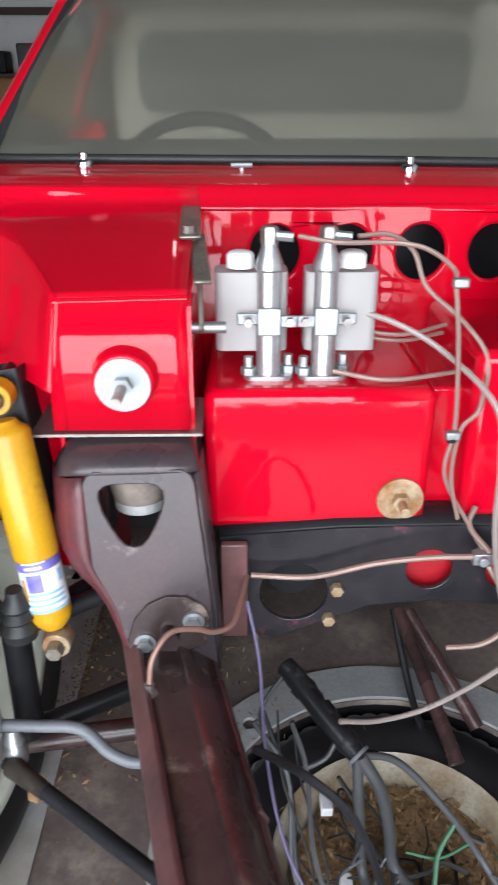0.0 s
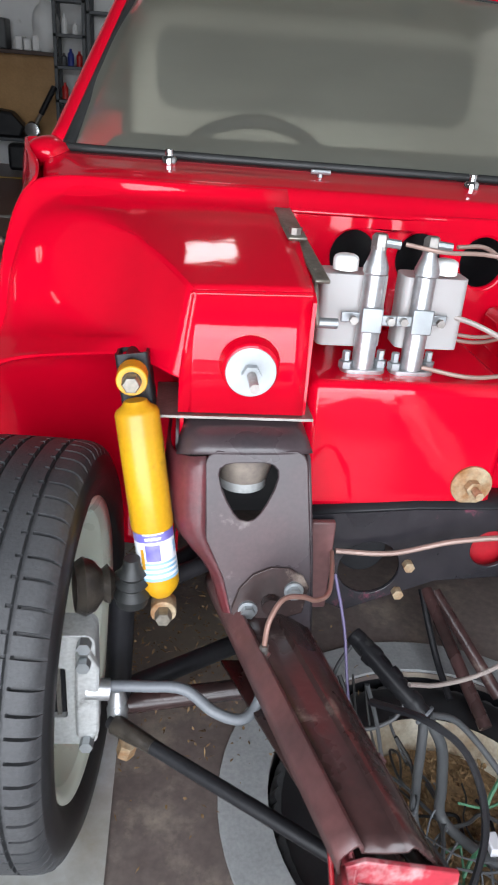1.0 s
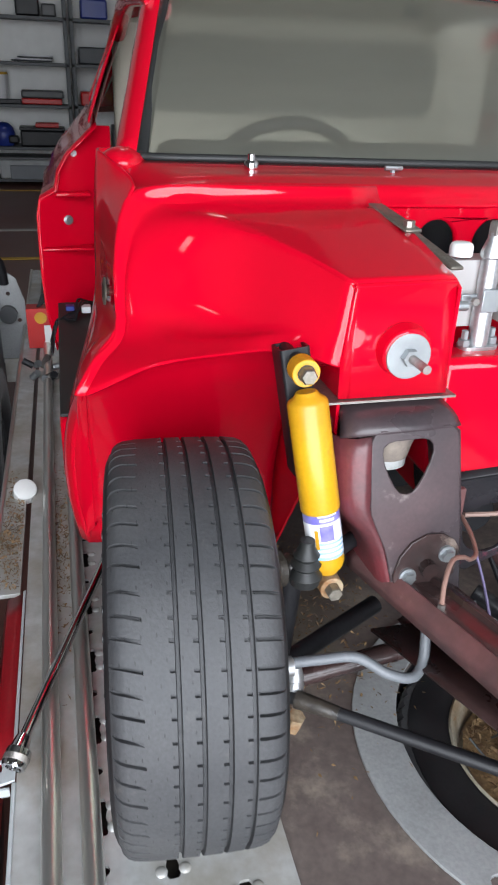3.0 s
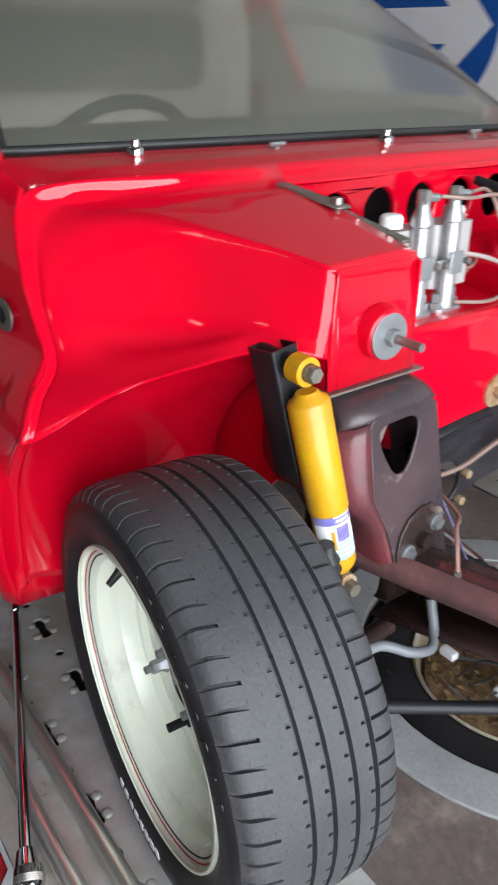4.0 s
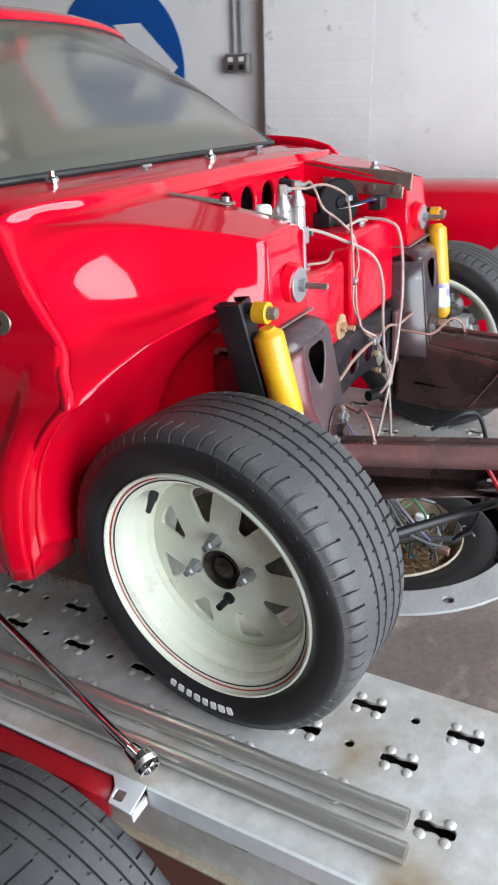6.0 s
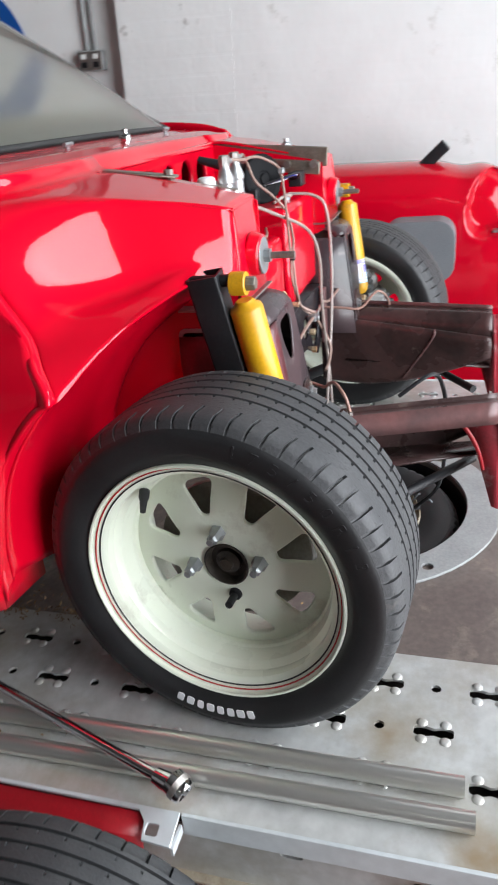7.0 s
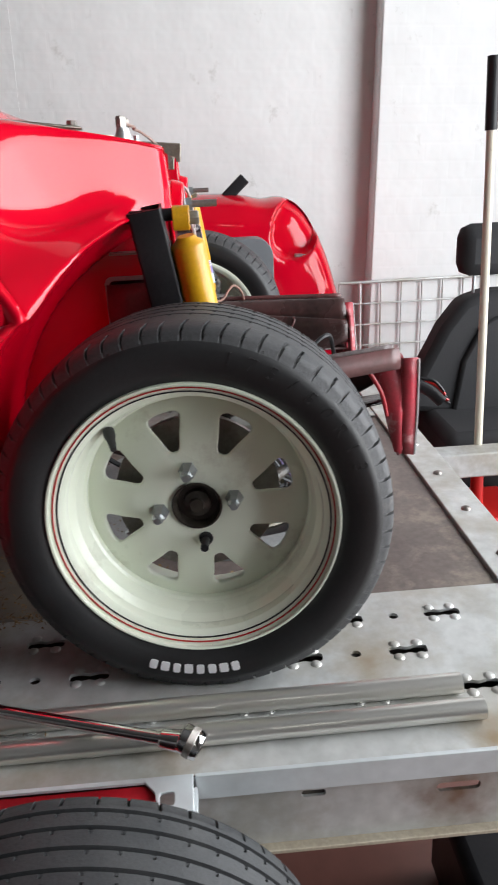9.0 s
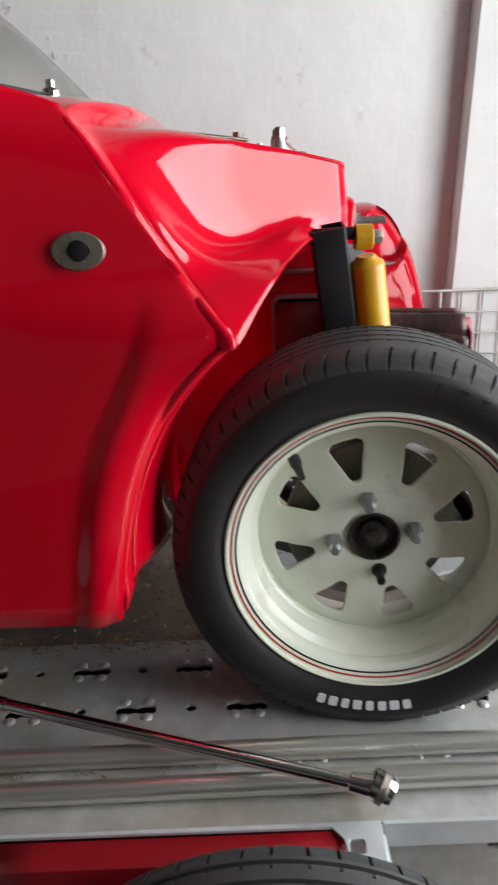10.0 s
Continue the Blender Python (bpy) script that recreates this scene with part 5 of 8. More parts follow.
# suspension turrets, rails and cross member
for side in (0, 1):
    s = lambda p: pick(p, side)
    turret = new("suspension_turret")
    turret.parent = car
    BASE[turret] = BASE[car]
    tagged(turret, "dark painted steel suspension turret with a hole in its face")
    sx = -1 if side else 1
    ox = 2 * XC if side else 0.0
    face = Matrix(((sx, 0, 0, ox), (0, 0.135, -1, -0.100), (0, 1, 0.135, 0), (0, 0, 0, 1)))
    bm = bmesh.new()
    hole = [(-0.354, 0.500), (-0.353, 0.508), (-0.347, 0.513), (-0.338, 0.515), (-0.305, 0.516), (-0.296, 0.514), (-0.290, 0.508), (-0.289, 0.499), (-0.292, 0.487), (-0.299, 0.470), (-0.306, 0.457), (-0.313, 0.449), (-0.321, 0.447), (-0.329, 0.449), (-0.336, 0.457), (-0.344, 0.471), (-0.351, 0.487)]
    plate(bm, [(-0.370, 0.515), (-0.366, 0.524), (-0.357, 0.529), (-0.270, 0.531), (-0.261, 0.526), (-0.257, 0.517), (-0.244, 0.40), (-0.236, 0.300), (-0.300, 0.285), (-0.326, 0.300), (-0.344, 0.375), (-0.366, 0.425)], face, 0.004, [hole])
    part("turret_face", bm, CHARCOAL, turret, smooth=30, bevel=0.0015)
    rows = [[s(p) for p in r] for r in (
        [(-0.369, -0.032, 0.523), (-0.392, -0.022, 0.518), (-0.409, 0.02, 0.512), (-0.408, 0.11, 0.51)],
        [(-0.367, -0.040, 0.46), (-0.394, -0.030, 0.458), (-0.413, 0.02, 0.45), (-0.411, 0.11, 0.45)],
        [(-0.365, -0.045, 0.425), (-0.388, -0.034, 0.420), (-0.402, 0.02, 0.415), (-0.40, 0.10, 0.41)],
        [(-0.344, -0.050, 0.375), (-0.358, -0.034, 0.375), (-0.366, 0.02, 0.38), (-0.37, 0.09, 0.38)],
        [(-0.327, -0.058, 0.305), (-0.335, -0.04, 0.30), (-0.342, 0.02, 0.30), (-0.345, 0.06, 0.30)])]
    part("turret_side", skin(bmesh.new(), rows, 3, 3), FLANK, turret, "red-dusted maroon flank of the turret", smooth=60, solid=0.004)
    rows = [[s(p) for p in r] for r in ([(-0.256, -0.030, 0.522), (-0.252, 0.10, 0.52)], [(-0.243, -0.046, 0.40), (-0.240, 0.09, 0.40)], [(-0.236, -0.058, 0.300), (-0.234, 0.05, 0.30)])]
    part("turret_side", skin(bmesh.new(), rows, 1, 2), CHARCOAL, turret, smooth=60, solid=0.004)
    rows = [[s(p) for p in r] for r in ([(-0.400, -0.012, 0.514), (-0.372, -0.031, 0.524), (-0.264, -0.031, 0.527), (-0.254, -0.01, 0.522)],
                                        [(-0.397, 0.0, 0.530), (-0.374, -0.016, 0.540), (-0.270, -0.016, 0.542), (-0.257, 0.0, 0.534)],
                                        [(-0.388, 0.04, 0.544), (-0.37, 0.03, 0.549), (-0.275, 0.03, 0.549), (-0.260, 0.04, 0.544)],
                                        [(-0.388, 0.10, 0.544), (-0.37, 0.10, 0.549), (-0.275, 0.10, 0.549), (-0.260, 0.10, 0.544)])]
    part("turret_cap", skin(bmesh.new(), rows, 3, 3), CHARCOAL, turret, "rounded charcoal turret top", smooth=70, solid=0.004)
    c = s((-0.322, 0.03, 0))
    bm = lathe(bmesh.new(), [(0, 0.54), (0.038, 0.54), (0.040, 0.505), (0.034, 0.487), (0.030, 0.470), (0, 0.470)], Matrix.Translation((c[0], c[1], 0)), 24)
    part("spring_cup", bm, BOARD, turret, "dull brown spring cup")
    bm = lathe(bmesh.new(), [(0.026, 0.470), (0.0285, 0.470), (0.0285, 0.458), (0.026, 0.458)], Matrix.Translation((c[0], c[1], 0)), 24, closed=True)
    part("ring", bm, CAST, turret, "bright ring inside the turret")
    for x, z in ((-0.262, 0.365), (-0.314, 0.340)):
        p = s((x, -0.0575 - 0.135 * (0.36 - z), z))
        bm = rod(bmesh.new(), p, (p[0], p[1] - 0.010, p[2] - 0.001), 0.0085, 6)
        rod(bm, p, (p[0], p[1] - 0.004, p[2]), 0.0115, 16)
        part("bolt", bm, ZINC, turret, "bright hexagon bolt")
    p = s((-0.288, -0.060, 0.350))
    part("bolt", rod(bmesh.new(), p, (p[0], p[1] - 0.012, p[2]), 0.011, 10), MAROON, turret)
    bm = bmesh.new()
    plate(bm, [(-0.330, 0.322), (-0.318, 0.312), (-0.250, 0.335), (-0.244, 0.368), (-0.252, 0.382), (-0.268, 0.392), (-0.29, 0.393), (-0.31, 0.384), (-0.325, 0.366), (-0.333, 0.342)], Matrix.Translation((0, -0.004, 0)) @ face, 0.004)
    part("bolted_plate", bm, MAROON, turret, bevel=0.001)
    part("shim_plate", one_box(*[tuple(v) for v in ((min(s((-0.425, 0, 0))[0], s((-0.25, 0, 0))[0]), 0.0, 0.5525), (max(s((-0.425, 0, 0))[0], s((-0.25, 0, 0))[0]), 0.10, 0.5555))]), STEEL, turret)

    # chassis rail: top plate, inner web, lower flange, end bracket
    rail = new("chassis_rail")
    rail.parent = car
    BASE[rail] = BASE[car]
    tagged(rail, "worn maroon steel chassis rail")
    out_b, in_b, in_f, out_f = (-0.338, -0.03, 0.322), (-0.236, -0.03, 0.322), (-0.168, -0.362, 0.316), (-0.257, -0.368, 0.316)
    drop = lambda p, d, dx=0.0: (p[0] + dx, p[1], p[2] - d)
    lip, top_rows, web = [], [], []
    lift = 0.018 if side else 0.0
    deeper = 0.016 if side else 0.0
    for y, z_low in ((0.03, 0.188), (-0.03, 0.187), (-0.10, 0.189), (-0.17, 0.204), (-0.24, 0.226), (-0.31, 0.254), (-0.364, 0.276)):
        t = (y - out_b[1]) / (out_f[1] - out_b[1])
        t1 = min(max(t, 0.0), 1.0)
        x0, z0 = out_b[0] + (out_f[0] - out_b[0]) * t - 0.006, 0.322 + (0.004 if side else 0.014) * t + lift
        at = lambda dx, dz: s((x0 + dx, y, z0 + dz))
        lip.append([at(0.002, -0.020), at(0.0, -0.002), at(0.002, 0.002), at(0.011, 0.013), at(0.013, 0.014), at(0.016, 0.012), at(0.018, 0.006)])
        top_rows.append([at(0.017, 0.006), at(0.036, 0.004), at(0.055, 0.004), at(0.058, 0.010), at(0.062, 0.009), at(0.078, 0.000 - 0.008 * t1), at(0.093, -0.008 - 0.026 * t1)])
        web.append([at(0.093, -0.008 - 0.026 * t1), at(0.100, -0.022 - 0.022 * t1), s((x0 + 0.103, y, 0.5 * (z0 + z_low) - 0.01)), s((x0 + 0.101, y, z_low + 0.010 - deeper)), s((x0 + 0.092, y, z_low - deeper))])
    part("rail_lip", skin(bmesh.new(), lip, 1, 3), MAROON_LIP, rail, "rubbed maroon lip of the rail", smooth=50, solid=0.003)
    part("rail_top", skin(bmesh.new(), top_rows, 1, 3), MAROON, rail, "dark maroon top of the rail", smooth=50, solid=0.003)
    part("rail_web", skin(bmesh.new(), web, 3, 3), MAROON, rail, "deep tapering web of the rail", smooth=60, solid=0.004)
    seam = [web[4][0], web[4][1], lerp(web[4][2], web[3][2], 0.3), web[3][3]]
    part("weld_seam", hose(bmesh.new(), [(p[0] + sx * 0.003, p[1], p[2]) for p in seam], 0.0022, 6), MAROON_LIP, rail)
    bm = skin(bmesh.new(), [[s(drop(out_b, 0.09)), s(drop(in_b, 0.09))], [s(lerp(drop(out_f, 0.075), drop(in_f, 0.075), 0.5)), s(drop(in_f, 0.075))]], 1, 1)
    part("rail_flange", bm, MAROON, rail, solid=0.004)
    lean = Matrix(((sx, 0, 0, ox), (0, 0.05, -1, -0.383), (0, 1, 0, 0), (0, 0, 0, 1)))
    bm = bmesh.new()
    plate(bm, [(-0.262, 0.334), (-0.245, 0.340), (-0.165, 0.322), (-0.158, 0.205), (-0.185, 0.140), (-0.212, 0.130), (-0.240, 0.152)], lean, 0.005, [circle(0.008, 12, -0.19, 0.29), rounded(0.022, 0.016, 0.003, -0.205, 0.24)])
    bracket = part("end_bracket", bm, RED_OLD, rail, "scuffed red end bracket", bevel=0.001)
    # folded side flange with bare metal edge, curved red gusset and a bolted bright plate
    bm = skin(bmesh.new(), [[s((-0.263, -0.369, 0.334)), s((-0.263, -0.396, 0.334))], [s((-0.252, -0.372, 0.24)), s((-0.252, -0.400, 0.24))], [s((-0.236, -0.374, 0.145)), s((-0.236, -0.402, 0.140))]], 1, 3)
    part("side_flange", bm, RED_OLD, bracket, "scuffed red side flange", smooth=60, solid=0.004)
    bm = hose(bmesh.new(), [s((-0.264, -0.397, 0.332)), s((-0.253, -0.401, 0.24)), s((-0.237, -0.403, 0.142))], 0.0028, 6)
    part("bare_edge", bm, ALLOY, bracket, "bare metal edge")
    bm = skin(bmesh.new(), [[s(p) for p in ((-0.262, -0.300, 0.322), (-0.258, -0.33, 0.27), (-0.250, -0.345, 0.215), (-0.238, -0.364, 0.150))],
                            [s(p) for p in ((-0.262, -0.306, 0.326), (-0.258, -0.336, 0.274), (-0.250, -0.351, 0.217), (-0.238, -0.370, 0.148))]], 4, 1)
    web_fill = bmesh.new()
    web_fill.faces.new([web_fill.verts.new(s((-0.252, y, z))) for y, z in ((-0.300, 0.322), (-0.330, 0.272), (-0.345, 0.217), (-0.362, 0.155), (-0.374, 0.150), (-0.372, 0.332))])
    part("inner_web", web_fill, RED_OLD, bracket, solid=0.003)
    part("gusset", bm, RED_PANEL, bracket, "curved red gusset edge", smooth=60, solid=0.004)
    if side == 0:
        bm = bmesh.new()
        plate(bm, [(-0.250, 0.318), (-0.195, 0.305), (-0.193, 0.262), (-0.238, 0.262)], Matrix.Translation((0, -0.006, 0)) @ lean, 0.003, [circle(0.006, 10, -0.222, 0.288)])
        part("bright_plate", bm, ALLOY, bracket, "bright bare metal plate", bevel=0.001)
        part("bolt", rod(bmesh.new(), (-0.222, -0.374, 0.288), (-0.222, -0.392, 0.288), 0.010, 6), ZINC, bracket)
    # union with pipe stub on the rail
    p = s((-0.302, -0.130, 0.327))
    bm = lathe(bmesh.new(), [(0.008, 0), (0.008, 0.008), (0.005, 0.009), (0.005, 0.020), (0, 0.020)], Matrix.Translation(p), 6)
    part("pipe_union", bm, STEEL, rail, "bright brake pipe union")
    bm = hose(bmesh.new(), [s(q) for q in ((-0.302, -0.130, 0.347), (-0.298, -0.122, 0.372), (-0.282, -0.105, 0.388), (-0.258, -0.090, 0.380), (-0.240, -0.078, 0.366), (-0.222, -0.062, 0.362), (-0.212, -0.03, 0.368), (-0.205, 0.010, 0.372))], 0.0030)
    part("brake_pipe", bm, COPPER, rail, "copper brake pipe")

cm = new("cross_member")
cm.parent = car
BASE[cm] = BASE[car]
tagged(cm, "black pressed steel cross member with lightening holes")
bm = bmesh.new()
shape = [(-0.235, 0.418), (-0.10, 0.428), (0.02, 0.430), (0.14, 0.428), (0.275, 0.418), (0.275, 0.300), (0.215, 0.270), (0.155, 0.295), (0.10, 0.318), (0.02, 0.325), (-0.06, 0.318), (-0.115, 0.295), (-0.175, 0.270), (-0.235, 0.300)]
holes = [circle(0.040, 28, -0.150, 0.338), circle(0.040, 28, 0.190, 0.338), circle(0.027, 28, 0.007, 0.369), circle(0.027, 28, 0.100, 0.367)]
plate(bm, shape, Matrix(((1, 0, 0, 0), (0, 0, -1, 0.03), (0, 1, 0, 0), (0, 0, 0, 1))), 0.006, holes)
part("web", bm, CROSSBLACK, cm, smooth=30, bevel=0.001)
bm = skin(bmesh.new(), [[(-0.235, 0.024, 0.418), (-0.10, 0.024, 0.428), (0.02, 0.024, 0.430), (0.14, 0.024, 0.428), (0.275, 0.024, 0.418)], [(-0.235, 0.10, 0.418), (-0.10, 0.10, 0.428), (0.02, 0.10, 0.430), (0.14, 0.10, 0.428), (0.275, 0.10, 0.418)]], 1, 1)
part("top_flange", bm, BLACK, cm, solid=0.004)
part("tunnel_front", one_box((-0.045, 0.042, 0.322), (0.155, 0.050, 0.412)), RED_PANEL, cm, "red panel behind the round holes", bevel=0.003)
for a, b in ((-0.234, -0.204), (0.244, 0.274)):
    part("corner_gusset", one_box((a, 0.010, 0.285), (b, 0.020, 0.414)), MAROON_LIP, cm, "rubbed maroon corner plate", bevel=0.002)
bm = lathe(bmesh.new(), [(0, 0.05), (0.032, 0.05), (0.036, 0.03), (0.036, 0.012), (0.030, 0.008), (0.030, 0.03), (0, 0.035)], axis_matrix((-0.150, 0.115, 0.338), (0, -1, 0)), 24)
part("mount_bush", bm, BLACK, cm, "dark mounting bush behind the hole")
for x, z in ((-0.100, 0.345), (-0.108, 0.302), (0.14, 0.345), (0.148, 0.302)):
    part("bolt", rod(bmesh.new(), (x, 0.024, z), (x, 0.014, z), 0.0075, 6), RUST, cm)
bm = hose(bmesh.new(), [(-0.200, 0.012, 0.372), (-0.13, 0.008, 0.372), (-0.06, 0.004, 0.392), (0.0, 0.0, 0.402), (0.055, -0.002, 0.404)], 0.0035)
part("brake_pipe", bm, PIPE, cm, "grey brake pipe")
bm = one_box((0.045, -0.008, 0.396), (0.085, 0.004, 0.410))
rod(bm, (0.055, -0.014, 0.403), (0.055, 0.01, 0.403), 0.006, 8)
part("pipe_union", bm, ZINC, cm, "bright three-way pipe union", bevel=0.001)
for line in ([(0.082, -0.002, 0.400), (0.14, -0.006, 0.412), (0.22, -0.006, 0.395), (0.30, -0.02, 0.41), (0.36, -0.03, 0.44)], [(0.062, -0.008, 0.396), (0.082, -0.02, 0.36), (0.085, -0.03, 0.33), (0.06, -0.03, 0.305), (0.02, -0.03, 0.30)], [(0.064, -0.004, 0.41), (0.045, 0.02, 0.43), (0.052, 0.03, 0.45)]):
    part("brake_pipe", hose(bmesh.new(), line, 0.0032), PIPE, cm)
# diagonal stays under the car
for a, b in (((0.042, 0.268, 0.118), (0.092, 0.058, 0.012)), ((0.057, 0.266, 0.116), (0.14, 0.122, 0.012))):
    part("stay", rod(bmesh.new(), a, b, 0.011, 12), MAROON, cm, "dull maroon diagonal stay")
part("stay", hose(bmesh.new(), [(0.034, 0.27, 0.118), (0.040, 0.22, 0.075), (0.048, 0.17, 0.035), (0.056, 0.12, 0.010)], 0.006), BLACK, cm)

# dampers with their brackets
for side in (0, 1):
    s = lambda p: pick(p, side)
    damper = new("damper")
    damper.parent = car
    BASE[damper] = BASE[car]
    tagged(damper, "yellow telescopic damper with a blue and white label")
    top, low = Vector(s((-0.4496, -0.006, 0.600))), Vector(s((-0.411, -0.047, 0.331)))
    way = (low - top).normalized()
    m = axis_matrix(top, way)
    length = (low - top).length
    bm = lathe(bmesh.new(), [(0, 0.026), (0.012, 0.024), (0.016, 0.030), (0.0222, 0.034), (0.0240, 0.038), (0.0240, 0.168), (0.0228, 0.172), (0, 0.172)], m, 36)
    part("dust_tube", bm, YELLOW, damper, bevel=0.001)
    bm = lathe(bmesh.new(), [(0, 0.165), (0.0222, 0.166), (0.0222, length - 0.034), (0.019, length - 0.026), (0.012, length - 0.018), (0, length - 0.018)], m, 36)
    part("damper_body", bm, YELLOW, damper)
    for p, r in ((top, 0.0165), (low, 0.0150)):
        eye = axis_matrix(p + Vector((0, 0.012, 0)), (0, -1, 0))
        bm = lathe(bmesh.new(), [(r - 0.001, 0), (r, 0.001), (r, 0.022), (r - 0.001, 0.023), (r - 0.006, 0.023), (r - 0.006, 0)], eye, 28, closed=True)
        part("damper_eye", bm, YELLOW if p is top else RUST, damper)
        bm = lathe(bmesh.new(), [(r - 0.006, 0.002), (r - 0.006, 0.022), (0, 0.022)], eye, 20)
        part("bush", bm, GREASE_AND_SHADE, damper)
        bm = lathe(bmesh.new(), [(0.010, 0.022), (0.010, 0.034), (0.0085, 0.036), (0, 0.036)], eye, 6)
        part("bolt_head", bm, BRONZE, damper, "dull hexagon bolt head")
    toward = m.to_3x3().transposed() @ Vector((0.1 if side == 0 else -0.1, -1, 0.2))
    mid = math.atan2(toward.y, toward.x)
    for h0, h1, mat, nm in ((0.166, 0.182, PURPLE, "label_band"), (0.182, 0.226, LABELWHITE, "label"), (0.226, 0.230, CYAN, "label_band")):
        bm = lathe(bmesh.new(), [(0.0226, h0), (0.0226, h1)], m, 24, arc=(mid - 1.75, mid + 1.75))
        part(nm, bm, mat, damper, "white, purple and pale blue maker's label" if nm == "label" else "")
    for h0, h1, a0, a1, mat in ((0.185, 0.205, -0.2, 0.55, PURPLE), (0.190, 0.215, 0.65, 0.85, YELLOW), (0.207, 0.210, -1.2, 1.0, CYAN), (0.213, 0.216, -1.2, 0.9, CYAN), (0.219, 0.222, -1.2, 1.1, CYAN),
                                (0.169, 0.173, -0.5, 0.6, LABELWHITE), (0.176, 0.179, -0.3, 0.5, LABELWHITE), (0.186, 0.2, -1.3, -1.0, CYAN)):
        bm = lathe(bmesh.new(), [(0.0229, h0), (0.0229, h1)], m, 10, arc=(mid + a0, mid + a1))
        part("label_bar", bm, mat, damper)
    # square tube bracket and pin
    bx = s((-0.452, 0, 0))[0]
    bm = bmesh.new()
    tilt = Matrix.Translation((bx, 0.043, 0.614)) @ pose(0, 0, 0, -8.6, 8.2 if side else -8.2, 0)
    plate(bm, rounded(0.036, 0.046, 0.004), tilt @ Matrix.Translation((0, 0, -0.158)), 0.158, [rounded(0.030, 0.040, 0.003)])
    part("damper_bracket", bm, BLACK, damper, "black square-tube damper bracket", smooth=30)
    bm = rod(bmesh.new(), (bx, 0.125, 0.602), (bx, -0.010, 0.606), 0.0085, 14)
    part("pin", bm, BLACK, damper)
    # hub, brake, arms
    hub = new("front_hub")
    hub.parent = car
    BASE[hub] = BASE[car]
    tagged(hub, "front hub with an aluminium brake caliper")
    d = -1 if side == 0 else 1
    hx = s((-0.55, 0, 0))[0]
    hubm = axis_matrix((hx, -0.003, 0.2465), (d, 0, 0))
    part("brake_disc", lathe(bmesh.new(), [(0, 0), (0.05, 0), (0.05, 0.012), (0.112, 0.012), (0.112, 0.022), (0.05, 0.022), (0, 0.024)], hubm, 48), STEEL, hub, "dark brake disc")
    bm = bmesh.new()
    plate(bm, rounded(0.062, 0.165, 0.012, -0.516, 0.247), Matrix(((1 if side == 0 else -1, 0, 0, 0 if side == 0 else 2 * XC), (0, 0, -1, -0.055), (0, 1, 0, 0), (0, 0, 0, 1))), 0.040, [rounded(0.022, 0.075, 0.004, -0.530, 0.245)])
    cal = part("caliper", bm, CAST, hub, "bare aluminium brake caliper", bevel=0.003)
    for z in (0.185, 0.305, 0.322, 0.18):
        p = s((-0.496, -0.097 if z < 0.183 or z > 0.31 else -0.108, z))
        part("caliper_bolt", rod(bmesh.new(), p, (p[0], p[1] - 0.012, p[2]), 0.008, 6), ZINC, cal)
    bm = bmesh.new()
    plate(bm, [(-0.508, 0.190), (-0.489, 0.184), (-0.482, 0.196), (-0.480, 0.292), (-0.490, 0.312), (-0.506, 0.308)], Matrix(((1 if side == 0 else -1, 0, 0, 0 if side == 0 else 2 * XC), (0, 0, -1, -0.095), (0, 1, 0, 0), (0, 0, 0, 1))), 0.013)
    part("caliper_half", bm, CAST, cal, "bright machined caliper half", bevel=0.003)
    lo, hi = sorted((s((-0.541, 0, 0))[0], s((-0.519, 0, 0))[0]))
    part("brake_pad", one_box((lo, -0.086, 0.206), (hi, -0.05, 0.284)), BLACK, cal, "black brake pad", bevel=0.002)
    lo, hi = sorted((s((-0.531, 0, 0))[0], s((-0.526, 0, 0))[0]))
    part("pad_plate", one_box((lo, -0.090, 0.207), (hi, -0.05, 0.283)), STEEL, cal)
    p = s((-0.497, -0.098, 0.255))
    part("caliper_boss", rod(bmesh.new(), p, s((-0.470, -0.096, 0.252)), 0.0125, 16), ALLOY, cal)
    bm = rod(bmesh.new(), s((-0.468, -0.02, 0.17)), s((-0.458, -0.040, 0.36)), 0.017, 14, 0.015)
    part("upright", bm, BLACK, hub, "greasy black upright")
    bm = lathe(bmesh.new(), [(0, 0.405), (0.009, 0.405), (0.010, 0.396), (0.0125, 0.391), (0.0165, 0.385), (0.0125, 0.379), (0.019, 0.372), (0.014, 0.366), (0.021, 0.357), (0.018, 0.345), (0, 0.338)], Matrix.Translation((*s((-0.447, -0.055, 0))[:2], 0)), 20)
    part("gaiter", bm, SEAL, hub, "black rubber gaiter")
    boot = axis_matrix(s((-0.452, -0.035, 0.358)), (d, -0.25, 0.05))
    bm = lathe(bmesh.new(), [(0, 0.0), (0.012, 0.0), (0.016, 0.010), (0.013, 0.016), (0.023, 0.024), (0.018, 0.031), (0.029, 0.040), (0.034, 0.052), (0.028, 0.062), (0, 0.062)], boot, 24)
    part("boot", bm, GREASE_AND_SHADE, hub, "greasy black rubber boot")
    for a, b, r, mat in (((-0.455, -0.045, 0.345), (-0.335, 0.03, 0.352), 0.011, BLACK), ((-0.455, -0.040, 0.345), (-0.33, 0.10, 0.345), 0.011, BLACK), ((-0.475, 0.0, 0.150), (-0.27, 0.10, 0.165), 0.014, BLACK),
                         ((-0.475, -0.02, 0.150), (-0.28, -0.015, 0.175), 0.014, MAROON)):
        part("wishbone", rod(bmesh.new(), s(a), s(b), r, 12), mat, hub)
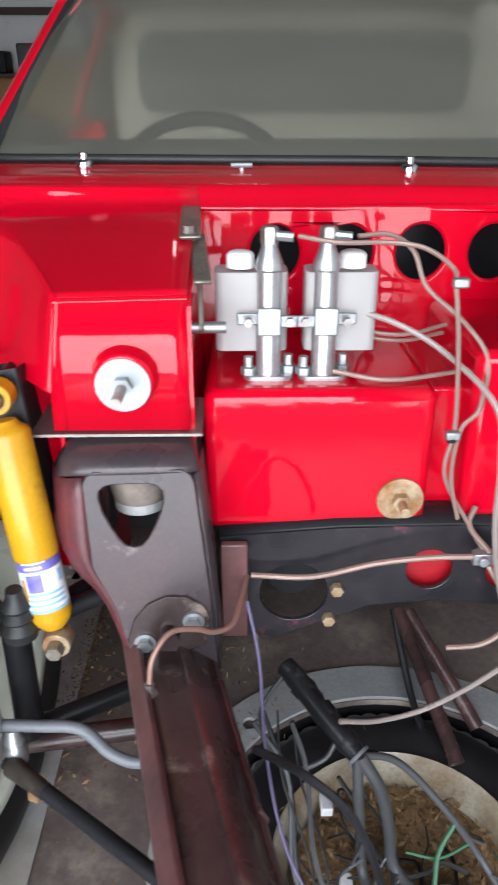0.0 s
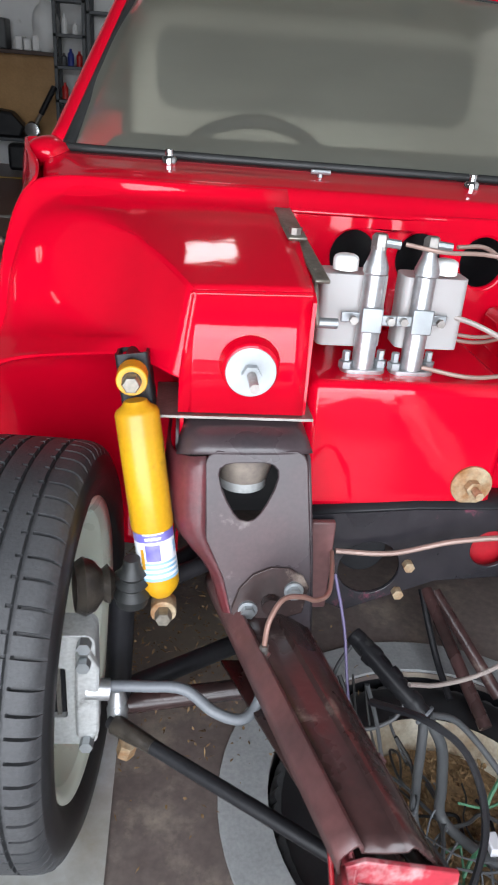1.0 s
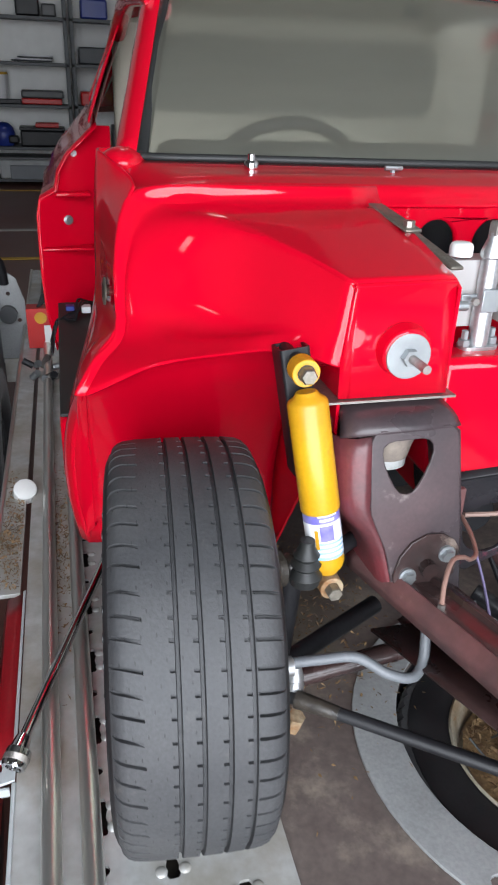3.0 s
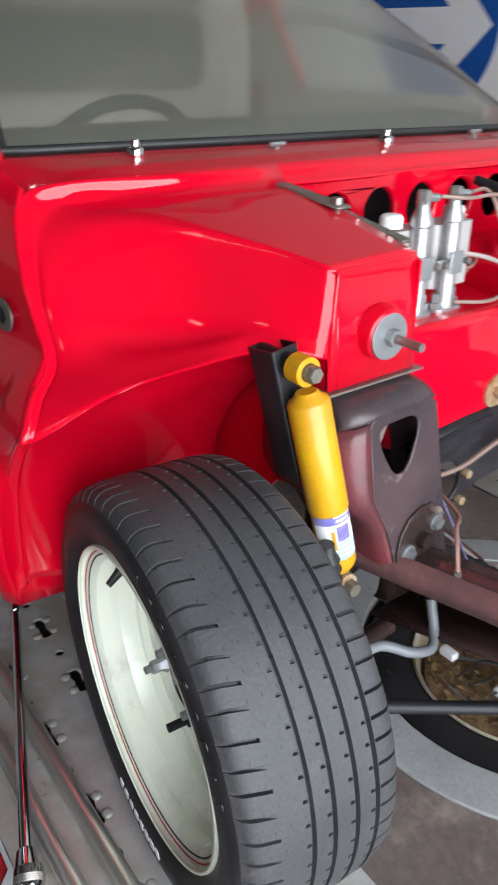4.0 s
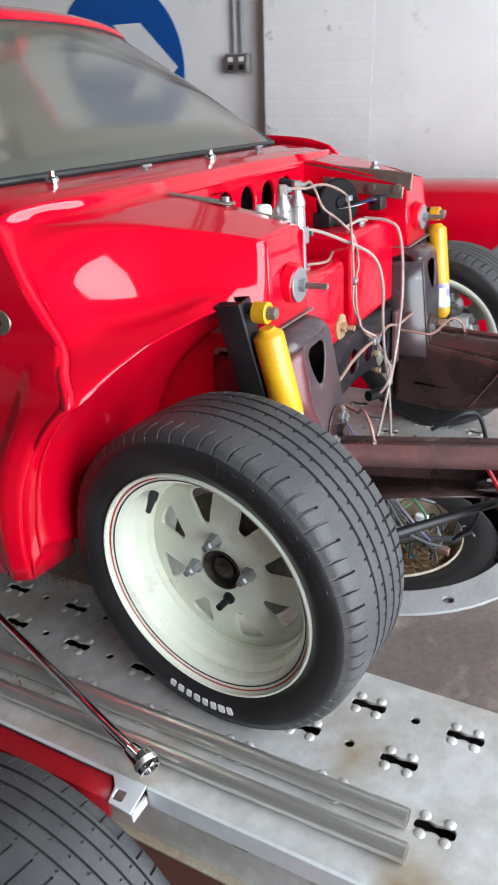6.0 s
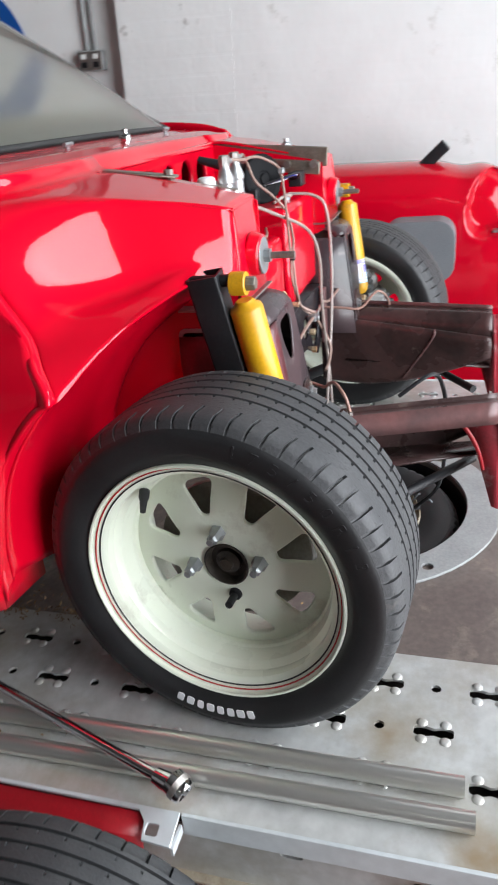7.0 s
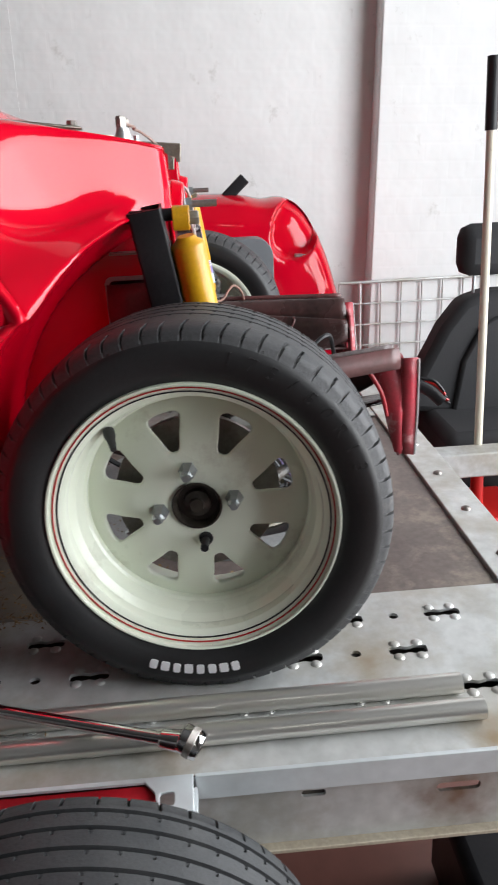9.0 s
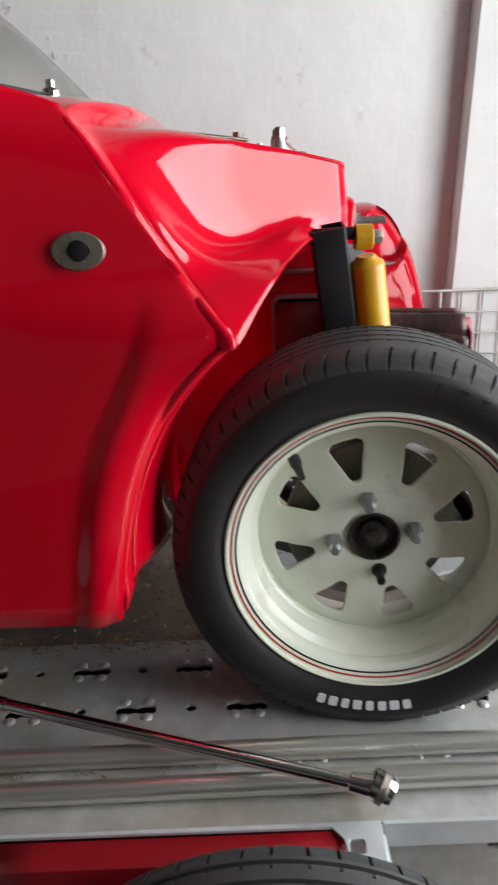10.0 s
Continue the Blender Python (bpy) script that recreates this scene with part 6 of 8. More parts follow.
    bm = hose(bmesh.new(), [s(p) for p in ((-0.475, -0.090, 0.252), (-0.43, -0.092, 0.252), (-0.385, -0.095, 0.250), (-0.350, -0.115, 0.235), (-0.318, -0.120, 0.228), (-0.298, -0.105, 0.240), (-0.292, -0.09, 0.275))], 0.0068, 10)
    part("anti_roll_link", bm, GREYPLASTIC, hub, "grey bent link rod")
    p0, p1 = s((-0.470, -0.098, 0.205)), s((-0.150, -0.330, 0.195))
    part("track_rod", rod(bmesh.new(), p0, p1, 0.0085, 12), BLACK, hub, "black steering track rod")
    part("track_rod_end", rod(bmesh.new(), lerp(p0, p1, 0.02), lerp(p0, p1, 0.16), 0.012, 12, 0.009), GREASE_AND_SHADE, hub, "greasy black track rod end")
    part("ball_joint", lathe(bmesh.new(), [(0, -0.02), (0.012, -0.018), (0.013, 0.0), (0.009, 0.008), (0.012, 0.012), (0.007, 0.03), (0, 0.03)], Matrix.Translation(s((-0.462, -0.088, 0.215))), 14), ALLOY, hub)
    part("nut", rod(bmesh.new(), s((-0.455, -0.07, 0.12)), s((-0.45, -0.075, 0.145)), 0.012, 6), RUST, hub)

# master cylinders
for x, out in ((-0.180, -1), (-0.120, 1)):
    y = 0.086
    mc = new("master_cylinder")
    mc.parent = car
    BASE[mc] = BASE[car]
    tagged(mc, "aluminium master cylinder with a milky fluid reservoir")
    m = Matrix.Translation((x, y, 0.584))
    bm = bmesh.new()
    plate(bm, rounded(0.054, 0.030, 0.012), m, 0.006)
    part("flange", bm, ALLOY, mc, bevel=0.001)
    bm = lathe(bmesh.new(), [(0, 0.004), (0.0135, 0.004), (0.0135, 0.055), (0.0125, 0.058), (0.0125, 0.118), (0.0145, 0.120), (0.0145, 0.126), (0.010, 0.138), (0.0085, 0.142), (0.0085, 0.150), (0, 0.150)], m, 28)
    part("cylinder", bm, ALLOY, mc, "turned aluminium cylinder")
    bm = lathe(bmesh.new(), [(0.0095, 0.146), (0.0095, 0.160), (0.0075, 0.163), (0, 0.163)], m, 6)
    part("union", bm, STEEL, mc, "brassy hexagon union")
    bm = rod(bmesh.new(), (x, y, 0.738), (x + 0.024, y - 0.002, 0.736), 0.0052, 8)
    part("pipe_nut", bm, ZINC, mc)
    bm = bmesh.new()
    plate(bm, rounded(0.078, 0.044, 0.009, x + out * 0.0185, y + 0.030), Matrix.Translation((0, 0, 0.612)), 0.086)
    part("reservoir", bm, NYLON, mc, "milky plastic reservoir", bevel=0.004)
    cx = x + out * 0.030
    bm = lathe(bmesh.new(), [(0.0150, 0.701), (0.0150, 0.713), (0.0135, 0.716), (0.010, 0.718), (0, 0.718)], Matrix.Translation((cx, y + 0.024, 0)), 24)
    part("reservoir_cap", bm, WHITE, mc, "white screw cap")
    bm = one_box((x - 0.0125, y - 0.0165, 0.636), (x + 0.0125, y - 0.0135, 0.666))
    box(bm, (min(x, x + out * -0.03), y - 0.012, 0.644), (max(x, x + out * -0.03), y - 0.009, 0.657))
    box(bm, (min(x, x + out * 0.034), y - 0.002, 0.644), (max(x, x + out * 0.034), y + 0.001, 0.657))
    part("clamp", bm, ZINC, mc, "zinc clamp bracket", bevel=0.0015)
    for dx in (-0.022, 0.022):
        part("clamp_screw", rod(bmesh.new(), (x + dx, y - 0.012, 0.651), (x + dx, y - 0.019, 0.651), 0.005, 6), STEEL, mc)
        bm = lathe(bmesh.new(), [(0.0085, 0.006), (0.0085, 0.014), (0.005, 0.015), (0.005, 0.026), (0, 0.026)], Matrix.Translation((x + dx, y + (0.004 if dx > 0 else -0.004), 0.584)), 6)
        part("mounting_nut", bm, ZINC, mc)

lines = new("pipework")
lines.parent = car
BASE[lines] = BASE[car]
tagged(lines, "bundle of brake pipes and clear hoses")
for pts, r, mat in (
        ([(-0.150, 0.084, 0.737), (-0.11, 0.07, 0.733), (-0.06, 0.075, 0.732), (-0.025, 0.065, 0.728), (0.0, 0.045, 0.712), (0.002, 0.035, 0.695), (0.010, 0.032, 0.64), (0.017, 0.03, 0.55), (0.012, 0.028, 0.49), (0.045, 0.02, 0.43), (0.06, 0.0, 0.405)], 0.0032, PIPE),
        ([(-0.090, 0.084, 0.737), (-0.055, 0.09, 0.737), (-0.03, 0.09, 0.72), (-0.015, 0.08, 0.685), (0.02, 0.06, 0.655), (0.045, 0.04, 0.62), (0.040, 0.028, 0.57), (0.022, 0.026, 0.545), (0.018, 0.024, 0.49), (0.03, 0.02, 0.44)], 0.0032, PIPE),
        ([(-0.10, 0.11, 0.655), (-0.05, 0.085, 0.648), (0.0, 0.055, 0.625), (0.045, 0.0, 0.585), (0.052, -0.02, 0.53), (0.058, -0.02, 0.45), (0.075, -0.02, 0.37), (0.113, -0.02, 0.264), (0.14, -0.02, 0.12), (0.145, -0.03, 0.02)], 0.0042, HOSE),
        ([(-0.1, 0.13, 0.63), (-0.03, 0.12, 0.622), (0.03, 0.15, 0.625)], 0.0032, PIPE),
        ([(-0.1, 0.14, 0.62), (-0.03, 0.13, 0.612), (0.03, 0.16, 0.612)], 0.0032, PIPE),
        ([(-0.11, 0.075, 0.595), (-0.05, 0.06, 0.590), (0.03, 0.08, 0.592)], 0.0035, PIPE),
        ([(0.16, 0.06, 0.640), (0.172, 0.01, 0.632), (0.178, -0.015, 0.600), (0.189, -0.02, 0.48), (0.152, -0.02, 0.348), (0.099, -0.02, 0.268), (0.018, -0.03, 0.214), (-0.047, -0.04, 0.20), (-0.10, -0.06, 0.22)], 0.0040, HOSE),
        ([(0.16, 0.055, 0.635), (0.13, 0.06, 0.64), (0.09, 0.075, 0.632)], 0.0040, HOSE)):
    part("pipe", hose(bmesh.new(), pts, r * 0.8, 8, 10), mat, lines, "clear plastic hose" if mat is HOSE else "grey-brown brake pipe")
for p in ((0.012, 0.026, 0.540), (0.004, 0.036, 0.700)):
    bm = one_box((p[0] - 0.006, p[1] - 0.006, p[2] - 0.005), (p[0] + 0.010, p[1] + 0.004, p[2] + 0.005))
    part("pipe_clip", bm, ZINC, lines, "bright pipe clip", bevel=0.002)
part("pipe_clip", one_box((0.008, 0.020, 0.532), (0.018, 0.030, 0.541)), BLACK, lines, bevel=0.002)

# horn, wiper motor rod and its bracket
horn = new("horn")
horn.parent = car
BASE[horn] = BASE[car]
tagged(horn, "black round horn with a motor body")
m = axis_matrix((0.132, 0.110, 0.674), (-0.55, -0.80, 0.1))
part("horn_disc", lathe(bmesh.new(), [(0, -0.03), (0.034, -0.03), (0.046, -0.012), (0.050, 0.0), (0.050, 0.006), (0.047, 0.009), (0.044, 0.0095), (0.041, 0.008), (0.034, 0.009), (0.024, 0.011), (0.017, 0.0115), (0.015, 0.010), (0.012, 0.0105), (0.010, 0.014), (0, 0.0145)], m, 36), HORNBLACK, horn, "glossy black pressed horn disc")
part("horn_arm", rod(bmesh.new(), (0.135, 0.135, 0.69), (0.112, 0.235, 0.722), 0.014, 14, 0.007), BLACK, horn)
bm = one_box((0.09, 0.11, 0.628), (0.15, 0.15, 0.660))
part("horn_foot", bm, BLACK, horn, bevel=0.003)
part("horn_bolt", lathe(bmesh.new(), [(0.009, 0.628), (0.009, 0.635), (0.005, 0.640), (0, 0.640)], Matrix.Translation((0.155, 0.065, 0)), 6), ZINC, horn)
for k in range(4):
    bm = hose(bmesh.new(), [(0.12, 0.10, 0.665), (0.16, 0.07 - 0.01 * k, 0.668 + 0.004 * k), (0.21, 0.055, 0.672 - 0.003 * k), (0.25, 0.06 + 0.008 * k, 0.66)], 0.0022)
    part("wire", bm, (LABELWHITE, BLACK, BLUEPLASTIC, BLACK)[k], horn)
part("connector", one_box((0.225, 0.045, 0.645), (0.265, 0.075, 0.675)), BLACK, horn, bevel=0.003)

# bonnet stay brackets
for side in (0, 1):
    stay = new("hinge_bracket")
    stay.parent = car
    BASE[stay] = BASE[car]
    tagged(stay, "bronze-grey plated hinge bracket")
    def bar(a, b, w, bend=0.0):
        a, b = Vector(pick(a, side)), Vector(pick(b, side))
        m = axis_matrix(a, b - a, (0, 0, 1) if abs(b.z - a.z) < abs(b.y - a.y) and side == 0 else (1, 0, 0))
        bm = bmesh.new()
        box(bm, (-w / 2, -0.0025, -w / 2), (w / 2, 0.0025, (b - a).length + w / 2), m)
        return bm
    if side == 0:
        part("arm", bar((-0.272, 0.300, 0.748), (-0.265, 0.150, 0.728), 0.024), BRONZE, stay, bevel=0.003)
        part("arm", bar((-0.258, 0.165, 0.722), (-0.248, 0.055, 0.700), 0.018), BRONZE, stay, bevel=0.003)
        part("link", bar((-0.252, 0.075, 0.70), (-0.250, 0.045, 0.655), 0.014), BRONZE, stay, bevel=0.003)
        part("pivot", rod(bmesh.new(), (-0.262, 0.05, 0.652), (-0.225, 0.05, 0.652), 0.006, 10), ZINC, stay)
        part("pivot", rod(bmesh.new(), (-0.266, 0.152, 0.722), (-0.266, 0.152, 0.738), 0.008, 8), STEEL, stay)
    else:
        part("arm", bar((-0.272, 0.292, 0.724), (-0.262, 0.020, 0.698), 0.040), BRONZE, stay, bevel=0.003)
        part("arm", bar((-0.256, 0.200, 0.695), (-0.250, 0.030, 0.676), 0.028), BRONZE, stay, bevel=0.003)
        for y, z in ((0.28, 0.722), (0.19, 0.700), (0.09, 0.686), (0.03, 0.684)):
            p = pick((-0.262, y, z), 1)
            part("pivot", rod(bmesh.new(), (p[0] - 0.02, p[1], p[2]), (p[0] + 0.006, p[1], p[2]), 0.009, 10), STEEL, stay)
        p = pick((-0.30, 0.10, 0.716), 1)
        part("pivot", lathe(bmesh.new(), [(0.012, 0), (0.012, 0.012), (0.007, 0.014), (0.007, 0.022), (0, 0.022)], Matrix.Translation(p), 6), ZINC, stay)
# vent in the wing, badge patch
bm = lathe(bmesh.new(), [(0.036, 0.0), (0.034, 0.002), (0.016, 0.003), (0.013, 0.0), (0.012, -0.012), (0, -0.014)], axis_matrix((-0.6490, 0.325, 0.614), (-1.0, -0.03, 0.08)) @ Matrix.Diagonal((0.78, 0.56, 1, 1)), 28)
part("grommet", bm, BRONZE, car, "bare grey patch round a dark hole")
bm = lathe(bmesh.new(), [(0, 0.0006), (0.0110, 0.0008), (0.0100, 0.0012), (0, 0.0012)], axis_matrix((-0.6515, 0.325, 0.6145), (-1.0, -0.03, 0.08)), 20)
part("hole", bm, BLACK, car)

# ---- things on the trailer ----
spare = thing("spare_wheel", (RX, RY, -0.2), "old spare wheel full of dry leaves in the trailer well", "wheel")
sm = Matrix.Translation((RX - 0.005, RY + 0.005, -0.10)) @ pose(0, 0, 0, 2, -2, 0)
bm = tyre_mesh(bmesh.new(), sm, 0.252, 0.165, 0.160, 180, (-0.3, 0.0, 0.3), 60)
st = part("tyre", bm, RUBBER, spare, "dusty old spare tyre", smooth=28)
st.data.materials.append(RUBBER_SIDE)
bm = lathe(bmesh.new(), [(0.168, 0.078), (0.165, 0.082), (0.158, 0.072), (0.150, 0.045), (0.146, 0.02), (0.10, 0.012), (0.05, 0.02), (0, 0.02)], sm, 48)
part("rim", bm, RIMDIRT, spare, "dirty cream wheel rim")
rng = random.Random(5)


def litter(bm, count, place, size):
    for _ in range(count):
        x, y, z = place()
        m = Matrix.Translation((x, y, z)) @ pose(0, 0, 0, rng.uniform(-40, 40), rng.uniform(-40, 40), rng.uniform(0, 360))
        a, b = size * rng.uniform(0.5, 1.6), size * rng.uniform(0.12, 0.5)
        vs = [bm.verts.new(m @ Vector(p)) for p in ((-a, 0, 0), (0, -b, a * 0.15), (a, 0, 0), (0, b, a * 0.12))]
        bm.faces.new(vs)
    return bm


def in_rim():
    a, r = rng.uniform(0, 2 * math.pi), 0.145 * math.sqrt(rng.random())
    return RX + r * math.cos(a), RY + r * math.sin(a), -0.072 + rng.uniform(0, 0.022)


bm = lathe(bmesh.new(), [(0.148, -0.062), (0.10, -0.058), (0.05, -0.062), (0, -0.058)], Matrix.Translation((RX, RY, 0)), 32)
part("leaf_bed", bm, LEAVES, spare, "brown layer of rotted leaves")
single("leaf_litter", litter(bmesh.new(), 2600, in_rim, 0.007), LEAVES, "dry brown leaves and straw lying in the spare wheel", "leaves", (RX, RY, -0.06), kind="stuff", smooth=None)


def on_board():
    x = rng.gauss(-0.34, 0.10)
    y = rng.gauss(0.27, 0.14)
    return min(max(x, -0.468), 0.3), y, 0.001 + rng.uniform(0, 0.004)


def on_ledge():
    if rng.random() < 0.55:
        return -0.858 + rng.uniform(-0.022, 0.020), 0.475 + abs(rng.gauss(0.20, 0.13)), -0.002 + rng.uniform(0, 0.004)
    return -0.757 + rng.uniform(-0.018, 0.024), rng.gauss(0.62, 0.16), 0.001 + rng.uniform(0, 0.004)


single("leaf_litter", litter(bmesh.new(), 1300, on_ledge, 0.0042), LEAVES, "brown leaf crumbs and dirt along the trailer edge", "leaves", (-0.8, 0.7, 0), kind="stuff", smooth=None)
single("leaf_litter", litter(bmesh.new(), 900, on_board, 0.005), LEAVES, "dry leaf crumbs scattered on the plywood floor", "leaves", (-0.36, 0.33, 0), kind="stuff", smooth=None)

def at_seam():
    return -0.478 + rng.gauss(0, 0.012), rng.uniform(0.12, 1.1), 0.001 + rng.uniform(0, 0.006)


single("leaf_litter", litter(bmesh.new(), 900, at_seam, 0.0045), LEAVES, "brown leaf crumbs along the seam of track and floor", "leaves", (-0.478, 0.5, 0), kind="stuff", smooth=None)

# torn wiring loom lying over the spare wheel
loom = thing("wiring_loom", (-0.03, -0.06, 0.0), "tangled black wiring loom with bare cut ends", "wiring")
trunk = [(-0.158, 0.012, 0.238), (-0.135, -0.020, 0.224), (-0.105, -0.055, 0.204), (-0.080, -0.079, 0.187)]
part("trunk", hose(bmesh.new(), trunk, 0.0115, 12), BLACK, loom, "taped black loom trunk", smooth=60)
for t, r in ((0.06, 0.0128), (0.16, 0.0136), (0.27, 0.0148), (0.40, 0.0132), (0.55, 0.0150), (0.70, 0.0134), (0.84, 0.0142)):
    p = Vector(trunk[0]).lerp(Vector(trunk[-1]), t)
    part("tape_wrap", lathe(bmesh.new(), [(0.0112, -0.010), (r - 0.0006, -0.009), (r, 0.002), (r - 0.0012, 0.007), (0.0112, 0.011)], axis_matrix(p, Vector(trunk[-1]) - Vector(trunk[0]) + 0.02 * Vector((rng.uniform(-1, 1), rng.uniform(-1, 1), rng.uniform(-1, 1)))), 14), rng.choice([BLACK, SEAL]), loom)
part("cable_tie", lathe(bmesh.new(), [(0.0148, -0.002), (0.0154, 0.0), (0.0148, 0.002), (0.0140, 0.0)], axis_matrix(trunk[-1], (0.6, -0.6, -0.4)), 20, closed=True), GREYPLASTIC, loom, "grey cable tie")
BRANCHES = [([(-0.080, -0.079, 0.187), (-0.077, -0.085, 0.13), (-0.069, -0.080, 0.06), (-0.064, -0.095, 0.0), (-0.045, -0.16, 0.004), (-0.03, -0.23, 0.012)], 0.0065),
            ([(-0.078, -0.080, 0.188), (-0.052, -0.088, 0.14), (-0.034, -0.080, 0.06), (-0.024, -0.085, 0.0), (0.012, -0.13, -0.008), (0.05, -0.17, 0.0)], 0.0075),
            ([(-0.082, -0.078, 0.187), (-0.030, -0.070, 0.165), (0.03, -0.085, 0.10), (0.075, -0.10, 0.035), (0.10, -0.14, 0.01)], 0.0045),
            ([(-0.155, 0.010, 0.236), (-0.19, -0.03, 0.20), (-0.165, -0.075, 0.165), (-0.12, -0.075, 0.175), (-0.10, -0.062, 0.20)], 0.0028)]
for line, r in BRANCHES:
    part("branch", hose(bmesh.new(), line, r, 10), DARKPLASTIC, loom, "taped loom branch", smooth=60)
for k in range(5):
    u = 0.006 * k
    line = [(-0.186 + u, -0.05, 0.215), (-0.170 + u, -0.095 + 0.4 * u, 0.165), (-0.150 + 0.8 * u, -0.145, 0.105), (-0.128 + u, -0.19 + u, 0.045), (-0.10 + 1.5 * u, -0.22 + 2 * u, 0.012)]
    part("wire", hose(bmesh.new(), [Vector(p) + 0.014 * Vector((rng.uniform(-1, 1), rng.uniform(-1, 1), rng.uniform(-1, 1))) for p in line], rng.choice([0.0016, 0.0022, 0.003]), 6, 6), (DARKPLASTIC, SEAL, SEAL)[k % 3], loom)
for k in range(46):
    line = BRANCHES[rng.choice((0, 0, 1, 1, 2))][0][2:]
    i = rng.randrange(0, len(line) - 1)
    p = Vector(line[i]).lerp(Vector(line[i + 1]), rng.random())
    pts = [p]
    way = Vector((rng.uniform(-1, 1), rng.uniform(-1, 1), rng.uniform(-0.4, 0.3)))
    for _ in range(rng.randrange(2, 6)):
        way = (way + 0.8 * Vector((rng.uniform(-1, 1), rng.uniform(-1, 1), rng.uniform(-0.8, 0.3)))).normalized()
        q = pts[-1] + way * rng.uniform(0.02, 0.05)
        q.x, q.y, q.z = min(max(q.x, -0.18), 0.20), min(max(q.y, -0.30), 0.10), max(q.z, -0.038 if (q.x - RX) ** 2 + (q.y - RY) ** 2 < 0.02 else 0.006)
        pts.append(q)
    mat = rng.choice([BLACK, SEAL, DARKPLASTIC, DARKPLASTIC, GREYPLASTIC, SEAL, DARKPLASTIC, GREYPLASTIC, SEAL, GREENWIRE])
    part("wire", hose(bmesh.new(), pts, rng.choice([0.0014, 0.0018, 0.0022, 0.003]), 6, 5), mat, loom)
part("wire", hose(bmesh.new(), [(-0.205, -0.02, 0.36), (-0.192, -0.05, 0.30), (-0.186, -0.10, 0.22), (-0.165, -0.15, 0.13), (-0.12, -0.19, 0.05)], 0.0019, 6, 6), PURPLEWIRE, loom, "violet wire")
part("wire", hose(bmesh.new(), [(-0.20, -0.20, 0.335), (-0.16, -0.25, 0.36), (-0.12, -0.27, 0.33), (-0.09, -0.28, 0.24), (-0.08, -0.27, 0.10), (-0.05, -0.22, 0.02)], 0.004, 6, 6), BLACK, loom)
for x, y, z, mat in ((-0.085, -0.10, -0.02, LABELWHITE), (-0.05, -0.20, -0.02, COPPER), (0.03, -0.13, 0.0, LABELWHITE), (-0.10, 0.0, 0.0, LABELWHITE)):
    part("connector", one_box((x - 0.008, y - 0.014, z), (x + 0.008, y + 0.014, z + 0.014), None), mat, loom, "small plug on a cut wire", bevel=0.002)

for x0, y0, x1, y1, end in ((-0.721, -0.330, -0.735, 2.5, 0), (-0.770, -0.343, -0.800, 2.6, 0)):
    tube = thing("steel_tube", (x0, y0, 0.0), "long bright stainless steel tube lying on the track", "tube", "steel tubes on the track")
    bm = lathe(bmesh.new(), [(0.0135, 0), (0.0135, 2.84), (0.0118, 2.84), (0.0118, 0)], axis_matrix((x0, y0, 0.0142), (x1 - x0, y1 - y0, 0)), 28, closed=True)
    part("tube_wall", bm, TUBE, tube)

wrench = thing("breaker_bar", (-0.822, 0.02, 0.0), "chrome breaker bar with a socket on its end", "tool")
a, b = Vector((-0.812, 0.045, 0.046)), Vector((-0.655, 0.510, 0.050))
part("bar", rod(bmesh.new(), a, b, 0.0075, 16, 0.0085), CHROME, wrench, "long chrome bar")
part("grip", rod(bmesh.new(), lerp(a, b, 0.93), lerp(a, b, 1.25), 0.010, 16, 0.012), CHROME, wrench)
way = (a - b).normalized()
part("yoke", rod(bmesh.new(), a - way * 0.012, a + way * 0.016, 0.011, 14, 0.014), CHROME, wrench, bevel=0.002)
m = axis_matrix(a + way * 0.012 + Vector((0.004, 0, 0.004)), way + Vector((-0.25, -0.35, -0.55)))
part("socket", lathe(bmesh.new(), [(0, 0), (0.014, 0), (0.0172, 0.002), (0.0178, 0.006), (0.0178, 0.022), (0.0160, 0.027), (0.0115, 0.027), (0.0105, 0.018), (0, 0.018)], m, 28), CHROME, wrench, "short chrome socket")
part("knurled_ring", lathe(bmesh.new(), [((0.0186 if i % 2 else 0.0178), 0.0105 + 0.0011 * i) for i in range(9)], m, 40), STEEL, wrench, "knurled grey ring")

single("bottle_stopper", lathe(bmesh.new(), [(0, 0.03), (0.022, 0.03), (0.0265, 0.027), (0.028, 0.0), (0.025, 0.0)], Matrix.Translation((-0.838, 0.855, -0.002)) @ pose(0, 0, 0, 38, 0, 8), 24), WHITE, "white ribbed plastic bottle cap lying on the trailer edge", "cap", (-0.838, 0.855, 0.0))
bm = one_box((-0.884, 0.462, -0.012), (-0.8345, REAR, -0.003))
part("outer_ledge", bm, GALV, trailer, "dirty galvanised ledge along the deck", smooth=20, bevel=0.001)
part("ledge_lip", hose(bmesh.new(), [(-0.888, 0.462, 0.0), (-0.888, 0.9, 0.0), (-0.888, REAR, 0.0)], 0.0055, 8, 2), TUBE, trailer, "rubbed bright outer lip")

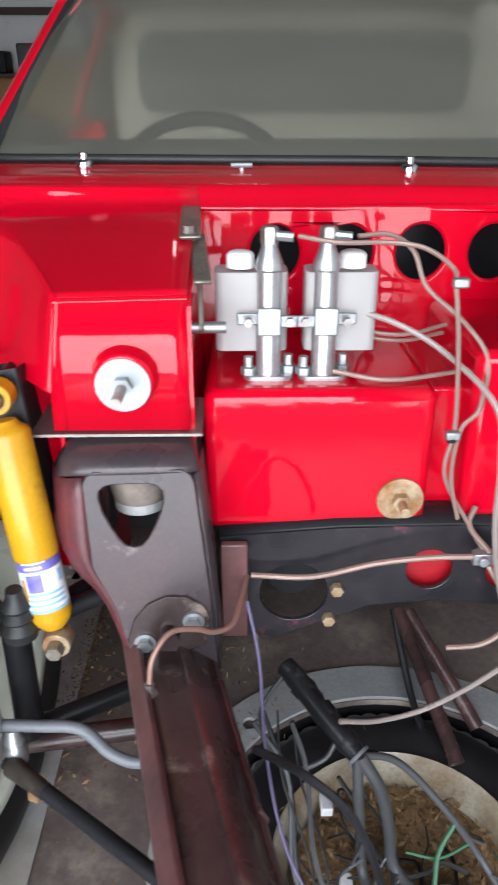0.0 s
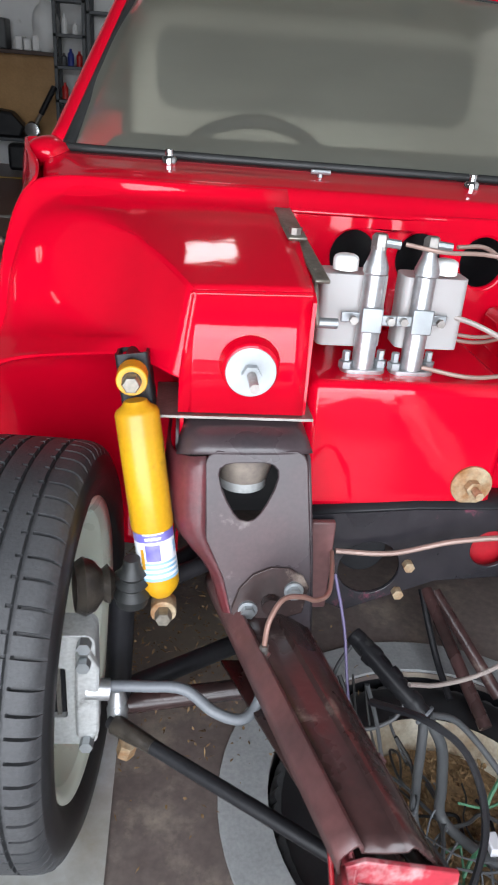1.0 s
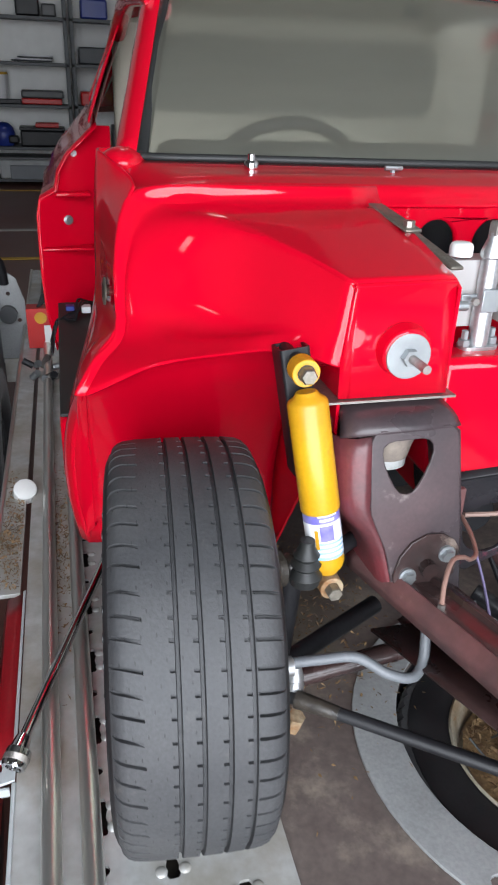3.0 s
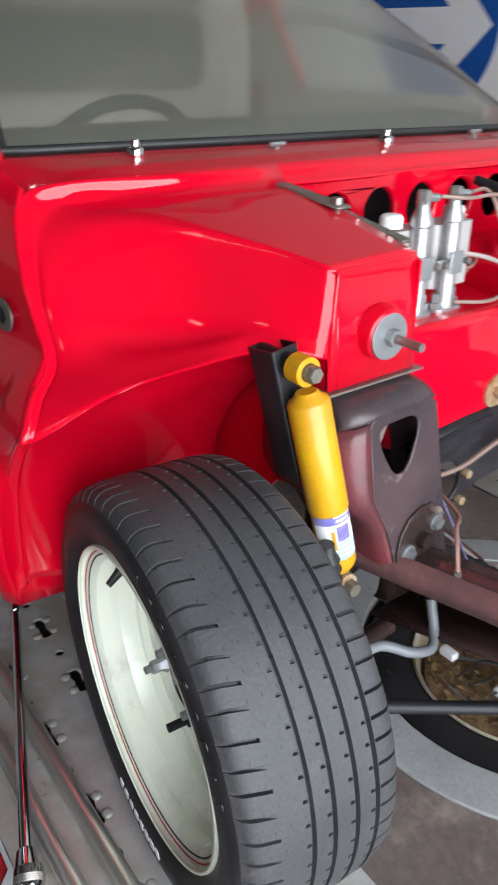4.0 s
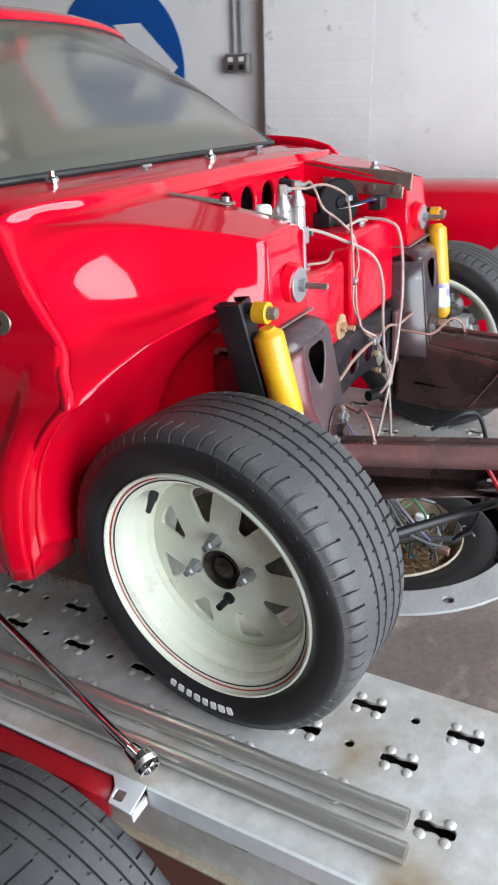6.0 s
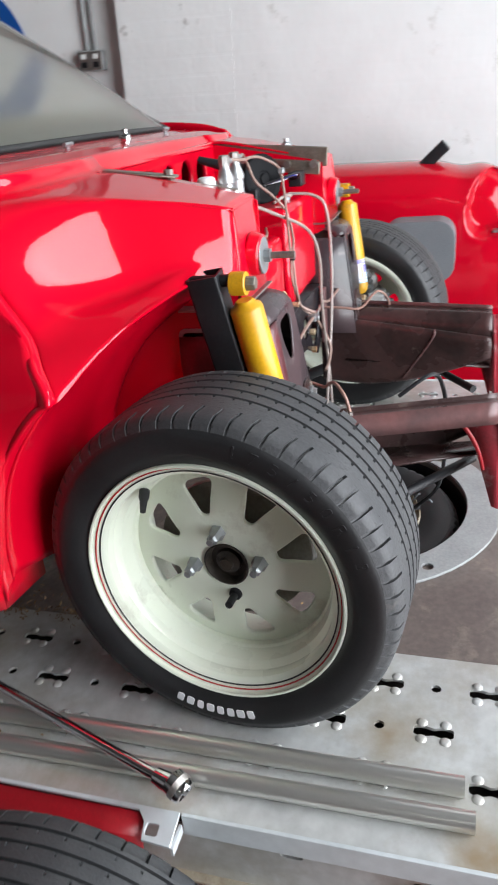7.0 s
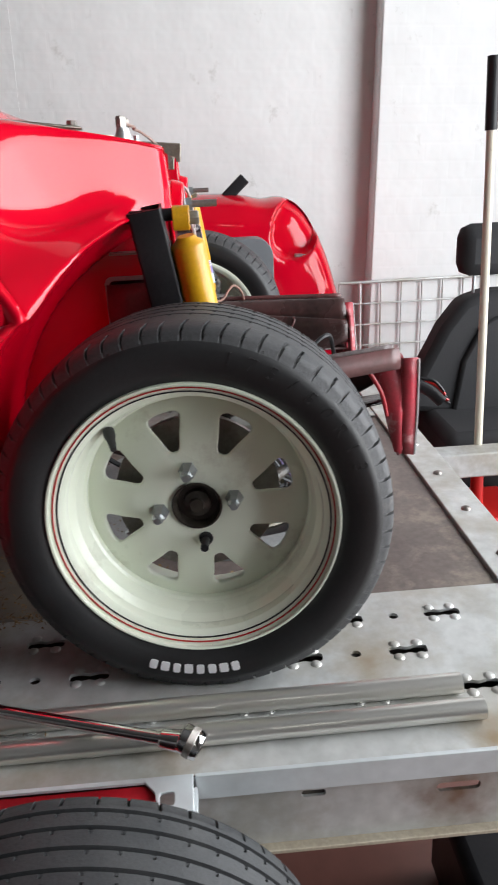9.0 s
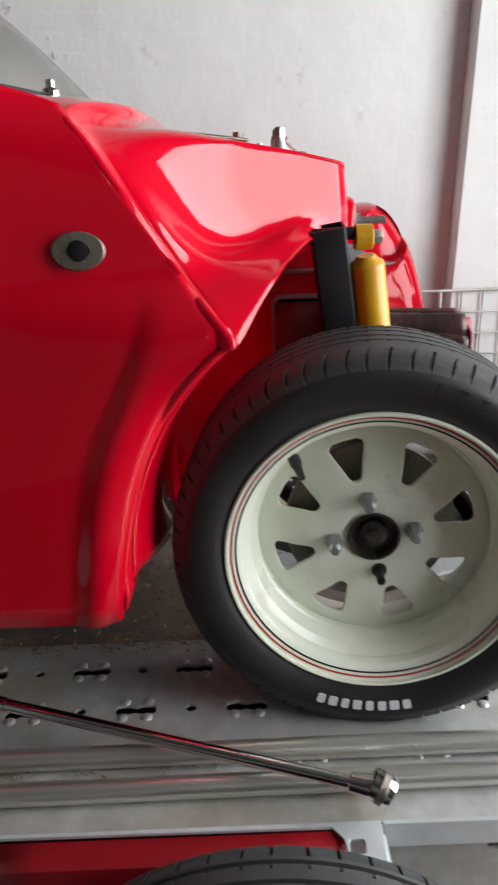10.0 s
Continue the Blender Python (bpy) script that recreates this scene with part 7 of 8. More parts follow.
carton = thing("carton", (-0.80, 2.0, 0.0), "small red carton with a yellow disc and a white slip", "box")
part("carton_body", one_box((-0.86, 1.96, 0.0), (-0.76, 2.03, 0.15), None), REDPLASTIC, carton, bevel=0.002)
part("printed_disc", lathe(bmesh.new(), [(0, 0.001), (0.022, 0.001), (0.022, 0)], axis_matrix((-0.81, 1.9595, 0.115), (0, -1, 0)), 20), YELLOW, carton)
part("paper_slip", one_box((-0.80, 1.945, 0.002), (-0.76, 1.949, 0.09)), WHITE, carton)
bm = bmesh.new()
for k in range(5):
    hose(bm, [(-0.82, 1.98, 0.15), (-0.77, 1.97, 0.18 + 0.01 * k), (-0.70 + 0.02 * k, 1.95, 0.17), (-0.66, 1.93 + 0.02 * k, 0.10)], 0.003, 6, 6)
part("loose_wire", bm, BLACK, carton)
parts_heap = thing("bolt_heap", (-0.80, 1.62, 0), "small heap of greasy bolts and brackets on the track", "parts")
for k in range(9):
    p = Vector((rng.uniform(-0.84, -0.77), rng.uniform(1.55, 1.75), 0.014))
    part("bolt", rod(bmesh.new(), p, p + Vector((rng.uniform(-0.04, 0.04), rng.uniform(-0.04, 0.04), rng.uniform(0.0, 0.03))), 0.012, 8), rng.choice([STEEL, BLACK, ZINC]), parts_heap)

stand = thing("winch_plate", (-0.93, 2.3, -0.12), "grey steel plate with a bent black handle beside the trailer", "winch")
bm = bmesh.new()
plate(bm, [(-0.075, -0.16), (0.075, -0.16), (0.072, 0.10), (0.045, 0.19), (0.015, 0.215), (-0.02, 0.215), (-0.05, 0.18), (-0.072, 0.08)], Matrix(((1, 0, 0, -0.95), (0, 0, -1, 2.28), (0, 1, 0, 0.0), (0, 0, 0, 1))), 0.006,
      [circle(0.008, 10, -0.04, 0.02), circle(0.008, 10, 0.045, 0.02), circle(0.008, 10, -0.035, 0.07), circle(0.008, 10, 0.01, 0.13)])
part("plate", bm, RING, stand, bevel=0.001)
part("hub", rod(bmesh.new(), (-0.945, 2.27, 0.05), (-0.945, 2.24, 0.05), 0.035, 20), DARKPLASTIC, stand)
part("handle", hose(bmesh.new(), [(-0.95, 2.27, 0.17), (-0.955, 2.26, 0.24), (-0.975, 2.25, 0.275), (-1.03, 2.24, 0.29), (-1.09, 2.23, 0.292)], 0.018, 12, 6), BLACK, stand, "bent black handle")
part("handle_end", rod(bmesh.new(), (-1.088, 2.23, 0.292), (-1.10, 2.228, 0.292), 0.0185, 14), COPPER, stand)
part("foot", one_box((-0.98, 2.26, -0.24), (-0.90, 2.31, -0.14)), GALV, stand)

# ---- things round the trailer ----
# front clip standing on edge beside the wall
clip = thing("front_clip", (1.45, -0.1, -0.5), "red fibreglass front clip with an empty headlamp pod by the wall", "car panel")
rows = []
for y, zt, xx in ((0.55, 0.560, 0.0), (0.25, 0.570, 0.0), (0.0, 0.566, 0.0), (-0.17, 0.560, 0.0), (-0.27, 0.540, 0.0), (-0.36, 0.540, 0.0), (-0.44, 0.485, 0.01), (-0.51, 0.350, 0.02), (-0.565, 0.175, 0.04), (-0.61, 0.02, 0.06), (-0.65, -0.12, 0.08), (-0.66, -0.30, 0.10)):
    rows.append([(1.78 + xx, y, zt - 0.06), (1.62 + xx, y, zt - 0.012), (1.48 + xx, y, zt), (1.38 + xx, y, zt - 0.018), (1.325 + xx, y, zt - 0.07), (1.30 + xx, y + 0.005, zt - 0.16), (1.295 + xx, y + 0.015, min(zt - 0.3, 0.1)), (1.31 + xx, y + 0.03, -0.25), (1.33 + xx, y + 0.05, -0.505)])
bm = skin(bmesh.new(), rows, 16, 14)
# headlamp recess pressed into the side, deepest towards the back
MOUTH_Y, MOUTH_Z, MOUTH_A, MOUTH_B = -0.392, 0.432, 0.098, 0.112
for v in bm.verts:
    if v.co.x > 1.47:
        continue
    dy, dz = (v.co.y - MOUTH_Y + 0.18 * (v.co.z - MOUTH_Z)) / MOUTH_A, (v.co.z - MOUTH_Z) / MOUTH_B
    rho = (abs(dy) ** 2.4 + abs(dz) ** 2.4) ** (1 / 2.4)
    t = max(0.0, min(1.0, (1.0 - rho) / 0.16))
    v.co.x += 0.075 * t * t * (3 - 2 * t)
clip_shell = part("shell", bm, RED, clip, "red shell with a recess for the headlamp", smooth=70, solid=0.004)
part("recess_strip", one_box((1.322, -0.462, 0.328), (1.368, -0.385, 0.338)), ALLOY, clip_shell, "bright strip along the foot of the recess", bevel=0.003)
bm = one_box((-0.03, -0.052, -0.021), (0.03, 0.052, 0.021), Matrix.Translation((1.46, -0.178, 0.583)) @ pose(0, 0, 0, -42, 0, 0))
part("rubber_block", bm, BLACK, clip, "black block on the panel's edge", bevel=0.004)

seatback = thing("grey_seat", (1.02, -0.18, -0.5), "grey vinyl headrest on a red stand behind the wheel", "seat")
bm = bmesh.new()
plate(bm, rounded(0.225, 0.19, 0.055, -0.155, 0.342, 6), Matrix(((0, 0, 1, 0.96), (1, 0, 0, 0), (0, 1, 0, 0), (0, 0, 0, 1))), 0.11)
part("cushion", bm, GREYPLASTIC, seatback, "grey padded vinyl cushion", smooth=50, bevel=0.025)
part("post", rod(bmesh.new(), (1.01, -0.225, -0.50), (1.01, -0.225, 0.27), 0.011, 14), LABELWHITE, seatback, "pale post")
part("post", rod(bmesh.new(), (1.03, -0.10, -0.50), (1.03, -0.10, 0.27), 0.011, 14), LABELWHITE, seatback)
part("foot", one_box((0.93, -0.30, -0.52), (1.11, -0.03, -0.47)), BLACK, seatback, bevel=0.01)

panel = thing("wire_mesh_panel", (1.86, -1.3, -0.45), "galvanised wire mesh panel leaning by the wall", "mesh panel")
for k in range(13):
    y = -0.655 - 0.097 * k
    part("wire", rod(bmesh.new(), (1.86, y, -0.47), (1.86, y, 0.135), 0.004 if k not in (1,) else 0.008, 8), GALV, panel)
for k in range(7):
    z = 0.135 - 0.098 * k
    part("wire", rod(bmesh.new(), (1.856, -0.655, z), (1.856, -1.82, z), 0.004 if k else 0.007, 8), GALV, panel)

seat = thing("bucket_chair", (1.05, -1.15, -0.5), "black fabric car seat with a headrest", "seat")
bm = bmesh.new()
back = [(0.70, -0.20), (0.76, -0.10), (0.86, 0.10), (0.93, 0.19), (1.02, 0.215), (1.25, 0.215), (1.34, 0.18), (1.40, 0.05), (1.42, -0.30)]
plate(bm, [(-y, z) for y, z in back], Matrix(((0, 0, 1, 0.98), (1, 0, 0, 0), (0, 1, 0, 0), (0, 0, 0, 1))), 0.13)
part("backrest", bm, FABRIC, seat, bevel=0.03)
bm = bmesh.new()
plate(bm, [(-y, z) for y, z in ((0.90, -0.22), (0.93, -0.02), (0.99, 0.10), (1.05, 0.13), (1.22, 0.13), (1.29, 0.09), (1.31, -0.25))], Matrix(((0, 0, 1, 0.962), (1, 0, 0, 0), (0, 1, 0, 0), (0, 0, 0, 1))), 0.03)
part("seat_panel", bm, FABRIC, seat, "padded centre panel", bevel=0.012)
part("headrest", one_box((0.99, -1.16, 0.265), (1.10, -0.915, 0.44)), FABRIC, seat, bevel=0.045)
for y in (-0.98, -1.10):
    part("headrest_post", rod(bmesh.new(), (1.045, y, 0.19), (1.045, y, 0.30), 0.006, 8), ZINC, seat)
part("cushion", one_box((0.70, -1.42, -0.36), (1.15, -0.80, -0.2)), FABRIC, seat, bevel=0.04)
part("seat_base", one_box((0.75, -1.38, -0.505), (1.12, -0.84, -0.36)), BLACK, seat, bevel=0.01)

pole = thing("prop_stand", (0.60, -0.85, -0.48), "tall white-painted steel pole with a black grip on a red foot", "pole")
part("pole", rod(bmesh.new(), (0.60, -0.862, -0.30), (0.60, -0.830, 0.88), 0.0125, 18), material("chipped_cream_paint", (0.62, 0.58, 0.48), 0.45, second=(0.55, 0.50, 0.40), scale=10, dirt=(0.12, 0.07, 0.04), dirt_scale=22, dirt_edge=(0.63, 0.7)), pole, "chipped cream pole")
part("grip", rod(bmesh.new(), (0.60, -0.834, 0.72), (0.60, -0.829, 0.90), 0.0165, 16), BLACK, pole, "black rubber grip")
part("socket", rod(bmesh.new(), (0.60, -0.868, -0.40), (0.60, -0.861, -0.27), 0.020, 16), REDPLASTIC, pole, "red socket")
part("foot", one_box((0.48, -1.00, -0.49), (0.74, -0.76, -0.40)), REDPLASTIC, pole, "red jack body", bevel=0.02)
part("wheel", rod(bmesh.new(), (0.46, -0.82, -0.455), (0.48, -0.82, -0.455), 0.035, 18), BLACK, pole)
cable = thing("frayed_cable", (-0.25, -0.42, 0.21), "stub of frayed black cable with red strands", "cable")
part("cable", hose(bmesh.new(), [(-0.215, -0.374, 0.27), (-0.222, -0.40, 0.275), (-0.23, -0.43, 0.262), (-0.236, -0.452, 0.242)], 0.013, 10), BLACK, cable)
for k in range(5):
    part("strand", hose(bmesh.new(), [(-0.225, -0.41, 0.285 - 0.004 * k), (-0.234, -0.436, 0.280 - 0.006 * k), (-0.243, -0.452 - 0.003 * k, 0.262 - 0.006 * k)], 0.003, 6), REDPLASTIC if k % 2 else BLACK, cable)
bottle = thing("cleaner_bottle", (-0.80, -0.62, -0.54), "blue and white plastic bottle lying on the floor", "bottle")
part("bottle_body", rod(bmesh.new(), (-0.95, -0.60, -0.495), (-0.78, -0.62, -0.495), 0.045, 20), BLUEPLASTIC, bottle, bevel=0.01)
part("bottle_label", lathe(bmesh.new(), [(0.0455, 0.04), (0.0455, 0.11)], axis_matrix((-0.95, -0.60, -0.495), (0.17, -0.02, 0)), 20), LABELWHITE, bottle)
jack = thing("scissor_jack", (-0.72, -0.50, -0.5), "greasy black steel jack under the trailer edge", "jack")
part("jack_body", one_box((-0.80, -0.56, -0.52), (-0.55, -0.36, -0.34)), BLACK, jack, bevel=0.02)
part("jack_screw", rod(bmesh.new(), (-0.76, -0.48, -0.34), (-0.76, -0.48, -0.27), 0.018, 12), ALLOY, jack)
part("jack_cap", rod(bmesh.new(), (-0.76, -0.48, -0.275), (-0.76, -0.48, -0.262), 0.026, 6), STEEL, jack)

# ---- things on the walls and along the back ----
TUBE_LIGHT = bpy.data.materials.new("lit_diffuser")
TUBE_LIGHT.use_nodes = True
TUBE_LIGHT.node_tree.nodes["Principled BSDF"].inputs["Emission Color"].default_value = (1.0, 0.97, 0.92, 1)
TUBE_LIGHT.node_tree.nodes["Principled BSDF"].inputs["Emission Strength"].default_value = 9.0
for x0, y0, x1, y1 in ((-0.45, 6.2, 0.15, 6.8), (-7.35, -1.5, -7.15, -0.3), (-6.95, -1.5, -6.75, -0.3)):
    lamp = thing("ceiling_light", ((x0 + x1) / 2, (y0 + y1) / 2, 5.6), "lit ceiling light with a white diffuser in a grey tray", "light", "ceiling lights", frame_of=ID)
    part("tray", one_box((x0 - 0.03, y0 - 0.03, 5.53), (x1 + 0.03, y1 + 0.03, 5.6)), RING, lamp, bevel=0.005)
    part("diffuser", one_box((x0, y0, 5.515), (x1, y1, 5.529)), TUBE_LIGHT, lamp, bevel=0.003)
sign = thing("road_sign", (2.095, 2.17, 1.51), "round blue road sign with a white arrow fixed to the wall", "sign", frame_of=ID)
sm = Matrix(((0, 0, -1, 2.095), (-1, 0, 0, 2.17), (0, 1, 0, 1.51), (0, 0, 0, 1)))
bm = bmesh.new()
plate(bm, circle(0.41, 56), sm, 0.004)
part("disc", bm, BLUE, sign, bevel=0.001)
bm = bmesh.new()
plate(bm, [(-0.33, -0.075), (0.12, -0.075), (-0.01, -0.205), (0.16, -0.205), (0.372, 0.0), (0.16, 0.205), (-0.01, 0.205), (0.12, 0.075), (-0.33, 0.075)], Matrix.Translation((-0.0045, 0, 0)) @ sm, 0.001)
part("arrow", bm, SIGNWHITE, sign, "white arrow")
outlet = thing("wall_socket", (2.09, 1.44, 1.505), "grey metal double wall socket with conduit above", "socket", frame_of=ID)
part("box", one_box((2.055, 1.375, 1.470), (2.098, 1.505, 1.555)), RING, outlet, bevel=0.008)
part("face_plate", one_box((2.050, 1.38, 1.475), (2.0555, 1.50, 1.550)), STEEL, outlet, bevel=0.002)
for y in (1.41, 1.47):
    part("rocker", one_box((2.046, y - 0.012, 1.520), (2.0505, y + 0.012, 1.540)), WHITE, outlet, "white rocker switch")
    part("socket_hole", one_box((2.0475, y - 0.014, 1.485), (2.0505, y + 0.014, 1.507)), BLACK, outlet)
for y in (1.42, 1.46):
    part("conduit", rod(bmesh.new(), (2.082, y, 1.555), (2.082, y, 3.9), 0.010, 12), RING, outlet, "grey conduit")


def shelf_unit(x0, x1, y0, y1, levels, height, name, label):
    unit = thing(name, (x0, y0, 0.0), label, "shelving", "shelving along the back wall", frame_of=ID)
    for x in (x0, x1):
        for y in (y0, y1):
            part("upright", one_box((x - 0.02, y - 0.02, 0), (x + 0.02, y + 0.02, height)), SHELFSTEEL, unit, bevel=0.003)
    for z in levels:
        part("shelf", one_box((x0 - 0.02, y0 - 0.02, z - 0.035), (x1 + 0.02, y1 + 0.02, z)), SHELFSTEEL, unit, bevel=0.003)
    return unit


LEVELS = (0.08, 0.44, 0.90, 1.34, 1.80, 2.25)
shelf_unit(-1.49, -0.53, 8.95, 9.35, LEVELS, 2.5, "steel_shelving", "tall dark steel shelving with boxes and tools on it")
shelf_unit(-0.46, 0.50, 8.95, 9.35, LEVELS, 2.5, "steel_shelving", "tall dark steel shelving beside the first one")
shelf_unit(-1.88, -1.55, 9.00, 9.35, (0.1, 0.5, 0.86, 1.22, 1.55, 1.9), 2.5, "steel_shelving", "narrow dark steel shelving with small bottles")
single("backing_panel", one_box((-1.50, 9.375, 0.05), (-0.52, 9.39, 2.5)), WHITE, "pale board behind the shelves", "panel", (-1.0, 9.38, 0.0), frame_of=ID)


def goods(name, lo, hi, mat, label, category, lid=None, handle=False):
    base = ((lo[0] + hi[0]) / 2, (lo[1] + hi[1]) / 2, lo[2])
    ob = thing(name, base, label, category, frame_of=ID)
    part("body", one_box(lo, hi), mat, ob, bevel=min(0.02, 0.2 * min(hi[k] - lo[k] for k in range(3))))
    if lid is not None:
        part("lid", one_box((lo[0] - 0.008, lo[1] - 0.008, hi[2] + 0.001), (hi[0] + 0.008, hi[1] + 0.008, hi[2] + 0.03)), lid, ob, bevel=0.005)
    if handle:
        part("handle", hose(bmesh.new(), [(lo[0] + 0.1, base[1], hi[2] + 0.005), (base[0], base[1], hi[2] + 0.05), (hi[0] - 0.1, base[1], hi[2] + 0.005)], 0.01), BLACK, ob)
    return ob


def pail(name, x, y, z, r, h, mat, label, rim_mat=None):
    ob = thing(name, (x, y, z), label, "bucket", frame_of=ID)
    part("pail", lathe(bmesh.new(), [(0, z), (r * 0.88, z), (r, z + h), (r * 0.97, z + h), (r * 0.9, z + h * 0.93), (0, z + h * 0.92)], Matrix.Translation((x, y, 0)), 28), mat, ob)
    part("rim", lathe(bmesh.new(), [(r * 1.0, z + h * 0.92), (r * 1.04, z + h * 0.92), (r * 1.04, z + h), (r * 1.0, z + h)], Matrix.Translation((x, y, 0)), 28, closed=True), rim_mat or mat, ob)
    return ob


goods("storage_crate", (-1.40, 8.90, 0.081), (-0.60, 9.30, 0.30), RING, "grey plastic storage crate with a black frame", "crate", DARKPLASTIC)
goods("storage_crate", (-1.28, 8.86, 0.081), (-0.62, 8.895, 0.24), GREYPLASTIC, "smaller grey plastic crate in front", "crate")
goods("tool_box", (-1.13, 8.97, 0.441), (-0.62, 9.30, 0.62), BLACK, "black plastic tool box", "tool box", BLACK, True)
goods("tool_box", (-0.95, 9.0, 0.652), (-0.68, 9.2, 0.70), REDPLASTIC, "red plastic tray on the tool box", "tray")
helmet = thing("crash_helmet", (-1.33, 9.12, 0.441), "shiny blue crash helmet", "helmet", frame_of=ID)
part("helmet_shell", lathe(bmesh.new(), [(0.11, 0.441), (0.135, 0.50), (0.138, 0.57), (0.115, 0.64), (0.07, 0.685), (0, 0.70)], Matrix.Translation((-1.33, 9.12, 0)), 28), BLUEPLASTIC, helmet)
part("visor", one_box((-1.27, 8.985, 0.47), (-1.15, 9.05, 0.56)), BLACK, helmet, bevel=0.02)
pail("bucket", -1.36, 9.1, 0.901, 0.14, 0.33, LABELWHITE, "clear plastic bucket with a yellow rim", YELLOWLINE)
goods("drill_case", (-1.08, 9.0, 0.901), (-0.62, 9.25, 0.965), REDPLASTIC, "red and white tool case", "case")
goods("drill_case", (-1.40, 8.93, 0.901), (-1.08, 8.98, 0.955), BLACK, "flat black case with silver edge", "case")
goods("drill_case", (-1.08, 9.0, 0.967), (-0.60, 9.25, 1.05), DARKPLASTIC, "dark green tool case", "case")
coil = thing("coiled_lead", (-0.95, 9.1, 1.341), "coiled grey extension lead", "cable", frame_of=ID)
for k in range(4):
    part("loop", lathe(bmesh.new(), [(0.17 - 0.012 * k + 0.009 * math.cos(a), 1.355 + 0.017 * k + 0.009 * math.sin(a)) for a in [math.pi / 3 * i for i in range(6)]], Matrix.Translation((-0.93 + 0.02 * k, 9.1, 0)) @ Matrix.Diagonal((1.3, 0.7, 1, 1)), 28, closed=True), LABELWHITE if k % 2 else DARKPLASTIC, coil)
goods("tool_bag", (-1.06, 8.97, 1.801), (-0.80, 9.25, 2.02), BLACK, "black fabric tool bag", "bag")
goods("tool_bag", (-0.78, 8.97, 1.801), (-0.62, 9.2, 1.93), DARKPLASTIC, "dark angle grinder case", "case")
pail("bucket", -1.66, 8.82, 0.0, 0.19, 0.40, WHITE, "white plastic bucket on the floor", WHITE)
for i, (x, z) in enumerate(((-1.82, 0.501), (-1.74, 0.501), (-1.65, 0.501), (-1.80, 0.861), (-1.70, 0.861), (-1.60, 0.861), (-1.80, 1.221), (-1.72, 1.221), (-1.62, 1.221), (-1.78, 1.551), (-1.66, 1.551))):
    ob = thing("bottle", (x, 9.1, z), "small workshop bottle on the narrow shelving", "bottle", "bottles", frame_of=ID)
    h = (0.16, 0.2, 0.13, 0.18)[i % 4]
    part("bottle_body", lathe(bmesh.new(), [(0, z), (0.035, z), (0.037, z + h * 0.7), (0.015, z + h * 0.85), (0.015, z + h), (0, z + h)], Matrix.Translation((x, 9.1, 0)), 14), (WHITE, DARKPLASTIC, BLUEPLASTIC, REDPLASTIC, WHITE)[i % 5], ob)
for i, (x, z, w, h) in enumerate(((-0.40, 0.441, 0.3, 0.2), (-0.05, 0.441, 0.35, 0.25), (-0.40, 0.901, 0.25, 0.15), (-0.1, 0.901, 0.3, 0.22), (-0.4, 1.341, 0.4, 0.18), (0.1, 1.341, 0.25, 0.2), (-0.35, 1.801, 0.3, 0.2))):
    goods("storage_box", (x, 9.0, z), (x + w, 9.28, z + h), (BLUEPLASTIC, DARKPLASTIC, REDPLASTIC, DARKPLASTIC, SHELFSTEEL, DARKPLASTIC, BLUEPLASTIC)[i], "dark storage box on the far shelving", "box")

single("plywood_panel", one_box((-3.9, 9.42, 0.40), (-1.93, 9.45, 1.30)), WOOD, "yellow-brown plywood panel against the back wall", "panel", (-2.9, 9.43, 0.4), frame_of=ID, bevel=0.003)
bench = thing("workbench", (-2.9, 9.2, 0.0), "dark low workbench along the back wall", "bench", frame_of=ID)
part("bench_top", one_box((-3.9, 8.98, 0.36), (-1.95, 9.41, 0.40)), SHELFSTEEL, bench, bevel=0.004)
for x in (-3.86, -1.99):
    part("leg", one_box((x - 0.03, 9.02, 0), (x + 0.03, 9.38, 0.36)), SHELFSTEEL, bench)
ledge = thing("wall_shelf", (-2.9, 9.3, 1.30), "dark wooden wall shelf above the plywood", "shelf", frame_of=ID)
part("board", one_box((-3.9, 9.15, 1.305), (-1.93, 9.69, 1.345)), material("dark_wood", (0.07, 0.04, 0.03), 0.6), ledge, bevel=0.003)
part("upper_rail", one_box((-3.9, 9.62, 1.98), (-1.93, 9.69, 2.06)), bpy.data.materials["dark_wood"], ledge)
for x in (-3.6, -2.2):
    part("shelf_bracket", one_box((x, 9.46, 1.10), (x + 0.03, 9.69, 1.305)), SHELFSTEEL, ledge)
for i, (x, w, h, mat, nm) in enumerate(((-3.75, 0.35, 0.55, BLACK, "speaker"), (-3.15, 0.16, 0.24, BLACK, "speaker"), (-2.85, 0.38, 0.32, DARKPLASTIC, "parts_stack"), (-2.38, 0.09, 0.15, WHITE, "white_tin"), (-2.28, 0.09, 0.13, WHITE, "white_tin"), (-2.18, 0.09, 0.17, WHITE, "white_tin"))):
    goods(nm, (x, 9.2, 1.346), (x + w, 9.5, 1.346 + h), mat, "dark thing stored on the wall shelf" if mat is not WHITE else "small white tin on the wall shelf", "storage")
pl = thing("plastic_sack", (-2.02, 9.3, 1.346), "pale plastic sack stuffed with rags", "sack", frame_of=ID)
bm = bmesh.new()
bmesh.ops.create_icosphere(bm, subdivisions=3, radius=0.2)
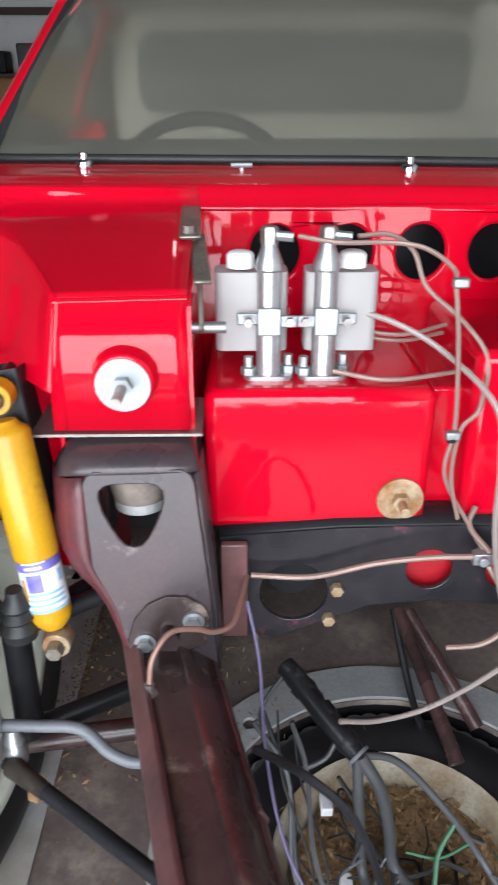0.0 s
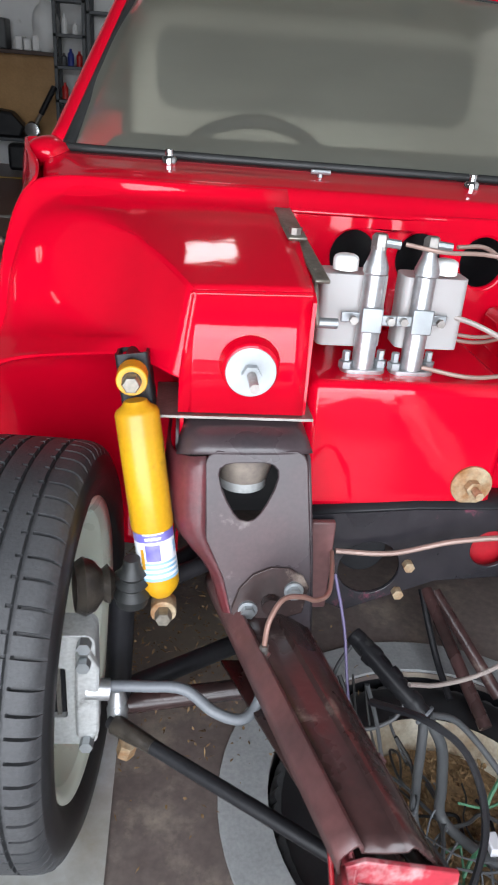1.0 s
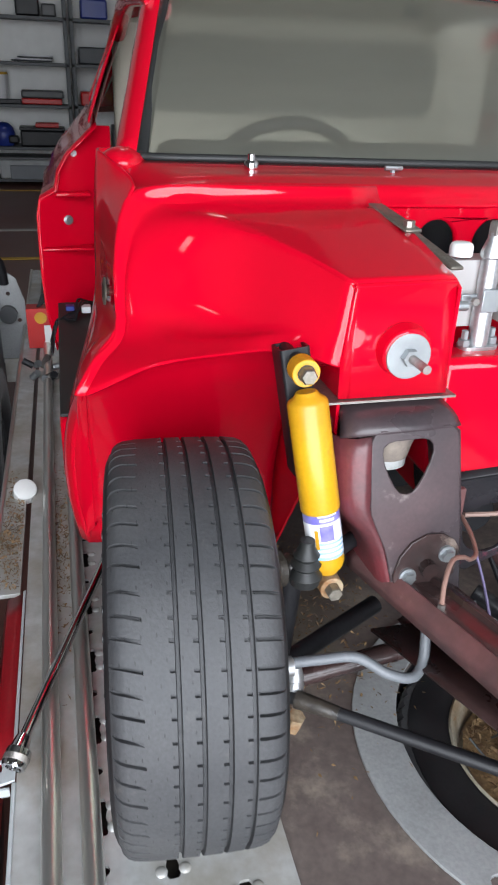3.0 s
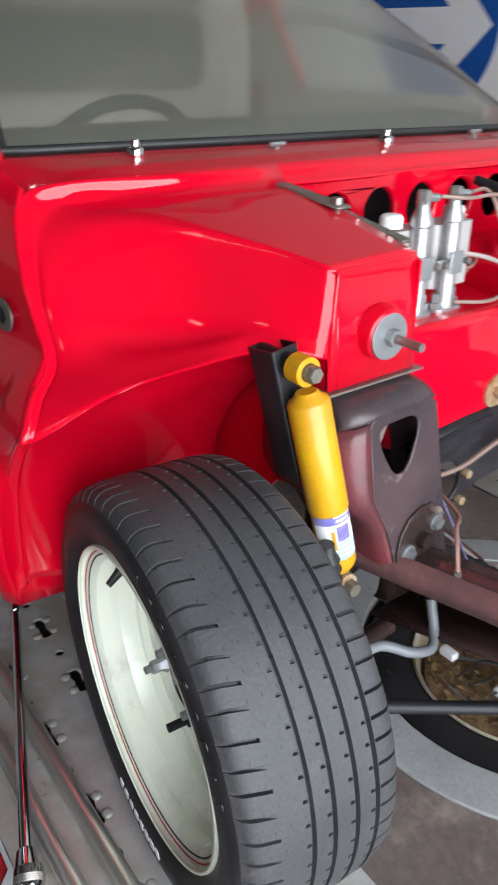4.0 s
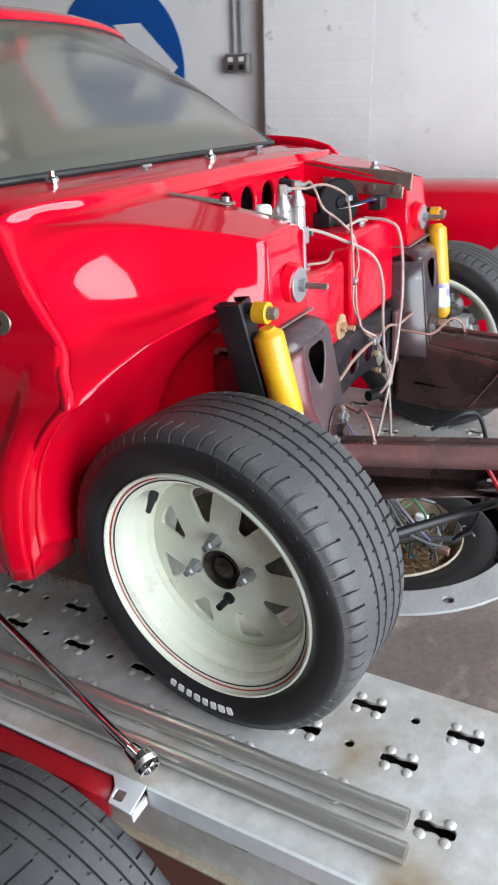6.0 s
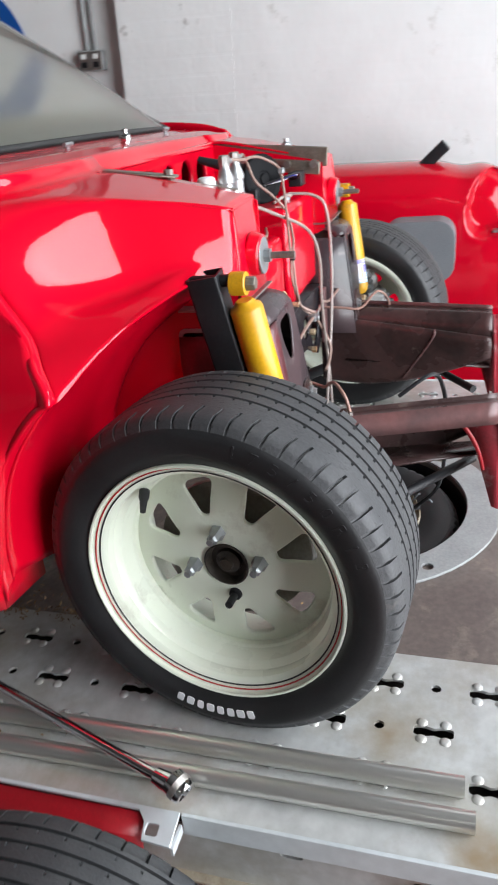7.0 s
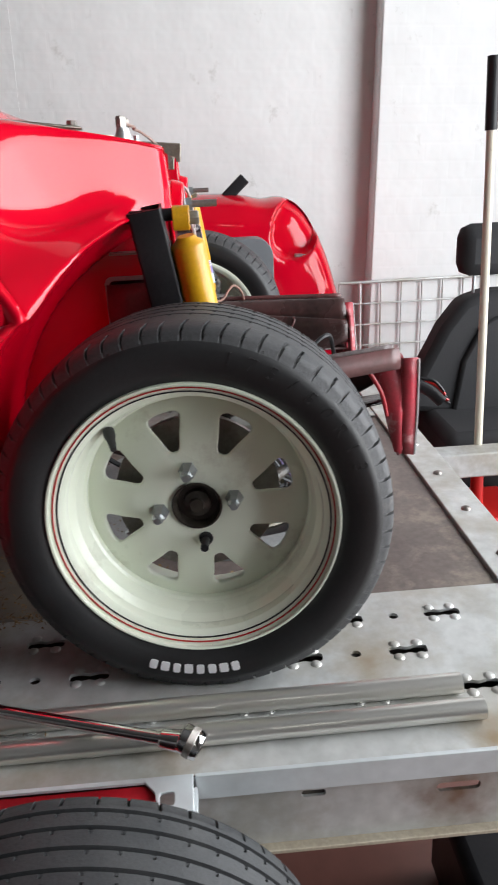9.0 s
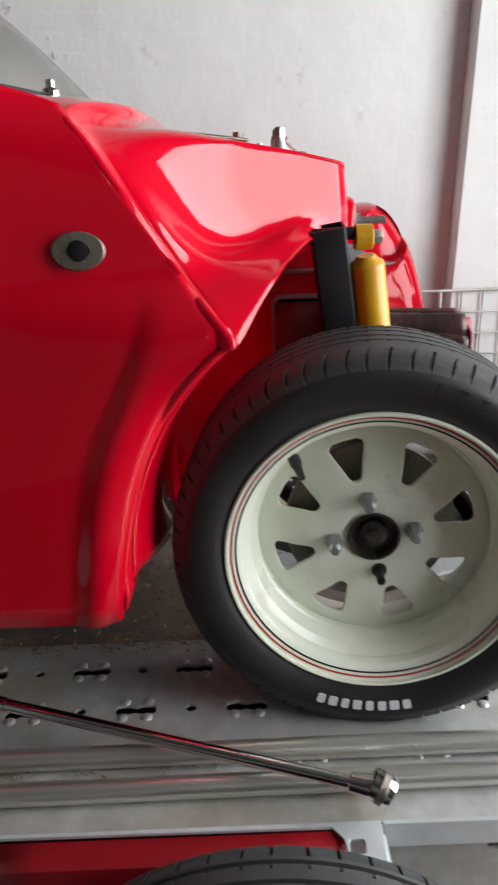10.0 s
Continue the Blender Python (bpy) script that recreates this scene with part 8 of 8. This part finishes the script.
for v in bm.verts:
    v.co = Vector((v.co.x * 0.8, v.co.y * 0.7, v.co.z * 1.4)) * (1 + 0.18 * noise.noise(v.co * 9)) + Vector((-2.02, 9.3, 1.60))
part("sack", bm, WHITE, pl, smooth=80)
scooter = thing("folded_scooter", (-2.2, 8.9, 0.0), "black kick scooter with a round headlight", "scooter", frame_of=ID)
part("stem", rod(bmesh.new(), (-2.38, 8.85, 0.12), (-1.92, 8.80, 0.93), 0.025, 12), BRONZE, scooter)
part("grip", rod(bmesh.new(), (-2.05, 8.81, 0.70), (-1.88, 8.795, 1.0), 0.034, 12), BLACK, scooter)
part("headlight", lathe(bmesh.new(), [(0, 0.03), (0.08, 0.025), (0.095, 0.0), (0.07, -0.08), (0, -0.1)], axis_matrix((-2.16, 8.78, 0.52), (0, -1, 0.1)), 24), CHROME, scooter, "round chrome headlight")
part("deck", one_box((-2.45, 8.72, 0.06), (-1.75, 8.92, 0.36)), BLACK, scooter, bevel=0.04)
case = thing("guitar_case", (-2.75, 9.15, 0.40), "black slanted case lying on the workbench", "case", frame_of=ID)
bm = bmesh.new()
plate(bm, [(-3.15, 0.40), (-2.35, 0.40), (-2.30, 0.52), (-2.45, 0.68), (-2.62, 0.70), (-3.12, 0.52)], Matrix(((1, 0, 0, 0), (0, 0, -1, 9.3), (0, 1, 0, 0), (0, 0, 0, 1))), 0.25)
part("case_shell", bm, BLACK, case, bevel=0.03)
tarp = thing("covered_machine", (-3.3, 7.6, 0.0), "machine under a dark blue-green cover", "machine", frame_of=ID)
bm = bmesh.new()
bmesh.ops.create_icosphere(bm, subdivisions=4, radius=0.5)
for v in bm.verts:
    v.co = Vector((v.co.x * 1.0, v.co.y * 0.9, max(v.co.z, -0.9) * 0.95)) * (1 + 0.08 * noise.noise(v.co * 5)) + Vector((-3.35, 7.6, 0.36))
    v.co.z = max(v.co.z, 0.0)
part("cover", bm, material("dark_cover_cloth", (0.012, 0.02, 0.026), 0.7), tarp, smooth=80)
part("teal_motor", rod(bmesh.new(), (-3.2, 7.55, 0.86), (-2.95, 7.5, 0.86), 0.08, 20), TEAL, tarp, "teal motor housing", bevel=0.01)
